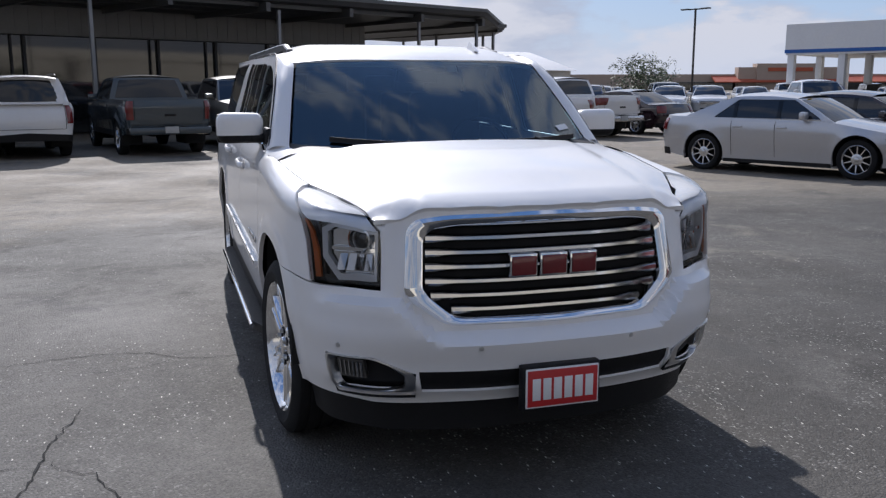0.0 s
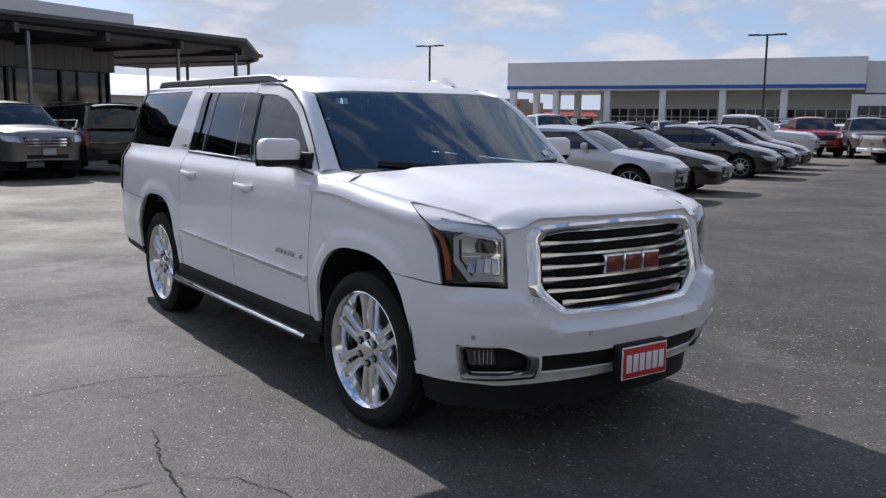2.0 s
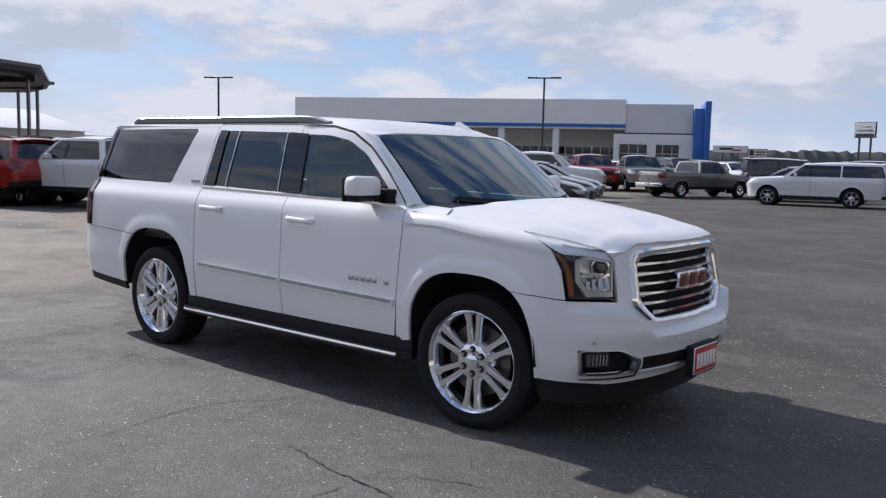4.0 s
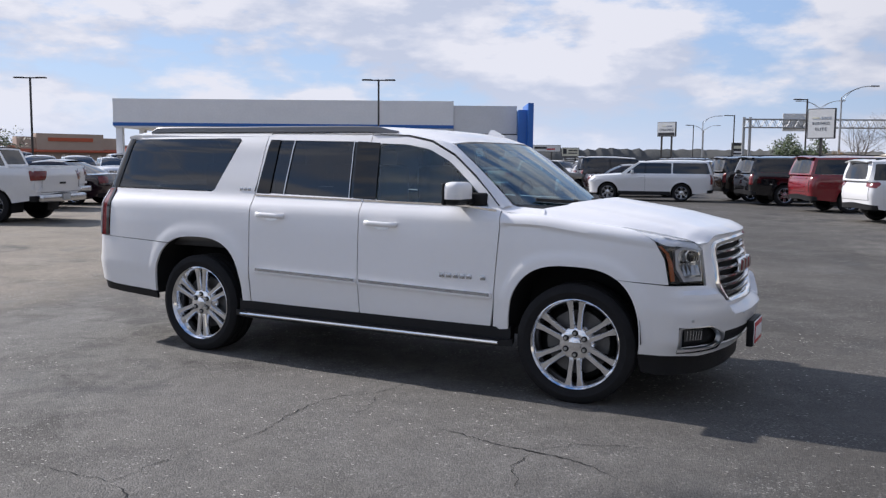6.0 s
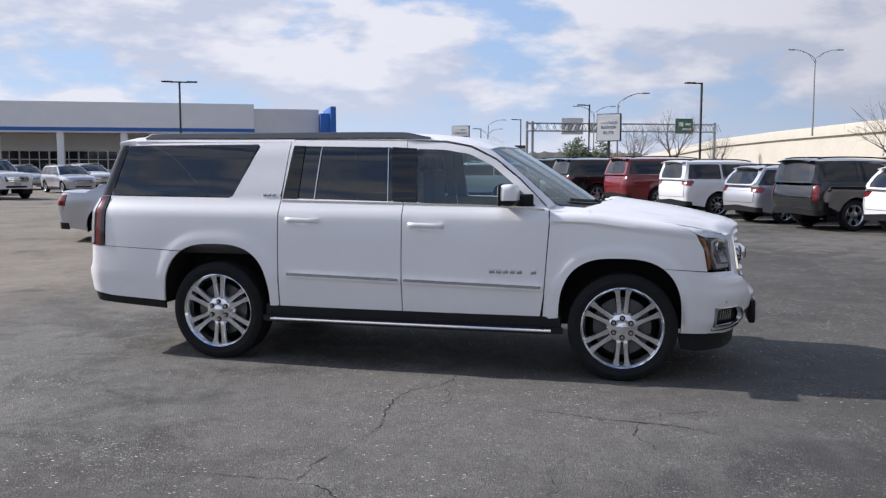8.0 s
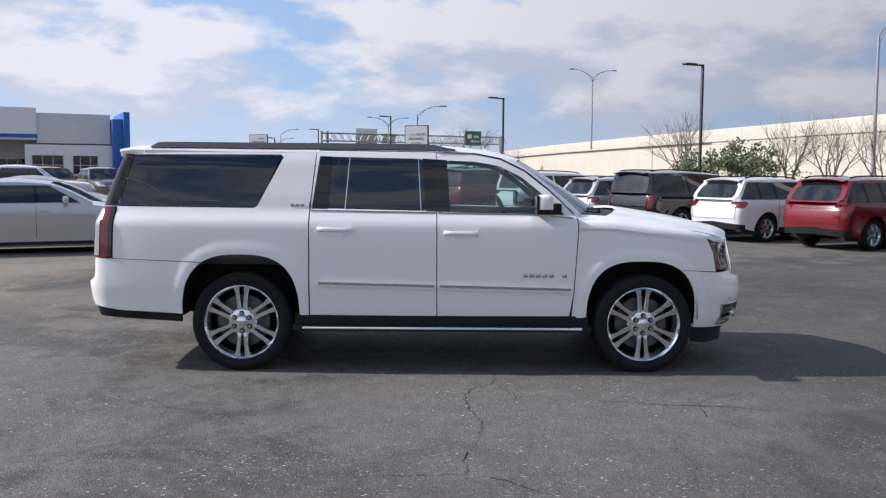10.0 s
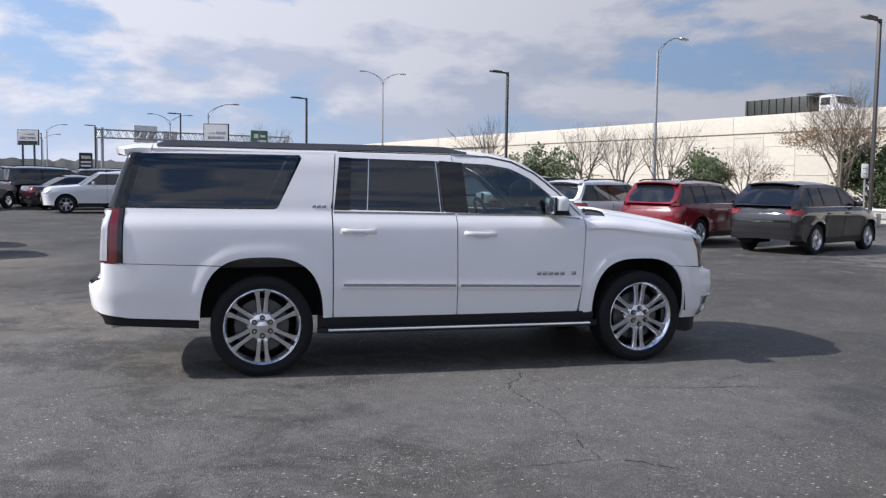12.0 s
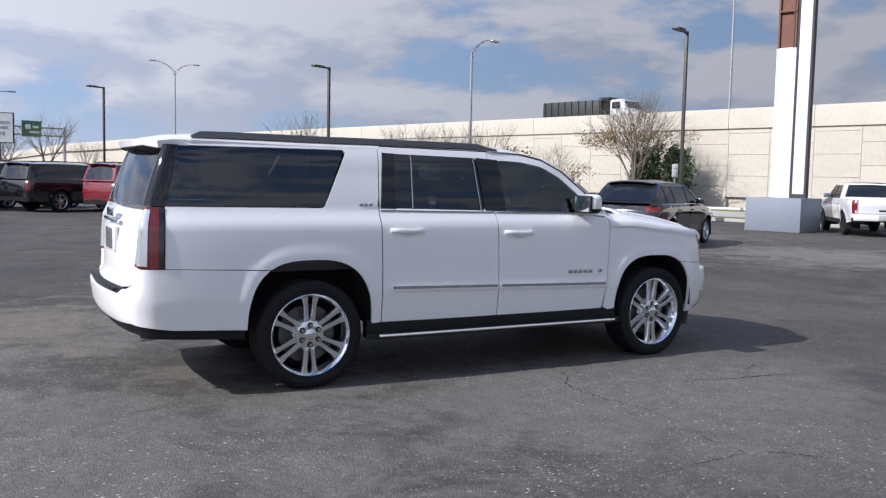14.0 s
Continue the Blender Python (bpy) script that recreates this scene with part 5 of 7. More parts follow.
for k in range(9):
    x0 = 8.5 + k * 2.47
    boxes("glazing", [(x0 + 1.2, 3.56, 1.45, 2.36, 0.06, 2.7)], STORE_GLASS, show)
    boxes("mullion", [(x0 + 0.02, 3.52, 1.45, 0.10, 0.10, 2.9), (x0 + 0.82, 3.52, 1.45, 0.07, 0.08, 2.9), (x0 + 1.64, 3.52, 1.45, 0.07, 0.08, 2.9), (x0 + 1.2, 3.52, 2.05, 2.4, 0.08, 0.08), (x0 + 1.2, 3.52, 2.84, 2.47, 0.12, 0.12)], FRAME_LIGHT, show)
# the entry block beside the blue tower
boxes("entry_block", [(LEN + 2.9, 5.2, 3.3, 5.8, 10.0, 6.6)], CLAD_GREY, show)
boxes("entry_portal", [(LEN + 2.5, -0.02, 3.5, 6.9, 0.5, 0.9), (LEN - 0.7, -0.02, 1.55, 0.5, 0.5, 3.1), (LEN + 2.35, -0.02, 1.55, 0.75, 0.5, 3.1), (LEN + 5.3, -0.02, 1.55, 1.2, 0.5, 3.1)], PANEL_WHITE, show)
boxes("entry_band", [(LEN + 2.9, 0.12, 4.02, 5.82, 0.14, 0.10)], FRAME, show)
for x in (LEN + 0.78, LEN + 3.72):
    boxes("glazing", [(x, 0.15, 1.52, 2.3, 0.08, 3.04)], STORE_GLASS, show)
    boxes("mullion", [(x - 0.4, 0.10, 1.5, 0.07, 0.10, 3.0), (x + 0.4, 0.10, 1.5, 0.07, 0.10, 3.0), (x, 0.10, 2.25, 2.3, 0.08, 0.07)], FRAME_LIGHT, show)
boxes("blue_tower", [(LEN + 6.5, 3.0, 3.1, 1.3, 8.0, 6.2), (LEN + 6.95, 2.0, 3.35, 0.5, 7.0, 6.9)], BLUE, show, "bright blue corner tower", 0.03)

# ---- dark glazed building with a canopy ----
shop = tagged(new("dark_building"), "dark glazed building under a deep metal canopy", "building")
shop.matrix_world = frame_at((7.3, 35.3, 0), OUT)
GREY_SEAM = mat("grey_seamed_metal", (0.24, 0.235, 0.225), 0.6, 0.1, var=0.08, scale=2)
boxes("wall", [(-10, 7.0, 3.83, 20, 13.9, 0.94), (-10, 8.0, 1.7, 19.6, 11.0, 3.4)], GREY_SEAM, shop)
bm = bmesh.new()
for k in range(45):
    box(bm, -0.3 - k * 0.44, 0.045, 3.83, 0.02, 0.02, 0.92)
part("wall_rib", bm, GREY_SEAM, shop)
for k in range(8):
    x0 = -0.1 - k * 2.4
    boxes("glazing", [(x0 - 1.2, 0.42, 1.72, 2.34, 0.06, 3.36)], STORE_GLASS, shop)
    boxes("mullion", [(x0, 0.36, 1.72, 0.10, 0.14, 3.4), (x0 - 1.2, 0.36, 3.38, 2.4, 0.14, 0.10)] + ([(x0 - 0.42, 0.37, 1.72, 0.07, 0.10, 3.4)] if k % 3 == 0 else []), FRAME, shop)
boxes("corner_panel", [(-0.35, 0.9, 1.72, 0.5, 1.0, 3.4)], PANEL_WHITE, shop)
canopy = new("canopy")
canopy.parent = shop
rim_ = [(-22, -4.7, 4.68), (2.48, -5.0, 4.76), (7.0, -2.0, 4.45), (9.0, 0.6, 4.42), (9.4, 8.0, 4.40), (-22, 8.0, 4.62)]
bm = bmesh.new()
top_ = [bm.verts.new(p) for p in rim_]
low_ = [bm.verts.new((x, y + (0.12 if y < 0 else 0), z - 0.22)) for x, y, z in rim_]
bm.faces.new(top_)
bm.faces.new(low_[::-1])
for k in range(6):
    bm.faces.new((top_[k], low_[k], low_[(k + 1) % 6], top_[(k + 1) % 6]))
bmesh.ops.recalc_face_normals(bm, faces=bm.faces[:])
part("canopy_roof", bm, ROOF_DARK, canopy)
bm = bmesh.new()
sweep(bm, rim_[:4], [(-0.09, -0.06), (0.05, -0.06), (0.05, 0.07), (-0.09, 0.07)])
part("gutter", bm, SHADE_METAL, canopy)
for k in range(8):
    x = 6.2 - k * 3.6
    y0_ = -4.8 if x < 2.5 else -4.8 + (x - 2.5) * 0.66
    bm = bmesh.new()
    box(bm, x, (y0_ + 7.8) / 2, 4.30, 0.16, 7.8 - y0_, 0.30)
    part("canopy_beam", bm, SHADE_METAL, canopy)
for k, y in enumerate((-4.3, -2.9, -1.4, 0.2, 1.8, 3.4, 5.0, 6.6)):
    x1 = 2.6 if y < -4 else min(9.0, 7.0 + (y + 2.0))
    bm = bmesh.new()
    box(bm, (x1 - 22) / 2, y, 4.40, x1 + 22, 0.09, 0.14)
    part("purlin", bm, SHADE_METAL, canopy)
for x, y in ((-0.95, -4.5), (-7.6, -4.5), (-14.2, -4.4), (-20.5, -4.4), (2.4, -4.5), (6.3, -1.9), (5.9, 1.6), (8.7, 1.0), (8.9, 7.4)):
    boxes("post", [(x, y, 2.12, 0.11, 0.11, 4.24)], GALV_POST, canopy, bevel=0.01)
boxes("roof_block", [(-6.4, 4.6, 5.3, 15.0, 9.2, 1.2)], PANEL_WHITE, shop, "pale metal roof block")
shed = tagged(new("long_shed"), "long grey shed with a low metal roof", "building")
shed.matrix_world = frame_at((16, 66, 0), (0.93, 0.36, 0))
boxes("wall", [(0, 6, 1.6, 42, 12, 3.2)], STUCCO, shed)
bm = bmesh.new()
vs = [bm.verts.new(p) for p in ((-21.4, -0.6, 3.1), (21.4, -0.6, 3.1), (21.4, 6, 5.0), (-21.4, 6, 5.0), (-21.4, 12.6, 3.1), (21.4, 12.6, 3.1))]
for f in ((0, 1, 2, 3), (3, 2, 5, 4), (0, 3, 4), (1, 5, 2)):
    bm.faces.new([vs[k] for k in f])
part("roof", bm, CLAD_GREY, shed)


# ---- parked vehicles ----
def paint(name, color, metal=0.0, rough=0.3):
    return mat(name, color, rough, metal, var=0.03, scale=2, coat=1.0)


P_SILVER = paint("silver_paint", (0.50, 0.51, 0.54), 0.5, 0.30)
P_WHITE = paint("white_paint", (0.74, 0.74, 0.74))
P_BLACK = paint("black_paint", (0.008, 0.008, 0.010), 0.0, 0.08)
P_PLUM = paint("dark_plum_paint", (0.020, 0.010, 0.015), 0.0, 0.10)
P_NAVY = paint("dark_navy_paint", (0.008, 0.011, 0.022), 0.0, 0.10)
P_RED = paint("red_paint", (0.17, 0.006, 0.012), 0.0, 0.2)
P_RED2 = paint("bright_red_paint", (0.36, 0.018, 0.014), 0.0)
P_SLATE = paint("slate_green_paint", (0.042, 0.060, 0.074), 0.15, 0.22)
P_GREY = paint("charcoal_paint", (0.015, 0.014, 0.016), 0.0, 0.10)
P_PEWTER = paint("pewter_paint", (0.20, 0.195, 0.18), 0.5, 0.38)
P_BROWN = paint("brown_paint", (0.018, 0.013, 0.011), 0.0, 0.10)
P_BLUE = paint("blue_paint", (0.02, 0.035, 0.11), 0.3)
FAR_GLASS = mat("car_window_glass", (0.010, 0.011, 0.013), 0.03, var=0.1, scale=1, spec=0.8)
PLATE_GREY = mat("plate_grey", (0.42, 0.42, 0.41), 0.5, var=0.1, scale=20)
ALLOY = mat("alloy", (0.55, 0.56, 0.58), 0.22, 1.0, var=0.06, scale=10)

SUVS = dict(L=5.18, W=2.04, H=1.89, wb=2.95, fo=1.0, zb=0.36, R=0.40, rim=0.27, hood=(1.06, 1.20), belt=1.24, gh=[(0.62, 1.22), (1.38, 1.76), (3.98, 1.80), (4.13, 1.24)], roof=1.87, tum=0.30, pillars=(1.62, 2.62), solid=(2.80,), kind="suv", rails=True)
SUVL = dict(SUVS, L=5.70, wb=3.30, gh=[(0.62, 1.22), (1.38, 1.76), (4.42, 1.80), (4.62, 1.24)], pillars=(1.66,), solid=(2.86,))
CROSS = dict(L=4.85, W=1.93, H=1.70, wb=2.85, fo=0.95, zb=0.30, R=0.365, rim=0.25, hood=(0.88, 1.08), belt=1.10, gh=[(0.36, 1.07), (1.28, 1.60), (3.45, 1.62), (3.86, 1.12)], roof=1.70, tum=0.34, pillars=(1.50, 2.42, 3.02), kind="suv", rails=True)
EDGE = dict(CROSS, L=4.79, rails=False, gh=[(0.30, 1.06), (1.28, 1.62), (3.20, 1.66), (3.78, 1.16)], belt=1.12, roof=1.73, pillars=(1.45, 2.42, 2.98))
SEDAN = dict(L=4.92, W=1.86, H=1.46, wb=2.82, fo=0.98, zb=0.22, R=0.335, rim=0.235, hood=(0.70, 0.95), belt=0.96, trunk=1.02, gh=[(0.30, 0.95), (1.16, 1.39), (2.30, 1.42), (3.18, 1.03)], roof=1.46, tum=0.42, pillars=(1.42, 2.32), quarter=0.28, kind="sedan", rails=False)
BIGSEDAN = dict(SEDAN, L=5.04, W=1.90, wb=3.05, fo=0.90, R=0.365, rim=0.26, hood=(0.78, 1.0), belt=1.03, trunk=1.08, zb=0.24, gh=[(0.42, 0.99), (1.24, 1.43), (2.52, 1.455), (3.48, 1.08)], roof=1.50, pillars=(1.52, 2.42), quarter=0.52)
TRUCK = dict(L=5.85, W=2.06, H=1.90, wb=3.65, fo=0.98, zb=0.48, R=0.41, rim=0.27, hood=(1.12, 1.26), belt=1.28, gh=[(0.60, 1.26), (1.22, 1.80), (2.60, 1.83), (2.78, 1.28)], roof=1.92, tum=0.26, pillars=(1.52,), kind="truck", rails=False, bed=1.32)
OLDTRUCK = dict(TRUCK, L=5.8, W=1.99, zb=0.46, hood=(1.02, 1.14), belt=1.16, gh=[(0.62, 1.14), (1.24, 1.70), (2.40, 1.72), (2.56, 1.16)], roof=1.80, bed=1.22, R=0.38, rim=0.22)
MIDTRUCK = dict(TRUCK, L=5.4, W=1.89, wb=3.24, fo=0.92, zb=0.42, hood=(1.02, 1.16), belt=1.18, gh=[(0.50, 1.16), (1.12, 1.66), (2.40, 1.68), (2.58, 1.18)], roof=1.77, bed=1.20, R=0.385, rim=0.22)


def vehicle(name, label, category, spec, coat_, m, wheels="five", bright=ALLOY, group="parked vehicles", shiny_grille=True, plate_white=True, tail="side", detail=True):
    """A parked car: a skin laid round its outline with arches cut in, bonnet, glasshouse, lamps and wheels. Its front looks to -y, the front axle at the origin."""
    S = spec
    car = tagged(new(name), label, category, group)
    car.matrix_world = m
    y0, y1, hw_ = -S["fo"], S["L"] - S["fo"], S["W"] / 2
    wb, zb, Rr = S["wb"], S["zb"], S["R"]
    P = Plan([(0, y0), (hw_ * 0.45, y0 + 0.025), (hw_ * 0.72, y0 + 0.11), (hw_ * 0.88, y0 + 0.27), (hw_ * 0.965, y0 + 0.55), (hw_, y0 + 1.0), (hw_, wb * 0.5), (hw_, wb), (hw_ * 0.985, y1 - 0.5), (hw_ * 0.94, y1 - 0.18),
              (hw_ * 0.82, y1 - 0.06), (hw_ * 0.5, y1 - 0.012), (0, y1)])
    A, B, C, D = S["gh"]
    belt = S["belt"]
    tops = [(y0, S["hood"][0]), (y0 + 0.25, S["hood"][0] + 0.04), (A[0], S["hood"][1]), (A[0] + 0.3, belt)]
    if S["kind"] == "sedan":
        tops += [(D[0] - 0.2, belt + 0.03), (D[0], S["trunk"] - 0.02), (y1 - 0.05, S["trunk"])]
    elif S["kind"] == "truck":
        tops += [(D[0], belt + 0.02), (D[0] + 0.02, S["bed"]), (y1, S["bed"])]
    else:
        tops += [(D[0], belt + 0.02), (y1, belt + 0.02)]
    top = table(tops)
    mid = zb + (belt - zb) * 0.55

    def skin(s, v, out=0.0):
        x, y, nx, ny = P.at(abs(s))
        t = top(y)
        off = -0.045 * smooth(mid, zb, v) - 0.05 * smooth(t - 0.20, t, v) ** 2
        off += 0.020 * smooth(t - 0.32, t - 0.22, v) - 0.012 * smooth(mid - 0.02, mid - 0.16, v)
        if y < y0 + 0.5:
            off -= 0.10 * smooth(mid, t, v) * smooth(y0 + 0.5, y0, y)
        if y > y1 - 0.4 and S["kind"] != "truck":
            off -= 0.09 * smooth(mid, t, v) * smooth(y1 - 0.4, y1, y)
        for cy in (0.0, wb):
            d = math.hypot(y - cy, v - Rr)
            off += 0.02 * smooth(Rr + 0.20, Rr + 0.08, d) if x > hw_ * 0.9 else 0
        return ((-1 if s >= 0 else 1) * (x + nx * (off + out)), y + ny * (off + out), v)

    def at_y(y, z):
        return P.side(y), z

    def lifted(d):
        return lambda s, v: skin(s, v, d)

    aR = Rr + 0.075
    low = math.degrees(math.asin(max(-0.9, (zb - Rr) / aR)))
    base = [(0.0, zb + 0.02), (P.front(hw_ * 0.6), zb)]
    base += [at_y(*p) for p in arch(0, Rr, aR, 180 - low, low, 14)] + [at_y(*p) for p in arch(wb, Rr, aR, 180 - low, low, 14)]
    base += [at_y(y1 - 0.3, zb + 0.06), (P.length, zb + 0.10)]
    line = [(s, top(P.at(s)[1])) for s in np.linspace(P.length, 0, 40)]
    if S["kind"] == "truck":
        sD = P.side(D[0])
        line = [(s, top(P.at(s)[1])) for s in np.linspace(P.length, sD + 0.02, 18)] + [(s, top(P.at(s)[1])) for s in np.linspace(sD - 0.01, 0, 26)]
    ref = (0, (y0 + y1) / 2, mid)
    for sides in panel("body_side", base + line, skin, coat_, car, step=0.09, thick=0.03, both=True, ref=ref):
        pass
    # dark sills and bumper feet
    for cut in (((aR + 0.01), wb - aR - 0.01),):
        panel("sill", [at_y(cut[0], zb - 0.05), at_y(cut[1], zb - 0.05), at_y(cut[1], zb + (0.02 if S["kind"] == "sedan" else 0.09)), at_y(cut[0], zb + (0.02 if S["kind"] == "sedan" else 0.09))], lifted(0.006), PLASTIC, car, step=0.2, thick=0.02, both=True, ref=ref)
    # bonnet and rear deck
    def deck(pname, sa, sb, n, crown, fade):
        bm = bmesh.new()
        rows = []
        for s in np.linspace(sa, sb, n):
            x, y, z = skin(s, top(P.at(s)[1]))
            k = smooth(0, 0.35, abs(y - fade))
            rows.append([bm.verts.new((x * u, y, z + k * crown * (1 - u * u) + k * 0.018 * (1 - u ** 8))) for u in np.linspace(1, -1, 13)])
        for p, q in zip(rows, rows[1:]):
            for j in range(12):
                bm.faces.new((p[j], p[j + 1], q[j + 1], q[j]))
        bmesh.ops.recalc_face_normals(bm, faces=bm.faces[:])
        return part(pname, bm, coat_, car)
    deck("hood", 0.003, P.side(A[0] + 0.25), 16, 0.06, y0)
    if S["kind"] == "sedan":
        deck("trunk_lid", P.side(D[0] - 0.3), P.length - 0.003, 12, 0.035, y1)
    elif S["kind"] == "suv":
        deck("tailgate_ledge", P.side(D[0] - 0.05), P.length - 0.003, 8, 0.0, y1)
    # glasshouse
    roofz = S["roof"]

    def side_at(y, z, out=0.0):
        x = P.at(P.side(y))[0] - 0.05
        t = max(0, z - belt)
        return (-(x - S["tum"] * t - 0.12 * t * t + out), y, z)
    nose = [A, (A[0] + (B[0] - A[0]) * 0.55, A[1] + (B[1] - A[1]) * 0.60), B]
    rear = [C, (C[0] + (D[0] - C[0]) * 0.40, C[1] + (D[1] - C[1]) * 0.36), D]
    brow = [(B[0] + (C[0] - B[0]) * f, np.interp(f, [0, 1], [B[1], C[1]]) + 0.035 * math.sin(math.pi * f)) for f in (0.15, 0.35, 0.6, 0.85)]
    frame_line = nose + brow + rear + [(D[0], belt - 0.03), (A[0] + 0.1, belt - 0.06)]
    zlo, zhi = belt + 0.025, min(B[1], C[1]) - 0.02
    front_y = table([(z, y) for y, z in sorted(nose, key=lambda q: q[1])])
    rear_y = table([(z, y) for y, z in sorted(rear, key=lambda q: q[1])])
    cuts = [-9.0] + list(S.get("solid", ())) + [99.0]
    wins = []
    for a, b in zip(cuts, cuts[1:]):
        f0, f1 = front_y(zlo) + 0.15, front_y(zhi) + 0.08
        r0, r1 = rear_y(zlo) - 0.09 - S.get("quarter", 0.0), rear_y(zhi) - 0.08 - 0.3 * S.get("quarter", 0.0)
        poly = [(max(a + 0.03, f0), zlo), (min(b - 0.03, r0), zlo), (min(b - 0.03, r1), zhi), (max(a + 0.03, f1), zhi)]
        if poly[1][0] - poly[0][0] > 0.12 and poly[2][0] - poly[3][0] > 0.08:
            wins.append(rounded(poly, 0.05, 3))
    panel("pillar_frame", frame_line, side_at, coat_, car, holes=wins, step=0.10, thick=0.03, both=True, ref=ref)
    for yp in S["pillars"]:
        if yp not in S.get("solid", ()):
            lean = 0.03
            panel("pillar", [(yp - 0.035, zlo), (yp + 0.035, zlo), (yp + 0.035 + lean, zhi), (yp - 0.035 + lean, zhi)], lambda y, z: side_at(y, z, -0.002), PILLAR_BLACK, car, step=0.15, thick=0.006, both=True, ref=ref)
    for w in wins:
        panel("window", w, lambda y, z: side_at(y, z, -0.012), FAR_GLASS, car, step=0.12, thick=0.004, both=True, ref=ref)

    def sheet(pname, line_, bow0, bow1, material, n=8, inset=0.0, proud_=0.0):
        bm = bmesh.new()
        rows = []
        for i, (y, z) in enumerate(line_):
            f = i / (len(line_) - 1)
            x = -side_at(y, z)[0] - inset
            bow = bow0 + (bow1 - bow0) * f
            rows.append([bm.verts.new((x * u, y + proud_ + bow * (1 - u * u), z + abs(proud_) * 0.5 + 0.02 * f * (1 - u * u))) for u in np.linspace(-1, 1, n + 1)])
        for p, q in zip(rows, rows[1:]):
            for j in range(n):
                bm.faces.new((p[j], p[j + 1], q[j + 1], q[j]))
        bmesh.ops.recalc_face_normals(bm, faces=bm.faces[:])
        return part(pname, bm, material, car)
    dense_nose = [(np.interp(f, [0, 0.55, 1], [p[0] for p in nose]), np.interp(f, [0, 0.55, 1], [p[1] for p in nose])) for f in np.linspace(0, 1, 7)]
    dense_rear = [(np.interp(f, [0, 0.4, 1], [p[0] for p in rear]), np.interp(f, [0, 0.4, 1], [p[1] for p in rear])) for f in np.linspace(1, 0, 7)]
    sheet("windshield_frame", dense_nose, -0.16, -0.07, coat_, inset=0.0)
    sheet("windshield", dense_nose[:-1] + [(dense_nose[-1][0] - 0.05, dense_nose[-1][1] - 0.03)], -0.16, -0.07, FAR_GLASS, inset=0.045, proud_=-0.012)
    rb = 0.05 if S["kind"] != "truck" else 0.01
    sheet("rear_frame", dense_rear, rb, rb, coat_, inset=0.005)
    pane = [(np.interp(f, [0, 0.4, 1], [p[0] for p in rear]), np.interp(f, [0, 0.4, 1], [p[1] for p in rear])) for f in np.linspace(0.88 if S["kind"] != "suv" else 0.92, 0.10, 7)]
    sheet("rear_window", pane, rb, rb, FAR_GLASS, inset=0.13 if S["kind"] != "sedan" else 0.09, proud_=0.012)
    if S["kind"] == "suv":
        xs = -side_at(*C)[0] - 0.06
        bm = bmesh.new()
        rows = []
        for u in np.linspace(-1, 1, 11):
            y, z = C[0] + rb * (1 - u * u), C[1] + 0.055 * (1 - abs(u) ** 2.6) + 0.012
            rows.append([bm.verts.new((xs * u, y + dy, z + dz)) for dy, dz in ((-0.12, 0.012), (0.06, 0.004), (0.16, -0.022), (0.15, -0.045), (0.0, -0.035))])
        for p, q in zip(rows, rows[1:]):
            for j in range(4):
                bm.faces.new((p[j], p[j + 1], q[j + 1], q[j]))
        bmesh.ops.recalc_face_normals(bm, faces=bm.faces[:])
        part("roof_spoiler", bm, coat_, car)
    bm = bmesh.new()
    rows = []
    for y, z in [B] + brow + [C]:
        x = -side_at(y, z)[0]
        f = (y - B[0]) / (C[0] - B[0])
        bow = -0.07 * (1 - f) + rb * f
        crown = 0.06 + 0.02 * math.sin(math.pi * f)
        rows.append([bm.verts.new((x * u, y + bow * (1 - u * u) * (1 if f in (0, 1) else abs(1 - 2 * f)), z + crown * (1 - abs(u) ** 2.6))) for u in np.linspace(-1, 1, 13)])
    for p, q in zip(rows, rows[1:]):
        for j in range(12):
            bm.faces.new((p[j], p[j + 1], q[j + 1], q[j]))
    bmesh.ops.recalc_face_normals(bm, faces=bm.faces[:])
    part("roof", bm, coat_, car)
    if S["kind"] == "truck":
        bz, inn = S["bed"], hw_ - 0.13
        bm = bmesh.new()
        box(bm, 0, (D[0] + y1) / 2, 0.80, inn * 2, y1 - D[0] - 0.1, 0.08)
        for s in (-1, 1):
            box(bm, s * (hw_ - 0.09), (D[0] + y1) / 2, (0.8 + bz) / 2, 0.07, y1 - D[0] - 0.30, bz - 0.80)
        box(bm, 0, y1 - 0.13, (0.8 + bz) / 2, inn * 2, 0.06, bz - 0.82)
        box(bm, 0, D[0] + 0.02, (0.8 + belt) / 2, inn * 2, 0.06, belt - 0.75)
        part("bed", bm, coat_, car)
        bm = bmesh.new()
        box(bm, 0, y1 + 0.01, 0.60, S["W"] * 0.92, 0.16, 0.18, 0.04)
        part("rear_bumper", bm, bright if shiny_grille else coat_, car)
        for bx in (-0.24, -0.08, 0.08, 0.24):
            bm = bmesh.new()
            box(bm, bx, y1 + 0.006, bz - 0.20, 0.12, 0.016, 0.055, 0.004)
            part("badge_bar", bm, MOULD, car)
        bm = bmesh.new()
        box(bm, 0, y1 + 0.004, bz - 0.36, 0.26, 0.02, 0.05, 0.006)
        part("tailgate_handle", bm, PLASTIC, car)
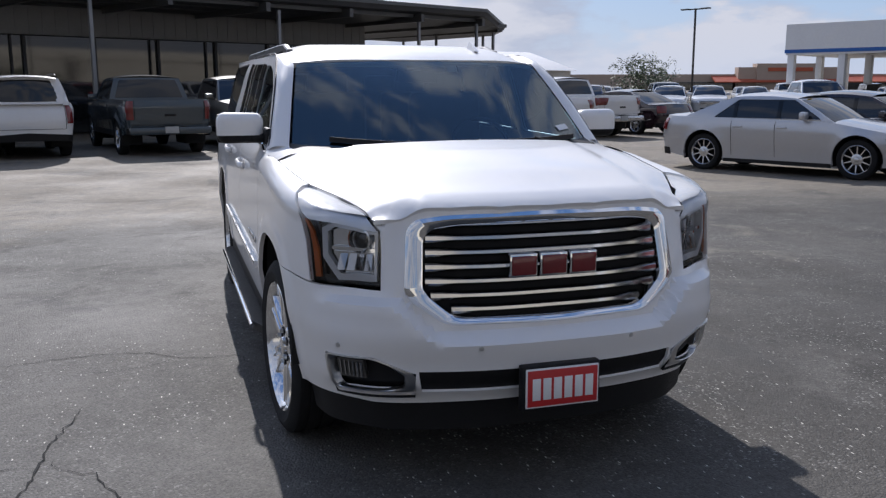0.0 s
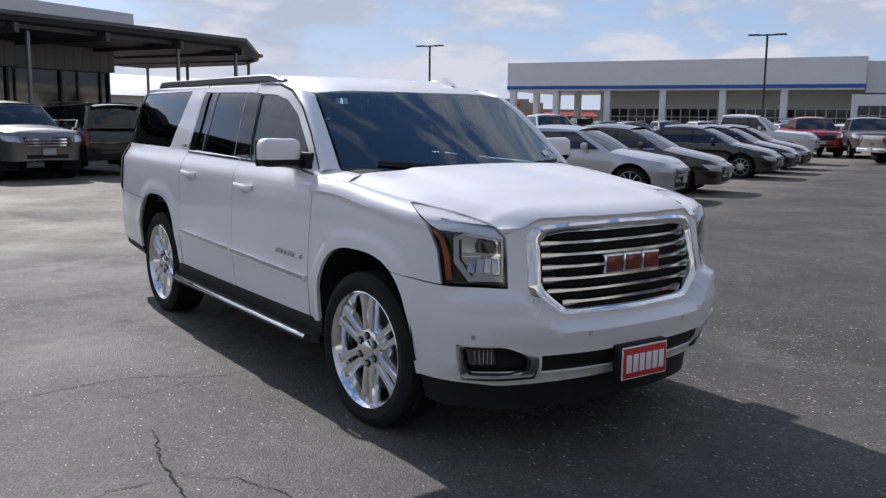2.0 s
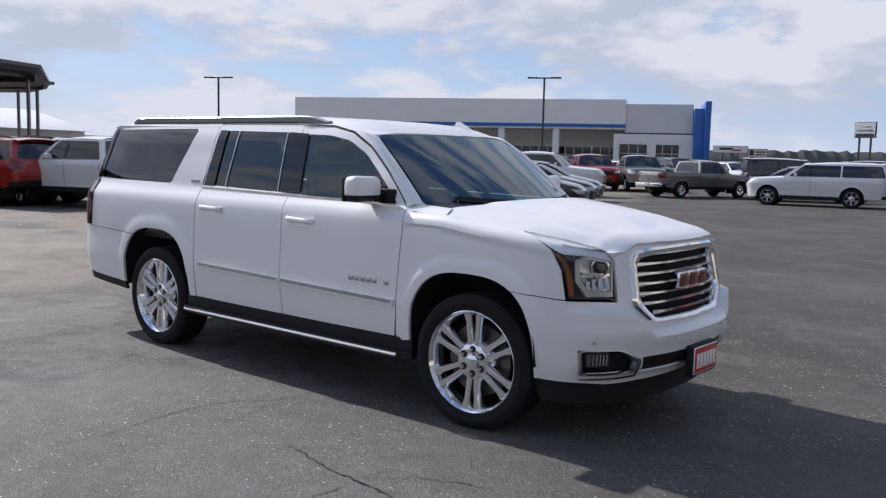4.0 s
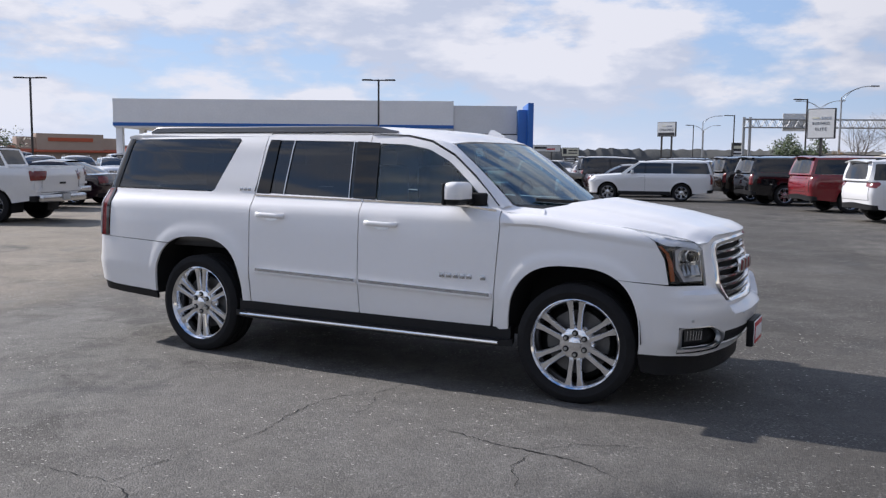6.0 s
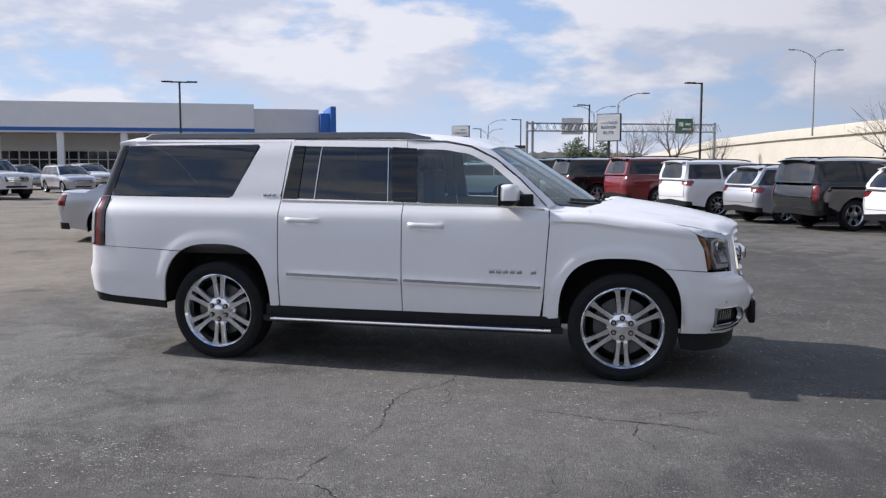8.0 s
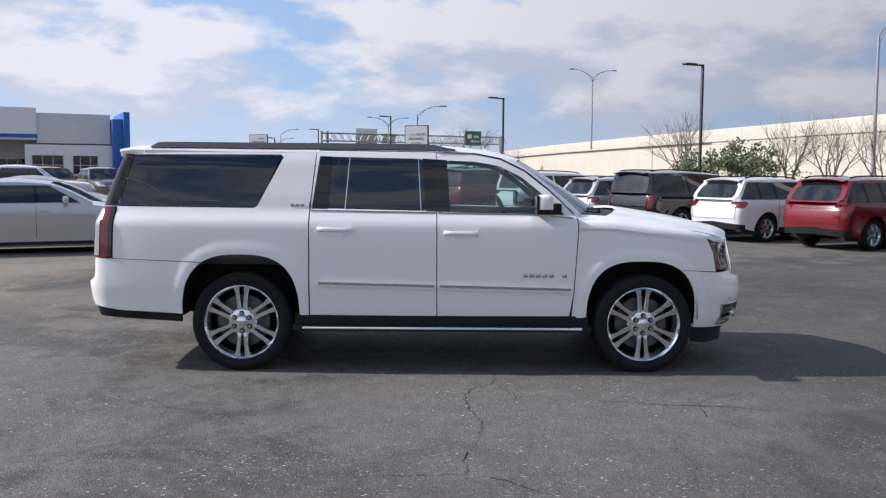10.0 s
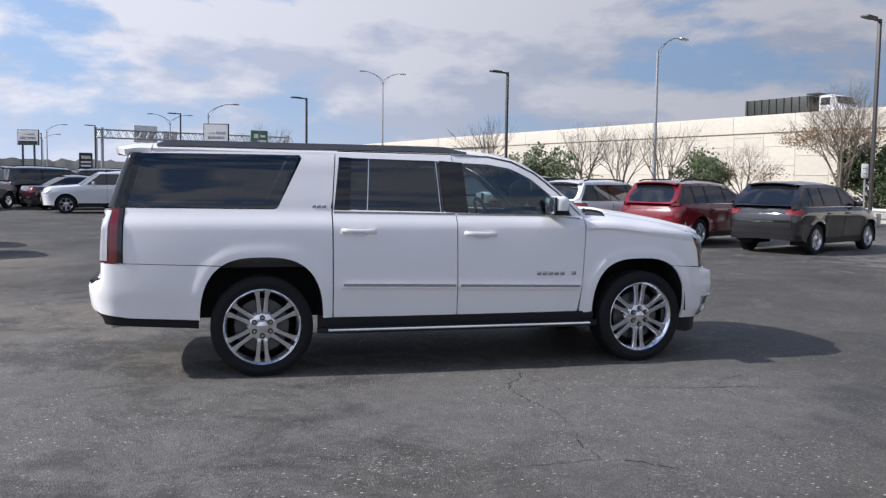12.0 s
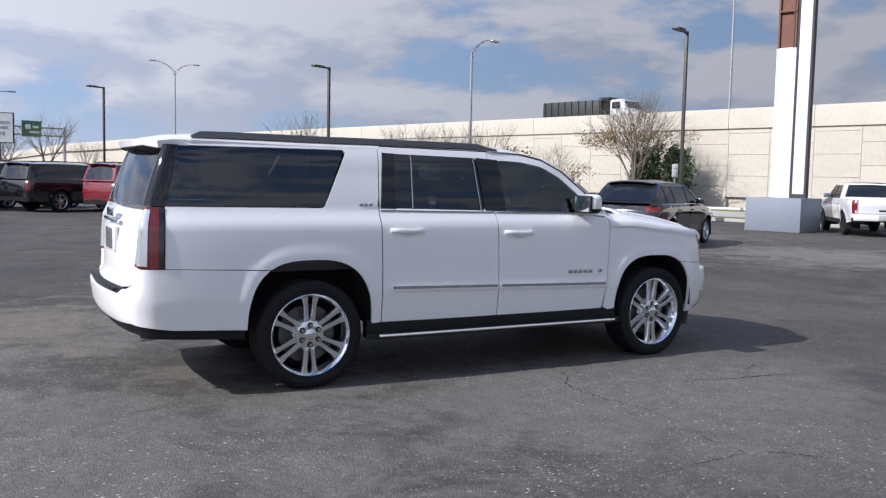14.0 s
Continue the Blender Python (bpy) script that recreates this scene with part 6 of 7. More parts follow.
    if S["rails"]:
        for s in (-1, 1):
            bm = bmesh.new()
            pts = []
            for f in np.linspace(0.08, 0.96, 12):
                y = B[0] + (C[0] - B[0]) * f
                z = B[1] + (C[1] - B[1]) * f + 0.035 * math.sin(math.pi * f)
                x = -side_at(y, z)[0] - 0.07
                pts.append((s * x, y, z + 0.06 + 0.03 * smooth(0.08, 0.2, f) * smooth(0.96, 0.86, f)))
            sweep(bm, pts, disc_section(0.02, 6))
            part("roof_rail", bm, PLASTIC, car)
    # belly
    bm = bmesh.new()
    box(bm, 0, (y0 + y1) / 2, zb + 0.18, hw_ * 1.15, S["L"] - 0.5, 0.26)
    box(bm, 0, wb / 2, zb + 0.2, hw_ * 1.78, wb - 2 * aR - 0.06, 0.3)
    part("chassis", bm, WELL, car)
    for cy in (0, wb):
        for s in (1, -1):
            bm = bmesh.new()
            rows = [[bm.verts.new((xx * s, cy + a, Rr + b)) for xx in (hw_ - 0.03, hw_ * 0.5)] for a, b in arch(0, 0, aR + 0.01, -20, 200, 12)]
            for p, q in zip(rows, rows[1:]):
                bm.faces.new((p[0], p[1], q[1], q[0]))
            bm.faces.new([r[1] for r in rows])
            part("wheel_well", bm, WELL, car)
    # lamps, grille, plates, mirrors, handles
    hz = S["hood"][0]
    panel("head_lamp", [(P.front(hw_ * 0.60), hz - 0.20), at_y(y0 + 0.26, hz - 0.17), at_y(y0 + 0.44, hz - 0.03), (P.front(hw_ * 0.68), hz - 0.06)], lifted(0.010), CLEAR_LENS, car, step=0.06, thick=0.012, both=True, ref=ref)
    gz0 = mid - 0.10 if S["kind"] != "sedan" else zb + 0.16
    gw = 0.52 * hw_
    panel("grille", [(P.front(gw), gz0), (P.front(gw * 1.08), hz - 0.07), (-P.front(gw * 1.08), hz - 0.07), (-P.front(gw), gz0)], lifted(0.008), GLOSS_BLACK, car, step=0.10, thick=0.01, ref=ref)
    if shiny_grille:
        for k in range(3):
            z = gz0 + (hz - 0.10 - gz0) * (0.15 + 0.35 * k)
            bm = bmesh.new()
            sweep(bm, [skin(s, z, 0.02) for s in np.linspace(-P.front(gw * 1.02), P.front(gw * 1.02), 11)], [(-0.012, -0.018), (0.012, -0.018), (0.012, 0.018), (-0.012, 0.018)])
            part("grille_bar", bm, bright, car)
    panel("bumper_opening", [(P.front(gw * 0.95), zb + 0.06), (P.front(gw * 0.95), zb + 0.15), (-P.front(gw * 0.95), zb + 0.15), (-P.front(gw * 0.95), zb + 0.06)], lifted(0.006), PLASTIC, car, step=0.12, thick=0.01, ref=ref)
    if plate_white:
        bm = bmesh.new()
        box(bm, 0, y0 - 0.012, zb + 0.22, 0.31, 0.02, 0.155, 0.004)
        part("number_plate", bm, PLATE_GREY, car)
    rz = top(y1 - 0.05)
    if tail == "tall":
        tl = [at_y(y1 - 0.16, rz - 0.46), at_y(y1 - 0.16, rz - 0.03), (P.rear(hw_ * 0.80), rz - 0.03), (P.rear(hw_ * 0.80), rz - 0.46)]
    elif tail == "wide":
        tl = [at_y(y1 - 0.32, rz - 0.10), at_y(y1 - 0.28, rz - 0.04), (P.rear(hw_ * 0.60), rz - 0.06), (P.rear(hw_ * 0.66), rz - 0.18), at_y(y1 - 0.2, rz - 0.22)]
    else:
        tl = [at_y(y1 - 0.22, rz - 0.30), at_y(y1 - 0.26, rz - 0.06), (P.rear(hw_ * 0.62), rz - 0.06), (P.rear(hw_ * 0.70), rz - 0.28)]
    panel("tail_lamp", tl, lifted(0.012), RED_LENS, car, step=0.06, thick=0.014, both=True, ref=ref)
    pz = rz - 0.30 if S["kind"] != "truck" else 0.62
    bm = bmesh.new()
    box(bm, 0, y1 - (0.045 if S["kind"] != "truck" else -0.10), pz, 0.31, 0.03, 0.155, 0.004)
    part("number_plate", bm, PLATE_GREY, car)
    panel("rear_valance", [(P.length, zb + 0.07), at_y(y1 - 0.3, zb + 0.03), at_y(y1 - 0.28, zb + 0.17), (P.length, zb + 0.24)], lifted(0.008), PLASTIC, car, step=0.12, thick=0.01, both=True, ref=ref)
    for s in (1, -1):
        bm = bmesh.new()
        ym = front_y(belt + 0.05) + 0.40
        xm = -side_at(ym, belt + 0.1)[0] + 0.14
        box(bm, s * xm, ym, belt + 0.09, 0.22, 0.12, 0.15, 0.04)
        box(bm, s * (xm - 0.12), ym + 0.01, belt + 0.03, 0.12, 0.08, 0.05, 0.015)
        part("mirror", bm, coat_, car)
        doors = [p for p in S["pillars"][:2]] if S["kind"] != "truck" else [S["pillars"][0], D[0] - 0.08]
        for yd in doors:
            bm = bmesh.new()
            p = skin(P.side(yd - 0.12), belt - 0.14, 0.02)
            box(bm, p[0] * (1 if s > 0 else -1), yd - 0.12, belt - 0.14, 0.03, 0.20, 0.035, 0.010)
            part("handle", bm, coat_, car)
            bm = bmesh.new()
            ptsd = [skin(P.side(yd + 0.02), z, 0.0) for z in np.linspace(zb + 0.09, belt - 0.02, 10)]
            sweep(bm, [(q[0] * s, q[1], q[2]) for q in ptsd], [(-0.004, -0.004), (0.004, -0.004), (0.004, 0.004), (-0.004, 0.004)], up=(0, 1, 0))
            part("door_gap", bm, WELL, car)
        bm = bmesh.new()
        pts = [side_at(y, belt + 0.012, 0.012) for y in np.linspace(front_y(zlo) + 0.15, min(rear_y(zlo) - 0.1, y1 - 0.4), 10)]
        sweep(bm, [(q[0] * s, q[1], q[2]) for q in pts], [(-0.006, -0.010), (0.006, -0.010), (0.006, 0.010), (-0.006, 0.010)])
        part("sill_strip", bm, bright if shiny_grille else PLASTIC, car)
    if tail == "wide":
        panel("tail_strip", [(P.length, rz - 0.15), (P.rear(hw_ * 0.60), rz - 0.145), (P.rear(hw_ * 0.60), rz - 0.12), (P.length, rz - 0.11)], lifted(0.014), coat_, car, step=0.15, thick=0.01, both=True, ref=ref)
    if S["kind"] != "sedan":
        gz = (zb + 0.32, rz - 0.03) if S["kind"] == "suv" else (0.74, rz - 0.02)
        gs = P.rear(hw_ * 0.78)
        for s in (1, -1):
            bm = bmesh.new()
            q0 = [skin(gs, z, 0.004) for z in np.linspace(gz[1], gz[0], 6)] + [skin(t, gz[0], 0.004) for t in np.linspace(gs, P.length, 7)[1:]]
            sweep(bm, [(q[0] * s, q[1], q[2]) for q in q0], disc_section(0.005, 4), up=(0.3, 1, 0.2))
            part("tailgate_gap", bm, WELL, car)
    for y in (0.0, wb):
        for s in (-1, 1):
            wheel(car, s * (hw_ - 0.135), y, Rr, S["rim"], 0.225, wheels, bright, s, 0)
    return car


def parked(theta, wb, rear_right=None, front_right=None, half=0.86, left=False, size=1.0):
    """The pose of a vehicle from where one wheel of its right (or left) side meets the ground."""
    t = radians(theta)
    ahead, across = Vector((math.sin(t), -math.cos(t), 0)), Vector((math.cos(t), math.sin(t), 0)) * (-1 if left else 1)
    p = Vector((*(rear_right or front_right), 0)) + across * half * size
    if rear_right:
        p += ahead * wb * size
    return pose(p.x, p.y, 0, 0, 0, theta) @ Matrix.Scale(size, 4)


def far_copy(ob, x, y, theta, label=""):
    c = copy_thing(ob, pose(x, y, 0, 0, 0, theta))
    if label:
        tagged(c, label)
    return c


# the row of saloons beside the showroom lane
silver_sedan = vehicle("sedan", "silver four-door sedan with bright alloy wheels, yellow tag in its windshield", "car", BIGSEDAN, P_SILVER, parked(26, 3.05, front_right=(9.92, 8.35), size=0.96), "ten")
plum_sedan = vehicle("sedan", "dark plum sedan parked beside the silver sedan", "car", SEDAN, P_PLUM, pose(13.1, 9.6, 0, 0, 0, 26), "five")
dark_sedan = vehicle("sedan", "black sedan with bright multi-spoke wheels", "car", SEDAN, P_BLACK, parked(26, 2.82, front_right=(18.3, 11.95)), "ten")
navy_sedan = vehicle("sedan", "dark navy sedan in a row of parked cars", "car", SEDAN, P_NAVY, pose(21.9, 13.6, 0, 0, 0, 26), "five")
far_copy(dark_sedan, 24.6, 14.9, 26, "black sedan in a row of parked cars")
white_truck = vehicle("pickup_truck", "white crew-cab pickup parked at the end of a row", "truck", TRUCK, P_WHITE, pose(28.5, 17.1, 0, 0, 0, 26), "six")
bm = bmesh.new()
bmesh.ops.create_circle(bm, cap_ends=True, segments=20, radius=0.12, matrix=Matrix.Translation((-0.42, 1.16, 1.375)) @ Matrix.Rotation(radians(-62), 4, "X") @ Matrix.Diagonal((1.4, 0.55, 1, 1)))
part("windshield_tag", bm, YELLOW, silver_sedan, "yellow oval price tag")
# the row before the dark building
slate_truck = vehicle("pickup_truck", "slate green pickup with red tail lamps, backed to the lane", "truck", TRUCK, P_SLATE, parked(193, 3.65, rear_right=(-0.72, 19.25)), "six", tail="tall", shiny_grille=False)
white_suv = vehicle("suv", "white suv with black rear glass, parked nose in", "suv", SUVS, P_WHITE, parked(193, 2.95, rear_right=(-3.75, 18.95)), "five", tail="tall")
grey_truck = vehicle("pickup_truck", "grey pickup with a wide chrome grille facing the lane", "truck", TRUCK, P_PEWTER, pose(1.05, 19.75, 0, 0, 0, 13), "six", CHROME)
black_suv = vehicle("suv", "black suv parked nose in beside the grey pickup", "suv", SUVS, P_BLACK, parked(193, 2.95, rear_right=(3.80, 21.4)), "five", tail="tall")
red_suv = vehicle("suv", "bright red lifted suv with black wheels", "suv", dict(CROSS, zb=0.5, R=0.42, H=1.85, belt=1.24, hood=(1.05, 1.2), gh=[(0.45, 1.2), (1.1, 1.74), (3.5, 1.76), (3.75, 1.24)], roof=1.86), P_RED2, parked(193, 2.85, rear_right=(5.2, 21.1), left=True), "five", PLASTIC)
for (x, y), words in (((12.8, 22.6), "white pickup backed to the lane beside a dark sedan"), ((8.9, 18.2), "white pickup with tall red tail lamps, nose to the building")):
    tagged(copy_thing(white_truck, parked(200, 3.65, rear_right=(x, y))), words)
tagged(copy_thing(plum_sedan, parked(200, 2.82, rear_right=(13.9, 22.9), left=True)), "dark sedan parked beside a white pickup")
far_copy(black_suv, 7.0, 25.6, 193)
far_copy(white_suv, -6.6, 22.4, 193)
# the row along the highway side, tails to the lane
edge = vehicle("crossover", "charcoal crossover with a silver tail strip, backed to the lane", "suv", EDGE, P_GREY, parked(27, 2.85, rear_right=(9.08, -9.42), size=0.94), "five", tail="wide")
red_cross = vehicle("crossover", "dark red crossover with chrome rear bumper strip", "suv", CROSS, P_RED, parked(29, 2.85, rear_right=(11.38, -7.85), size=0.95), "six", tail="wide")
white_cross = vehicle("crossover", "white crossover with red wraparound tail lamps", "suv", CROSS, P_WHITE, parked(29, 2.85, rear_right=(13.75, -6.35), size=0.94), "six", tail="wide")
big_black = vehicle("suv", "black suv with red tail lamps and roof rails", "suv", SUVS, P_BLACK, parked(29, 2.95, rear_right=(15.75, -4.75), size=0.94), "five", tail="tall")
silver_cross = vehicle("crossover", "silver crossover with sharp red tail lamps", "suv", CROSS, P_SILVER, parked(30, 2.85, rear_right=(18.1, -3.5), size=0.93), "five", tail="wide")
white_big = vehicle("suv", "white rounded luxury suv", "suv", SUVS, P_WHITE, parked(30, 2.95, rear_right=(20.55, -1.85), size=0.93), "nine", tail="wide")
red_long = vehicle("suv", "deep red long suv with a full-width tail strip", "suv", SUVL, P_RED, parked(30, 3.3, rear_right=(25.5, -0.1), size=1.0), "nine", tail="wide")
black_long = vehicle("suv", "black long suv with tall tail lamps", "suv", SUVL, P_BLACK, parked(30, 3.3, rear_right=(29.4, 2.4), size=1.0), "six", tail="tall")
brown_suv = vehicle("suv", "dark brown suv among parked suvs", "suv", SUVS, P_BROWN, parked(30, 2.95, rear_right=(32.4, 4.1), size=1.0), "five", tail="tall")
white_long = vehicle("suv", "white long suv seen from its side", "suv", SUVL, P_WHITE, parked(190, 3.3, rear_right=(30.2, 6.45), left=True, size=0.91), "six", tail="tall")
mid_truck = vehicle("pickup_truck", "white mid-size pickup with black wheels and tinted glass", "truck", MIDTRUCK, P_WHITE, parked(49, 3.24, rear_right=(12.2, -20.0), left=True), "six", PLASTIC, tail="tall", shiny_grille=False)
# across the lot by the showroom
old_truck = vehicle("pickup_truck", "pewter extended-cab pickup with chrome bumpers", "truck", OLDTRUCK, P_PEWTER, parked(66, 3.65, rear_right=(31.72, 14.04), size=0.94), "six", CHROME)
facing = vehicle("pickup_truck", "white pickup facing the lane with bright head lamps", "truck", TRUCK, P_WHITE, pose(27.2, 29.2, 0, 0, 0, -20), "six", CHROME)
red_truck = vehicle("pickup_truck", "red pickup facing the lane before the showroom", "truck", TRUCK, P_RED2, pose(35.9, 20.6, 0, 0, 0, -46), "six", PLASTIC)
far_copy(grey_truck, 36.8, 18.4, -52, "dark pickup with chrome grille before the showroom")
small_white = vehicle("crossover", "small white crossover parked in a far row", "suv", dict(CROSS, L=4.4, wb=2.6, R=0.34, gh=[(0.36, 1.05), (1.2, 1.56), (3.0, 1.58), (3.42, 1.1)], pillars=(1.4, 2.25)), P_WHITE, pose(24.6, 38.4, 0, 0, 0, -35), "five")
small_blue = vehicle("crossover", "dark blue crossover parked in a far row", "suv", CROSS, P_BLUE, pose(31.5, 34.0, 0, 0, 0, -33), "five")
rows_ = [(small_white, 27.6, 39.0), (small_blue, 21.0, 41.0), (white_cross, 17.5, 43.2), (silver_cross, 35.5, 31.5), (small_white, 39.4, 29.3), (silver_cross, 43.3, 26.5), (white_cross, 46.8, 24.2), (black_suv, 50.2, 21.9), (small_white, 53.5, 19.5)]
for ob, x, y in rows_:
    far_copy(ob, x, y, -33)
rows_ = [(white_cross, 34.0, 43.5), (small_blue, 37.2, 41.0), (silver_cross, 40.5, 38.6), (small_white, 43.7, 36.0), (white_truck, 47.2, 33.0), (black_suv, 51.0, 30.6), (white_cross, 54.5, 28.2), (silver_cross, 58.2, 26.0), (small_white, 62.0, 23.0), (facing, 30.0, 47.0), (small_white, 26.4, 50.0), (silver_cross, 22.5, 53.0)]
for ob, x, y in rows_:
    far_copy(ob, x, y, -33 if ob is not facing else -20)
for k, ob in enumerate((white_cross, silver_cross, small_white, small_blue, silver_cross, white_truck, small_white, black_suv, white_cross, silver_cross, small_blue, small_white)):
    far_copy(ob, 33.0 + k * 3.6, 68.0 - k * 1.3, -28)
for ob, x, y, a in ((black_suv, 38.5, 9.5, 27), (silver_cross, 42.0, 11.0, 27), (black_suv, 45.0, 12.5, 207), (plum_sedan, 35.2, 8.2, 27), (small_white, 48.0, 14.0, 27)):
    far_copy(ob, x, y, a)


# ---- highway wall ----
CONCRETE = mat("highway_concrete", (0.53, 0.485, 0.405), 0.85, var=0.09, scale=0.35, bump=0.15, bscale=8, island=0.05)
hw = tagged(new("highway_wall"), "long cream concrete panel wall carrying a raised highway", "wall", kind="structure")
WALL_A, WALL_B = Vector((14.0, -46.5, 0)), Vector((165.0, -10.0, 0))
run = (WALL_B - WALL_A).normalized()
hw.matrix_world = frame_at(WALL_A, run)
# the top falls away with the ramp in the distance
hw_top = table([(-60, 6.65), (0, 6.72), (40, 6.78), (90, 6.80), (125, 6.66), (156, 6.3), (260, 2.2)])
bm = bmesh.new()
xs = list(np.linspace(-60, 260, 81))
rows = [[bm.verts.new((x, y, z)) for y, z in ((-0.12, 0), (-0.12, hw_top(x) - 1.1), (-14, hw_top(x) - 1.1), (-14, 0))] for x in xs]
for a, b in zip(rows, rows[1:]):
    for k in range(3):
        bm.faces.new((a[k], b[k], b[k + 1], a[k + 1]))
part("embankment", bm, CONCRETE, hw)
bm = bmesh.new()
sec = ((0.25, -1.35), (0.25, -0.15), (0.20, 0), (-0.10, 0), (-0.25, -1.35))
for x0, x1 in zip(np.arange(-60, 255, 6.0), np.arange(-54, 261, 6.0)):
    a = [bm.verts.new((x0 + 0.015, y, hw_top(x0) + z)) for y, z in sec]
    b = [bm.verts.new((x1 - 0.015, y, hw_top(x1) + z)) for y, z in sec]
    for k in range(5):
        bm.faces.new((a[k], a[(k + 1) % 5], b[(k + 1) % 5], b[k]))
    bm.faces.new(a)
    bm.faces.new(b[::-1])
part("parapet", bm, CONCRETE, hw, "cream concrete parapet")
bm = bmesh.new()
bend = [(267.0, 14.6, 2.2), (282, 28, 2.15), (294, 46, 2.1), (303, 68, 2.0), (309, 96, 1.9)]
back = hw.matrix_world.inverted()
for dx in (0, 9):
    rows = [[bm.verts.new(back @ Vector((x + dx + e, y, z))) for e, z in ((0, 0), (0, top), (0.4, top), (0.4, 0))] for x, y, top in bend]
    for a, b in zip(rows, rows[1:]):
        for k in range(3):
            bm.faces.new((a[k], a[k + 1], b[k + 1], b[k]))
part("ramp_parapet", bm, CONCRETE, hw, "cream parapet of the curving ramp far off")
panel_mesh = {}
for col in range(-10, 26):
    for row in range(4):
        for half_ in (0,):
            x0 = col * 3.0
            z0 = row * 1.45 + (0.72 if col % 2 else 0.0)
            top = hw_top(x0 + 1.5) - 1.35
            h = min(1.45, top - z0)
            if h < 0.12:
                continue
            key = round(h, 2)
            if key not in panel_mesh:
                bm = bmesh.new()
                box(bm, 0, 0, key / 2, 2.984, 0.18, key - 0.016, 0.012, seg=1)
                ob = part("wall_panel", bm, CONCRETE, hw)
                panel_mesh[key] = ob.data
            else:
                ob = new("wall_panel", panel_mesh[key])
                ob.parent = hw
            ob.location = (x0 + 1.5, 0.03, z0)

# ---- lot lamps ----
POLE = mat("bronze_pole", (0.055, 0.052, 0.05), 0.5, 0.4, var=0.1, scale=4)
GALV = mat("galvanised_steel", (0.36, 0.37, 0.38), 0.45, 0.6, var=0.08, scale=4)


def lot_lamp(x, y, top, turn, heads, label):
    """A square dark pole with one or two flat lamp heads; turn: the way of its first arm, in degrees."""
    ob = tagged(new("street_lamp"), label, "lamp", "lot lamps")
    ob.matrix_world = pose(x, y, 0, 0, 0, turn)
    boxes("pole", [(0, 0, top / 2, 0.13, 0.13, top)], POLE, ob, bevel=0.02)
    boxes("pole_base", [(0, 0, 0.25, 0.6, 0.6, 0.5)], CONCRETE, ob, bevel=0.03)
    for s in (1, -1)[:heads]:
        boxes("arm", [(s * 0.35, 0, top - 0.06, 0.6, 0.07, 0.09)], POLE, ob)
        boxes("lamp_head", [(s * 0.85, 0, top - 0.04, 0.72, 0.34, 0.10)], POLE, ob, bevel=0.03)
    return ob


lot_lamp(48.6, 32.7, 7.4, 117, 2, "dark twin-headed lot lamp on a square pole")
lot_lamp(37.6, 56.2, 7.45, 117, 2, "dark twin-headed lot lamp on a square pole")
lot_lamp(56.0, -2.7, 7.2, 115, 1, "dark single-headed lot lamp on a square pole")
lot_lamp(38.0, -11.75, 7.4, 115, 1, "dark single-headed lot lamp on a square pole")
lot_lamp(20.3, -20.4, 7.75, 115, 1, "dark single-headed lot lamp on a square pole")
lot_lamp(79.7, 6.8, 7.4, 115, 1, "dark single-headed lot lamp on a square pole")
lot_lamp(105.7, 17.6, 7.4, 115, 1, "dark single-headed lot lamp on a square pole")
lot_lamp(132.6, 28.3, 7.4, 115, 1, "dark single-headed lot lamp on a square pole")

# ---- highway lamps, signs and gantry ----
def highway_lamp(x, y, z0, junction, arms, turn):
    ob = tagged(new("street_lamp"), "tall galvanised highway lamp with long curved arms", "lamp", "highway lamps")
    ob.matrix_world = pose(x, y, 0, 0, 0, turn)
    bm = bmesh.new()
    tube(bm, (0, 0, z0), (0, 0, junction), 0.13, 0.07, 10)
    part("pole", bm, GALV, ob)
    for s in (1, -1)[:arms]:
        bm = bmesh.new()
        pts = [(s * 2.5 * f, 0, junction + 1.05 * math.sin(f * math.pi / 2) ** 0.8) for f in np.linspace(0, 1, 12)]
        sweep(bm, pts, disc_section(0.04, 6), up=(0, 1, 0))
        pts2 = [(s * 1.5 * f, 0, junction - 0.55 + (1.35) * math.sin(f * math.pi / 2) ** 0.8) for f in np.linspace(0, 1, 8)]
        sweep(bm, pts2, disc_section(0.025, 6), up=(0, 1, 0))
        part("arm", bm, GALV, ob)
        boxes("lamp_head", [(s * 2.85, 0, junction + 1.05, 0.8, 0.28, 0.14)], GALV, ob, bevel=0.04)
    return ob


highway_lamp(40.3, -21.9, 0, 9.3, 1, -60)
highway_lamp(104.3, -17.2, 5.0, 13.9, 2, -75)
highway_lamp(84, 4.3, 0, 7.75, 1, -70)
highway_lamp(128, 10.0, 2.0, 9.3, 2, -75)
highway_lamp(150, 30.5, 0, 8.6, 1, -70)
highway_lamp(175, 35.5, 0, 8.0, 2, -70)
highway_lamp(45.8, -49.5, 5.0, 19.0, 1, -60)

SIGN_WHITE = mat("sign_white", (0.72, 0.72, 0.70), 0.5, var=0.05, scale=1)
SIGN_GREEN = mat("sign_green", (0.01, 0.13, 0.07), 0.45, var=0.06, scale=1)
SIGN_TAN = mat("sign_tan", (0.62, 0.60, 0.48), 0.55, var=0.06, scale=1)
BAR_DARK = mat("sign_dark_marks", (0.03, 0.03, 0.035), 0.6, var=0.1)


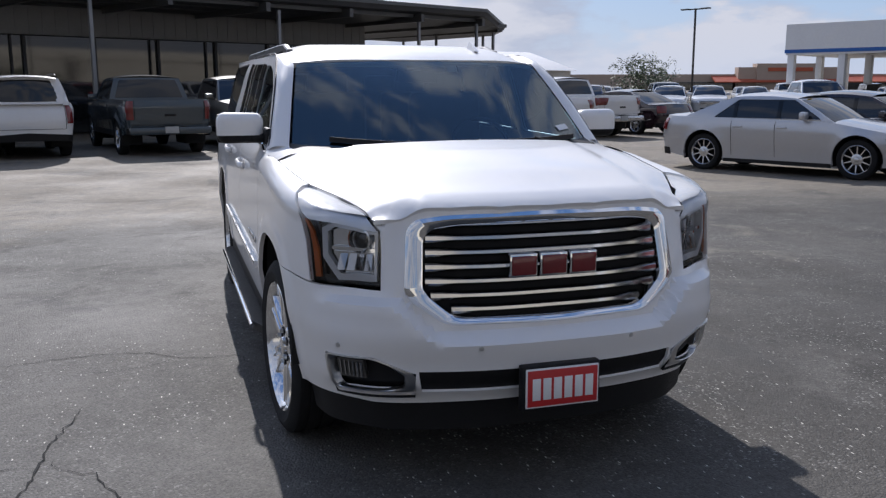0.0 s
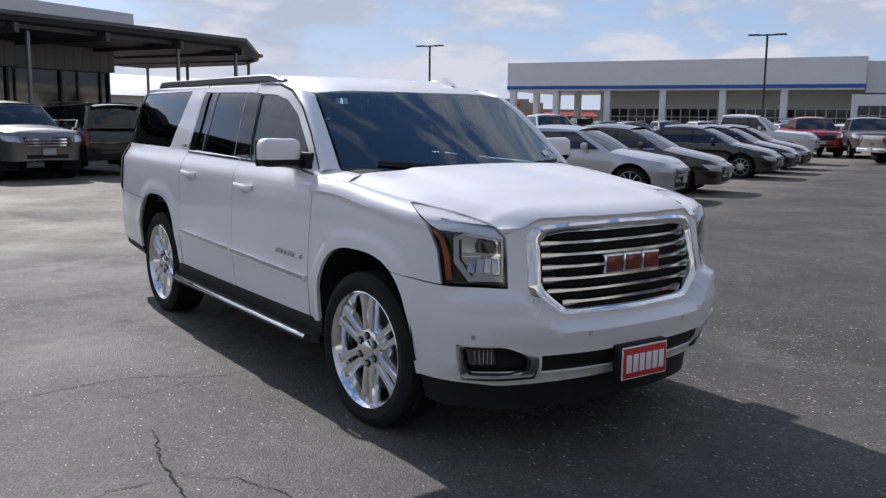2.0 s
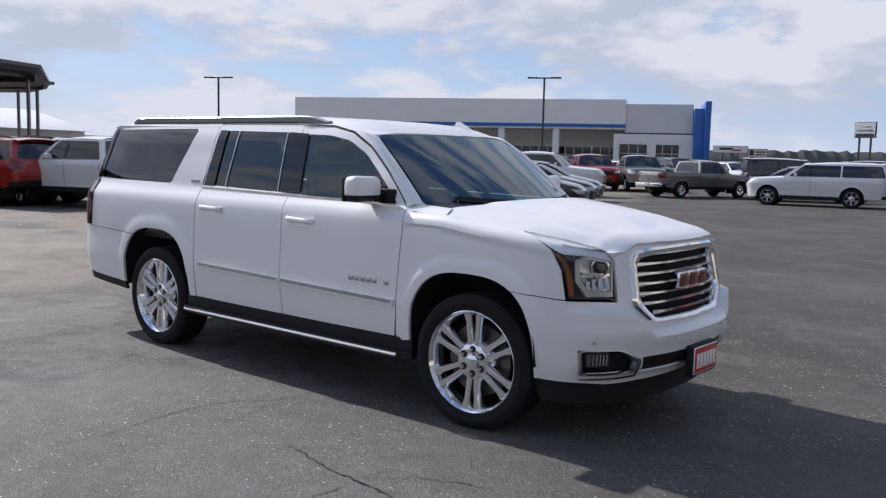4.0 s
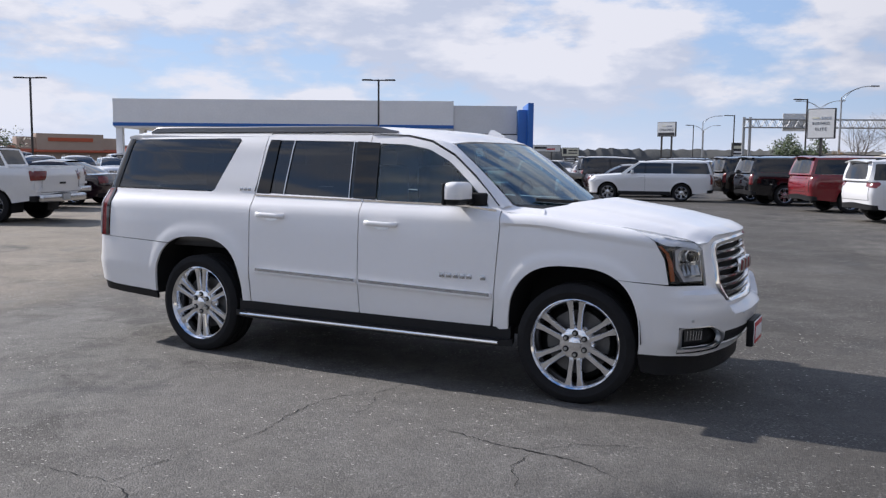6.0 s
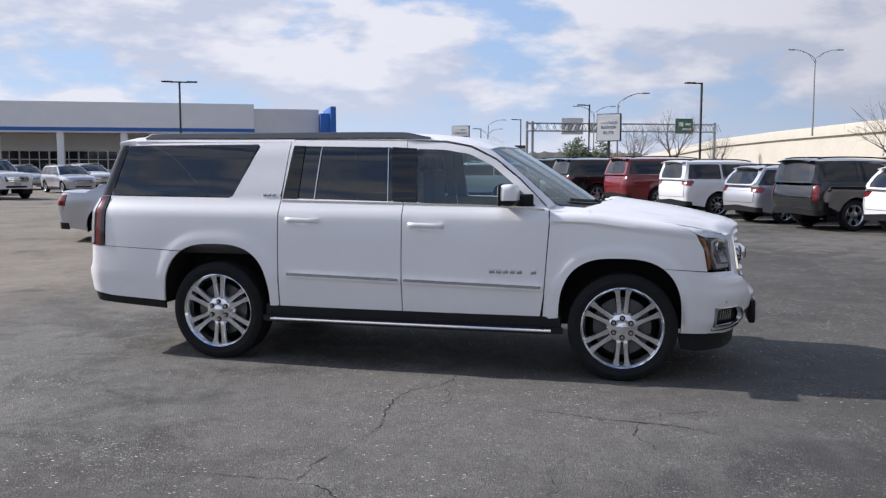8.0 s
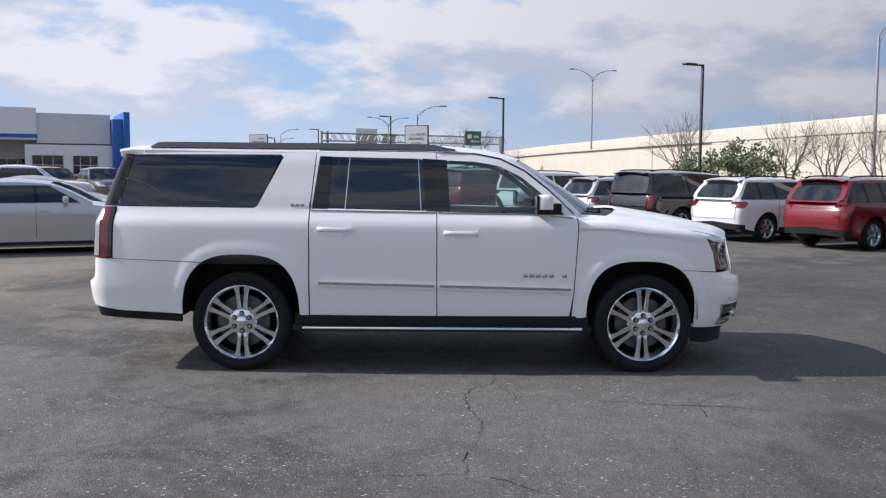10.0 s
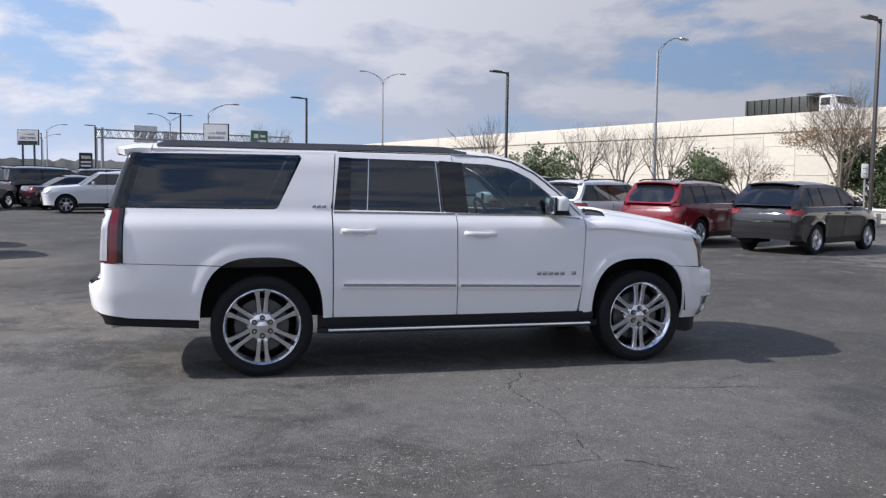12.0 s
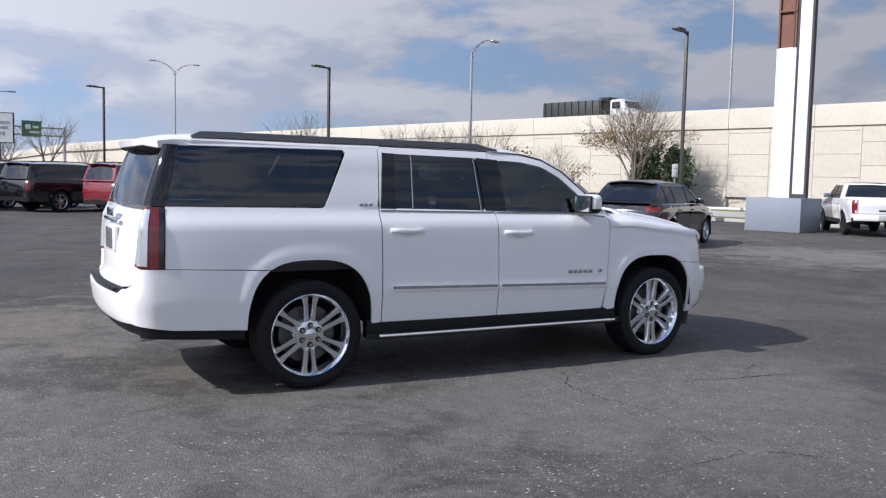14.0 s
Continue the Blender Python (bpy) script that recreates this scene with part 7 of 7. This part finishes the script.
def sign_board(x, y, z, w, h, turn, posts, face, bars, label, leg=GALV, rim=BAR_DARK):
    """A flat board on posts with plain bars for its writing; its face looks to its local -y."""
    ob = tagged(new("sign"), label, "sign")
    ob.matrix_world = pose(x, y, 0, 0, 0, turn)
    boxes("frame", [(0, 0, z, w + 0.12, 0.22, h + 0.12)], rim, ob, bevel=0.02)
    boxes("board", [(0, -0.12, z, w, 0.03, h)], face, ob)
    for bx, bz, bw, bh, m_ in bars:
        boxes("bar", [(bx, -0.145, z + bz, bw, 0.02, bh)], m_, ob)
    thick = 0.16 if w > 1 else 0.06
    for px in posts:
        boxes("post", [(px, 0.02, (z - h / 2) / 2, thick, thick, z - h / 2)], leg, ob)
    return ob


elite = sign_board(56.9, 3.55, 4.25, 1.66, 1.85, -104, (0,), SIGN_WHITE, [(-0.36, 0.36, 0.46, 0.10, SIGN_TAN), (0.30, 0.36, 0.62, 0.15, MOULD)], "white framed dealership sign on one dark post", POLE)
used = sign_board(93.1, 22.64, 5.3, 2.1, 1.5, -102, (-0.6, 0.6), SIGN_WHITE, [(-0.3, 0.35, 0.5, 0.09, SIGN_TAN), (0.35, 0.35, 0.6, 0.12, MOULD), (0, -0.55, 1.95, 0.36, BAR_DARK)], "white framed sign on two dark posts", POLE)
for board, word, z, size in ((elite, "BUSINESS", 4.25, 0.25), (elite, "ELITE", 3.87, 0.30), (used, "CERTIFIED", 5.22, 0.34)):
    txt = bpy.data.curves.new("lettering", "FONT")
    txt.body, txt.size, txt.align_x, txt.align_y, txt.extrude, txt.space_character = word, size, "CENTER", "CENTER", 0.004, 1.1
    txt.materials.append(BAR_DARK)
    ob = new("lettering", txt)
    ob.parent = board
    ob.matrix_basis = pose(0, -0.142, z, 90, 0, 0)
sign_board(109.3, 39.8, 2.9, 2.3, 1.1, -66, (-0.7, 0.7), SIGN_TAN, [(-0.75, 0.1, 0.5, 0.7, BAR_DARK), (0.35, 0.2, 1.2, 0.16, BAR_DARK), (0.35, -0.15, 1.2, 0.14, BAR_DARK)], "tan roadside sign with dark lettering bars", POLE)
sign_board(109.6, 39.7, 1.75, 2.3, 0.7, -66, (-0.7, 0.7), SIGN_WHITE, [(0, 0.1, 1.9, 0.14, BAR_DARK), (0, -0.15, 1.6, 0.12, BAR_DARK)], "white roadside sign panel", POLE)
sign_board(117, 46.6, 3.5, 4.6, 0.9, -66, (-1, 1), SIGN_WHITE, [(-0.6, 0.1, 1.8, 0.3, BAR_DARK), (0.9, -0.1, 1.2, 0.22, RED_PLATE)], "wide white roadside sign", POLE)
sign_board(150.4, 24.6, 3.7, 2.0, 2.6, -72, (-0.7, 0.7), BAR_DARK, [(0, 0.6, 1.5, 0.5, SIGN_TAN), (0, -0.2, 1.6, 0.3, SIGN_WHITE), (0, -0.8, 1.6, 0.3, SIGN_WHITE)], "dark monument sign with pale panels", POLE)
sign_board(20.5, -20.25, 2.1, 0.12, 0.42, 227, (0,), PLATE_GREY, [(0, 0.10, 0.11, 0.03, MOULD), (0, -0.1, 0.11, 0.03, MOULD)], "small white lot sign on a thin post", GALV, PLATE_GREY)
gan = tagged(new("sign_gantry"), "steel truss gantry with green and grey highway signs", "gantry")
gan.matrix_world = frame_at((131.0, 20.6, 0), (0.40, -0.917, 0))
GL = 31.5
for x in (0, 0.9, GL):
    boxes("post", [(x, 0, 4.2, 0.35, 0.35, 8.4)], GALV, gan)
bm = bmesh.new()
for z in (6.9, 8.1):
    for y in (-0.5, 0.5):
        tube(bm, (0, y, z), (GL, y, z), 0.09, n=6)
k = 0.0
while k < GL - 0.1:
    for y in (-0.5, 0.5):
        tube(bm, (k, y, 6.9), (k + 0.6, y, 8.1), 0.05, n=5)
        tube(bm, (k + 0.6, y, 8.1), (k + 1.2, y, 6.9), 0.05, n=5)
    k += 1.2
part("truss", bm, GALV, gan)
boxes("back_board", [(7.6, 0.7, 7.7, 3.6, 0.12, 2.6)], CLAD_GREY, gan, "grey back of a highway sign")
boxes("back_board", [(11.4, 0.7, 7.5, 2.4, 0.12, 1.6)], CLAD_GREY, gan, "grey back of a highway sign")
boxes("green_board", [(25.9, -0.7, 7.8, 3.0, 0.12, 2.4)], SIGN_GREEN, gan, "green highway sign")
boxes("bar", [(25.3, -0.78, 8.1, 0.8, 0.04, 0.7), (26.5, -0.78, 8.1, 0.9, 0.04, 0.35), (26.3, -0.78, 7.3, 1.6, 0.04, 0.3)], SIGN_WHITE, gan)

# ---- tall pylon on a grey plinth ----
PLINTH = mat("grey_plinth_paint", (0.20, 0.225, 0.265), 0.6, var=0.05, scale=2)
RUST = mat("rusty_steel", (0.16, 0.07, 0.045), 0.7, var=0.25, scale=3, bump=0.2)
pyl = tagged(new("pylon"), "tall white sign pylon rising from a grey plinth", "pylon")
pyl.matrix_world = pose(14.36, -19.6, 0, 0, 0, 199)
boxes("plinth", [(0, 0, 0.575, 1.92, 1.92, 1.15)], PLINTH, pyl, bevel=0.02)
boxes("shaft", [(-0.13, 0, 3.73, 0.68, 0.22, 5.16)], PANEL_WHITE, pyl, bevel=0.02)
boxes("shaft", [(0.50, 0, 6.45, 0.40, 0.22, 10.3)], PANEL_WHITE, pyl, bevel=0.02)
boxes("core", [(0.255, 0.02, 6.35, 0.09, 0.2, 10.4), (0.735, 0.02, 6.35, 0.07, 0.24, 10.4), (0.50, 0, 1.22, 0.40, 0.20, 0.14)], BAR_DARK, pyl)
boxes("steel_core", [(-0.13, 0.02, 8.6, 0.56, 0.12, 4.6), (-0.42, 0, 8.6, 0.06, 0.24, 4.6), (0.16, 0, 8.6, 0.06, 0.24, 4.6), (0.10, -0.04, 8.6, 0.03, 0.2, 4.6), (-0.13, -0.02, 7.55, 0.62, 0.26, 0.06), (-0.13, -0.02, 9.0, 0.62, 0.26, 0.06)], RUST, pyl, "rusty bare steel core")

# ---- verge, rail and road below the wall ----
GRASS = mat("dry_grass", (0.15, 0.15, 0.055), 0.95, var=0.35, scale=1.2, bump=0.6, bscale=30)
PALE = mat("pale_concrete", (0.40, 0.38, 0.34), 0.85, var=0.08, scale=0.5, bump=0.1)
RAIL_WHITE = mat("white_rail_paint", (0.70, 0.70, 0.67), 0.5, var=0.08, scale=3)
verge = frame_at((20.2, -22.9, 0), run)


def strip(name, x0, x1, y0, y1, z, material, label, category):
    bm = bmesh.new()
    box(bm, (x0 + x1) / 2, (y0 + y1) / 2, z / 2, x1 - x0, y1 - y0, z, 0.02 if z > 0.05 else 0.0, seg=1)
    return tagged(part(name, bm, material, m=verge), label, category, kind="structure")


strip("kerb", -60, 120, 0.0, 0.16, 0.15, PALE, "pale concrete kerb at the lot's edge", "kerb").matrix_world = verge
strip("verge", -60, 120, -2.4, 0.0, 0.12, GRASS, "strip of dry grass behind the kerb", "grass")
strip("road", -60, 120, -12.5, -2.4, 0.03, PALE, "pale concrete service road below the wall", "road")
strip("bank", -60, 120, -17.0, -12.5, 0.10, GRASS, "strip of grass along the highway wall", "grass")
rail = tagged(new("pipe_rail"), "low white pipe rail on short posts", "rail")
rail.matrix_world = verge
bm = bmesh.new()
tube(bm, (-30, -0.9, 0.52), (6.5, -0.9, 0.52), 0.06, n=8)
part("bar", bm, RAIL_WHITE, rail)
for k in range(15):
    bm = bmesh.new()
    tube(bm, (6.3 - k * 2.5, -0.9, 0.0), (6.3 - k * 2.5, -0.9, 0.52), 0.05, n=8)
    part("post", bm, RAIL_WHITE, rail)


# ---- trees and shrubs ----
BARK = mat("grey_bark", (0.16, 0.135, 0.11), 0.9, var=0.2, scale=6, bump=0.3)


def leaf_material(name, color, spread):
    m = bpy.data.materials.new(name)
    m.use_nodes = True
    nt = m.node_tree
    b = nt.nodes["Principled BSDF"]
    b.inputs["Roughness"].default_value = 0.6
    geo, ramp = nt.nodes.new("ShaderNodeNewGeometry"), nt.nodes.new("ShaderNodeValToRGB")
    ramp.color_ramp.elements[0].color = (*[c * (1 - spread) for c in color], 1)
    ramp.color_ramp.elements[1].color = (*[c * (1 + spread) for c in color], 1)
    nt.links.new(geo.outputs["Random Per Island"], ramp.inputs[0])
    nt.links.new(ramp.outputs[0], b.inputs["Base Color"])
    return m


LEAF = leaf_material("evergreen_leaf", (0.050, 0.075, 0.026), 0.55)
LEAF_PALE = leaf_material("pale_leaf", (0.085, 0.11, 0.045), 0.5)
LEAF_DRY = leaf_material("dry_leaf", (0.20, 0.13, 0.065), 0.45)


def limb(verts, faces, a, b, r1, r2, n=5):
    d = (b - a).normalized()
    s = d.orthogonal().normalized()
    t = d.cross(s)
    base = len(verts)
    for p, r in ((a, r1), (b, r2)):
        for k in range(n):
            w = 2 * math.pi * k / n
            verts.append(p + s * (r * math.cos(w)) + t * (r * math.sin(w)))
    for k in range(n):
        j = (k + 1) % n
        faces.append((base + k, base + j, base + n + j, base + n + k))


def grow(rng, verts, faces, tips, p, d, length, r, depth, spread, rise):
    steps = 3
    for k in range(steps):
        d = (d + Vector((rng.gauss(0, 0.10), rng.gauss(0, 0.10), rng.gauss(0.04, 0.06)))).normalized()
        q = p + d * (length / steps)
        r2 = r * (0.86 if k < steps - 1 else 0.74)
        limb(verts, faces, p, q, r, r2)
        p, r = q, r2
        if depth > 0 and k > 0:
            for _ in range(rng.choice((1, 2))):
                side = Vector((rng.gauss(0, 1), rng.gauss(0, 1), rng.gauss(0.1, 0.4))).normalized()
                grow(rng, verts, faces, tips, p, (d * rise + side * spread).normalized(), length * rng.uniform(0.55, 0.8), r * 0.62, depth - 1, spread, rise)
    tips.append(p)
    if depth > 0:
        grow(rng, verts, faces, tips, p, d, length * 0.7, r, depth - 1, spread, rise)


def mesh_part(name, verts, faces, material, parent, label=""):
    me = bpy.data.meshes.new(name)
    me.from_pydata([tuple(v) for v in verts], [], faces)
    me.materials.append(material)
    ob = new(name, me)
    ob.parent = parent
    if label:
        tagged(ob, label)
    return ob


def leaves(rng, centres, per, spread, size):
    verts, faces = [], []
    for c in centres:
        for _ in range(per):
            p = c + Vector((rng.gauss(0, spread), rng.gauss(0, spread), rng.gauss(0, spread * 0.8)))
            a = Vector((rng.gauss(0, 1), rng.gauss(0, 1), rng.gauss(0, 1))).normalized()
            b = a.orthogonal().normalized()
            s = size * rng.uniform(0.6, 1.4)
            i = len(verts)
            verts += [p - a * s, p + b * s * 0.5, p + a * s, p - b * s * 0.5]
            faces.append((i, i + 1, i + 2, i + 3))
    return verts, faces


def bare_tree(seed, height, x, y, label, dry=0, fine=3, limbs=6, wide=0.7):
    rng = random.Random(seed)
    ob = tagged(new("tree"), label, "tree", "trees along the wall")
    verts, faces, tips = [], [], []
    p = Vector((0, 0, 0))
    trunk_v, trunk_f = [], []
    fork = height * (0.22 if limbs < 8 else 0.12)
    limb(trunk_v, trunk_f, p, Vector((0.03, 0.02, fork)), height * 0.018, height * 0.014, 8)
    mesh_part("trunk", trunk_v, trunk_f, BARK, ob)
    for k in range(limbs):
        a = 2 * math.pi * k / limbs + rng.uniform(-0.4, 0.4)
        lean = rng.uniform(0.35 * wide, wide)
        grow(rng, verts, faces, tips, Vector((0.03, 0.02, fork * rng.uniform(0.7, 1.0))), Vector((math.cos(a) * lean, math.sin(a) * lean, 1)).normalized(), height * 0.33, height * 0.0105, fine, 0.75, 0.9)
    mesh_part("crown", verts, faces, BARK, ob, "bare twiggy branches")
    if dry:
        low = [t for t in tips if t.z < height * 0.62]
        v, f = leaves(rng, low, dry, 0.22, 0.065)
        mesh_part("foliage", v, f, LEAF_DRY, ob, "last dry brown leaves")
    ob.matrix_world = pose(x, y, 0)
    return ob


def shrub(seed, width, height, x, y, leaf, label, clumps=130, per=34, size=0.085, base=0.1, stem=True):
    rng = random.Random(seed)
    ob = tagged(new("shrub"), label, "shrub", "shrubs along the wall")
    lumps = [(Vector((rng.gauss(0, width * 0.26), rng.gauss(0, width * 0.26), height * rng.uniform(0.3, 0.72))), rng.uniform(0.3, 0.55)) for _ in range(9)]
    centres = []
    while len(centres) < clumps:
        c, r = rng.choice(lumps)
        d = Vector((rng.gauss(0, 1), rng.gauss(0, 1), rng.gauss(0, 1))).normalized()
        q = c + Vector((d.x * width * 0.5 * r, d.y * width * 0.5 * r, d.z * height * 0.62 * r)) * rng.uniform(0.6, 1.05)
        if q.z > base:
            centres.append(q)
    v, f = leaves(rng, centres, per, 0.13 * height / 2.6, size)
    mesh_part("crown", v, f, leaf, ob)
    if stem:
        tv, tf = [], []
        for c in centres[::5]:
            limb(tv, tf, Vector((c.x * 0.1, c.y * 0.1, 0)), c, 0.035, 0.012, 4)
        mesh_part("trunk", tv, tf, BARK, ob)
    ob.matrix_world = pose(x, y, 0)
    return ob


bare_tree(11, 8.0, 40.0, -34.9, "bare tree with a few dry leaves before a concrete wall", 7, 4, 10, 0.42)
bare_tree(12, 4.9, 38.4, -16.6, "slender bare tree before a concrete wall")
bare_tree(13, 5.0, 37.8, -18.6, "slender bare tree before a concrete wall")
bare_tree(14, 5.2, 37.0, -20.9, "slender bare tree before a concrete wall")
bare_tree(15, 3.6, 35.6, -25.0, "small bare tree with dry leaves", 3, 4)
bare_tree(16, 5.4, 44.0, -12.6, "bare tree standing beside a lot lamp")
bare_tree(17, 7.0, 82.5, -1.1, "tall bare tree by the highway ramp")
bare_tree(18, 5.5, 81.3, 2.5, "bare tree by the highway ramp")
bare_tree(19, 5.0, 93, -6, "bare tree by the highway ramp")
bare_tree(22, 7.5, 74, -34, "bare tree top beyond the parapet")
shrub(21, 4.0, 4.5, 39.6, -37.6, LEAF, "dark evergreen shrub before a concrete wall", 230, 44, 0.10)
shrub(23, 3.0, 3.9, 36.6, -22.9, LEAF_PALE, "leafy green shrub before a concrete wall", 130, 30, 0.09)
shrub(24, 5.0, 3.6, 40.5, -14.4, LEAF_PALE, "broad leafy green shrub before a concrete wall", 180, 36, 0.09)
shrub(25, 3.4, 4.2, 69.6, 6.0, LEAF, "dark evergreen shrub behind parked suvs", 140, 36, 0.10)
shrub(26, 2.4, 3.0, 73.0, 3.5, LEAF_DRY, "brown leafless shrub behind parked suvs", 60, 30, 0.08)
shrub(27, 4.0, 3.9, 31.0, 52.5, LEAF_PALE, "small airy tree among parked cars", 170, 22, 0.085, 1.2)
shrub(28, 3.4, 2.6, 118.0, 38.0, LEAF, "dark shrub by roadside signs", 90, 30, 0.11)

# ---- distance: store, wooded rise, truck on the highway ----
RED_ROOF = mat("orange_red_awning", (0.50, 0.11, 0.05), 0.6, var=0.08, scale=0.05)
TAN_WALL = mat("tan_store_wall", (0.46, 0.36, 0.29), 0.8, var=0.06, scale=0.05)
store = tagged(new("store"), "far tan store with orange-red awnings", "building")
store.matrix_world = frame_at((195, 362, 0), (0.954, -0.299, 0))
boxes("wall", [(70, 25, 3.6, 230, 50, 7.2)], TAN_WALL, store)
boxes("entrance", [(78, -1.5, 5.1, 46, 5, 10.2), (78, -2.0, 5.9, 30, 6, 11.8)], TAN_WALL, store)
bm = bmesh.new()
for x0, x1 in ((44, 56), (56, 100), (100, 130)):
    vs = [bm.verts.new(p) for p in ((x0, -7, 3.8), (x1, -7, 3.8), (x1, 0.2, 6.6), (x0, 0.2, 6.6))]
    bm.faces.new(vs)
thicken(bm, 0.4)
part("awning", bm, RED_ROOF, store)
boxes("bar", [(78, -5.2, 9.2, 20, 0.4, 1.6)], RED_ROOF, store)
boxes("store_front", [(70, -0.2, 1.9, 120, 0.6, 3.6)], STORE_GLASS, store)
# distance haze is mixed into this grey; the trees themselves are darker
HAZED_WOOD = mat("hazed_far_wood", (0.105, 0.105, 0.098), 0.95, var=0.30, scale=0.09)
rng = random.Random(5)
bm = bmesh.new()
ring_a, ring_b = [], []
for k in range(1441):
    a = 2 * math.pi * k / 1440
    rad = 640 + 60 * math.sin(3 * a) + 25 * math.sin(11 * a)
    h = 7.5 + 2.5 * math.sin(2 * a + 1.0) + 1.6 * math.sin(7 * a) + rng.gauss(0, 0.55)
    ring_a.append(bm.verts.new((rad * math.cos(a), rad * math.sin(a), -1)))
    ring_b.append((bm.verts.new(((rad + 6) * math.cos(a), (rad + 6) * math.sin(a), h)), bm.verts.new(((rad + 260) * math.cos(a), (rad + 260) * math.sin(a), h + 2))))
for k in range(1440):
    bm.faces.new((ring_a[k], ring_a[k + 1], ring_b[k + 1][0], ring_b[k][0]))
    bm.faces.new((ring_b[k][0], ring_b[k + 1][0], ring_b[k + 1][1], ring_b[k][1]))
tagged(part("backdrop", bm, HAZED_WOOD, sharp=180), "low wooded rise on the horizon", "woods", kind="structure")

lorry = tagged(new("dump_truck"), "white-cabbed dump truck with a dark ribbed bed on the highway", "truck")
lorry.matrix_world = frame_at((50.2, -41.7, hw_top(38) - 1.25), -run) @ Matrix.Scale(1.12, 4)
LORRY_DARK = mat("lorry_bed_dark", (0.035, 0.038, 0.034), 0.6, var=0.2, scale=3)
bed = boxes("bed", [(-3.6, 0, 1.75, 5.6, 2.3, 1.4)], LORRY_DARK, lorry, bevel=0.04)
for k in range(9):
    boxes("rib", [(-6.2 + k * 0.66, 1.18, 1.75, 0.10, 0.08, 1.4)], LORRY_DARK, bed)
    boxes("rib", [(-6.2 + k * 0.66, -1.18, 1.75, 0.10, 0.08, 1.4)], LORRY_DARK, bed)
boxes("cab_shield", [(-0.55, 0, 2.55, 0.9, 2.3, 0.10)], LORRY_DARK, lorry)
bm = bmesh.new()
rows = []
for x, z, hw2 in ((-0.05, 2.42, 1.0), (0.75, 2.46, 1.0), (1.0, 2.36, 0.98), (1.35, 1.78, 0.95), (1.5, 1.70, 0.9), (2.3, 1.52, 0.82), (2.72, 1.40, 0.74), (2.85, 1.15, 0.7), (2.88, 0.75, 0.7)):
    rows.append([bm.verts.new((x, y, zz)) for y, zz in ((-hw2, 0.7), (-hw2, z - 0.10), (-hw2 + 0.12, z), (hw2 - 0.12, z), (hw2, z - 0.10), (hw2, 0.7))])
for p, q in zip(rows, rows[1:]):
    for j in range(5):
        bm.faces.new((p[j], p[j + 1], q[j + 1], q[j]))
bm.faces.new(rows[0])
bmesh.ops.recalc_face_normals(bm, faces=bm.faces[:])
box(bm, 2.05, 0, 0.78, 1.5, 2.2, 0.12, 0.05)
part("cab", bm, P_WHITE, lorry)
for s in (1, -1):
    boxes("window", [(0.45, s * 1.0, 2.0, 0.72, 0.05, 0.5)], FAR_GLASS, lorry, bevel=0.01)
bm = bmesh.new()
box(bm, 0, 0, 0, 0.03, 1.66, 0.56, 0.01, m=Matrix.Translation((1.19, 0, 2.07)) @ Matrix.Rotation(radians(-31), 4, "Y"))
part("windshield", bm, FAR_GLASS, lorry)
boxes("chassis", [(-2.0, 0, 0.8, 9.0, 0.9, 0.3)], WELL, lorry)
for x in (-5.4, -4.1, 1.9):
    for s in (1, -1):
        bm = bmesh.new()
        lathe(bm, [(0.2, 0.25), (0.2, 0.5), (-0.15, 0.5), (-0.2, 0.45), (-0.2, 0.25)], 20, Matrix.Translation((x, s * 0.95, 0.5)) @ Matrix.Rotation(radians(90), 4, "Z"), closed=True)
        part("wheel", bm, RUBBER, lorry)
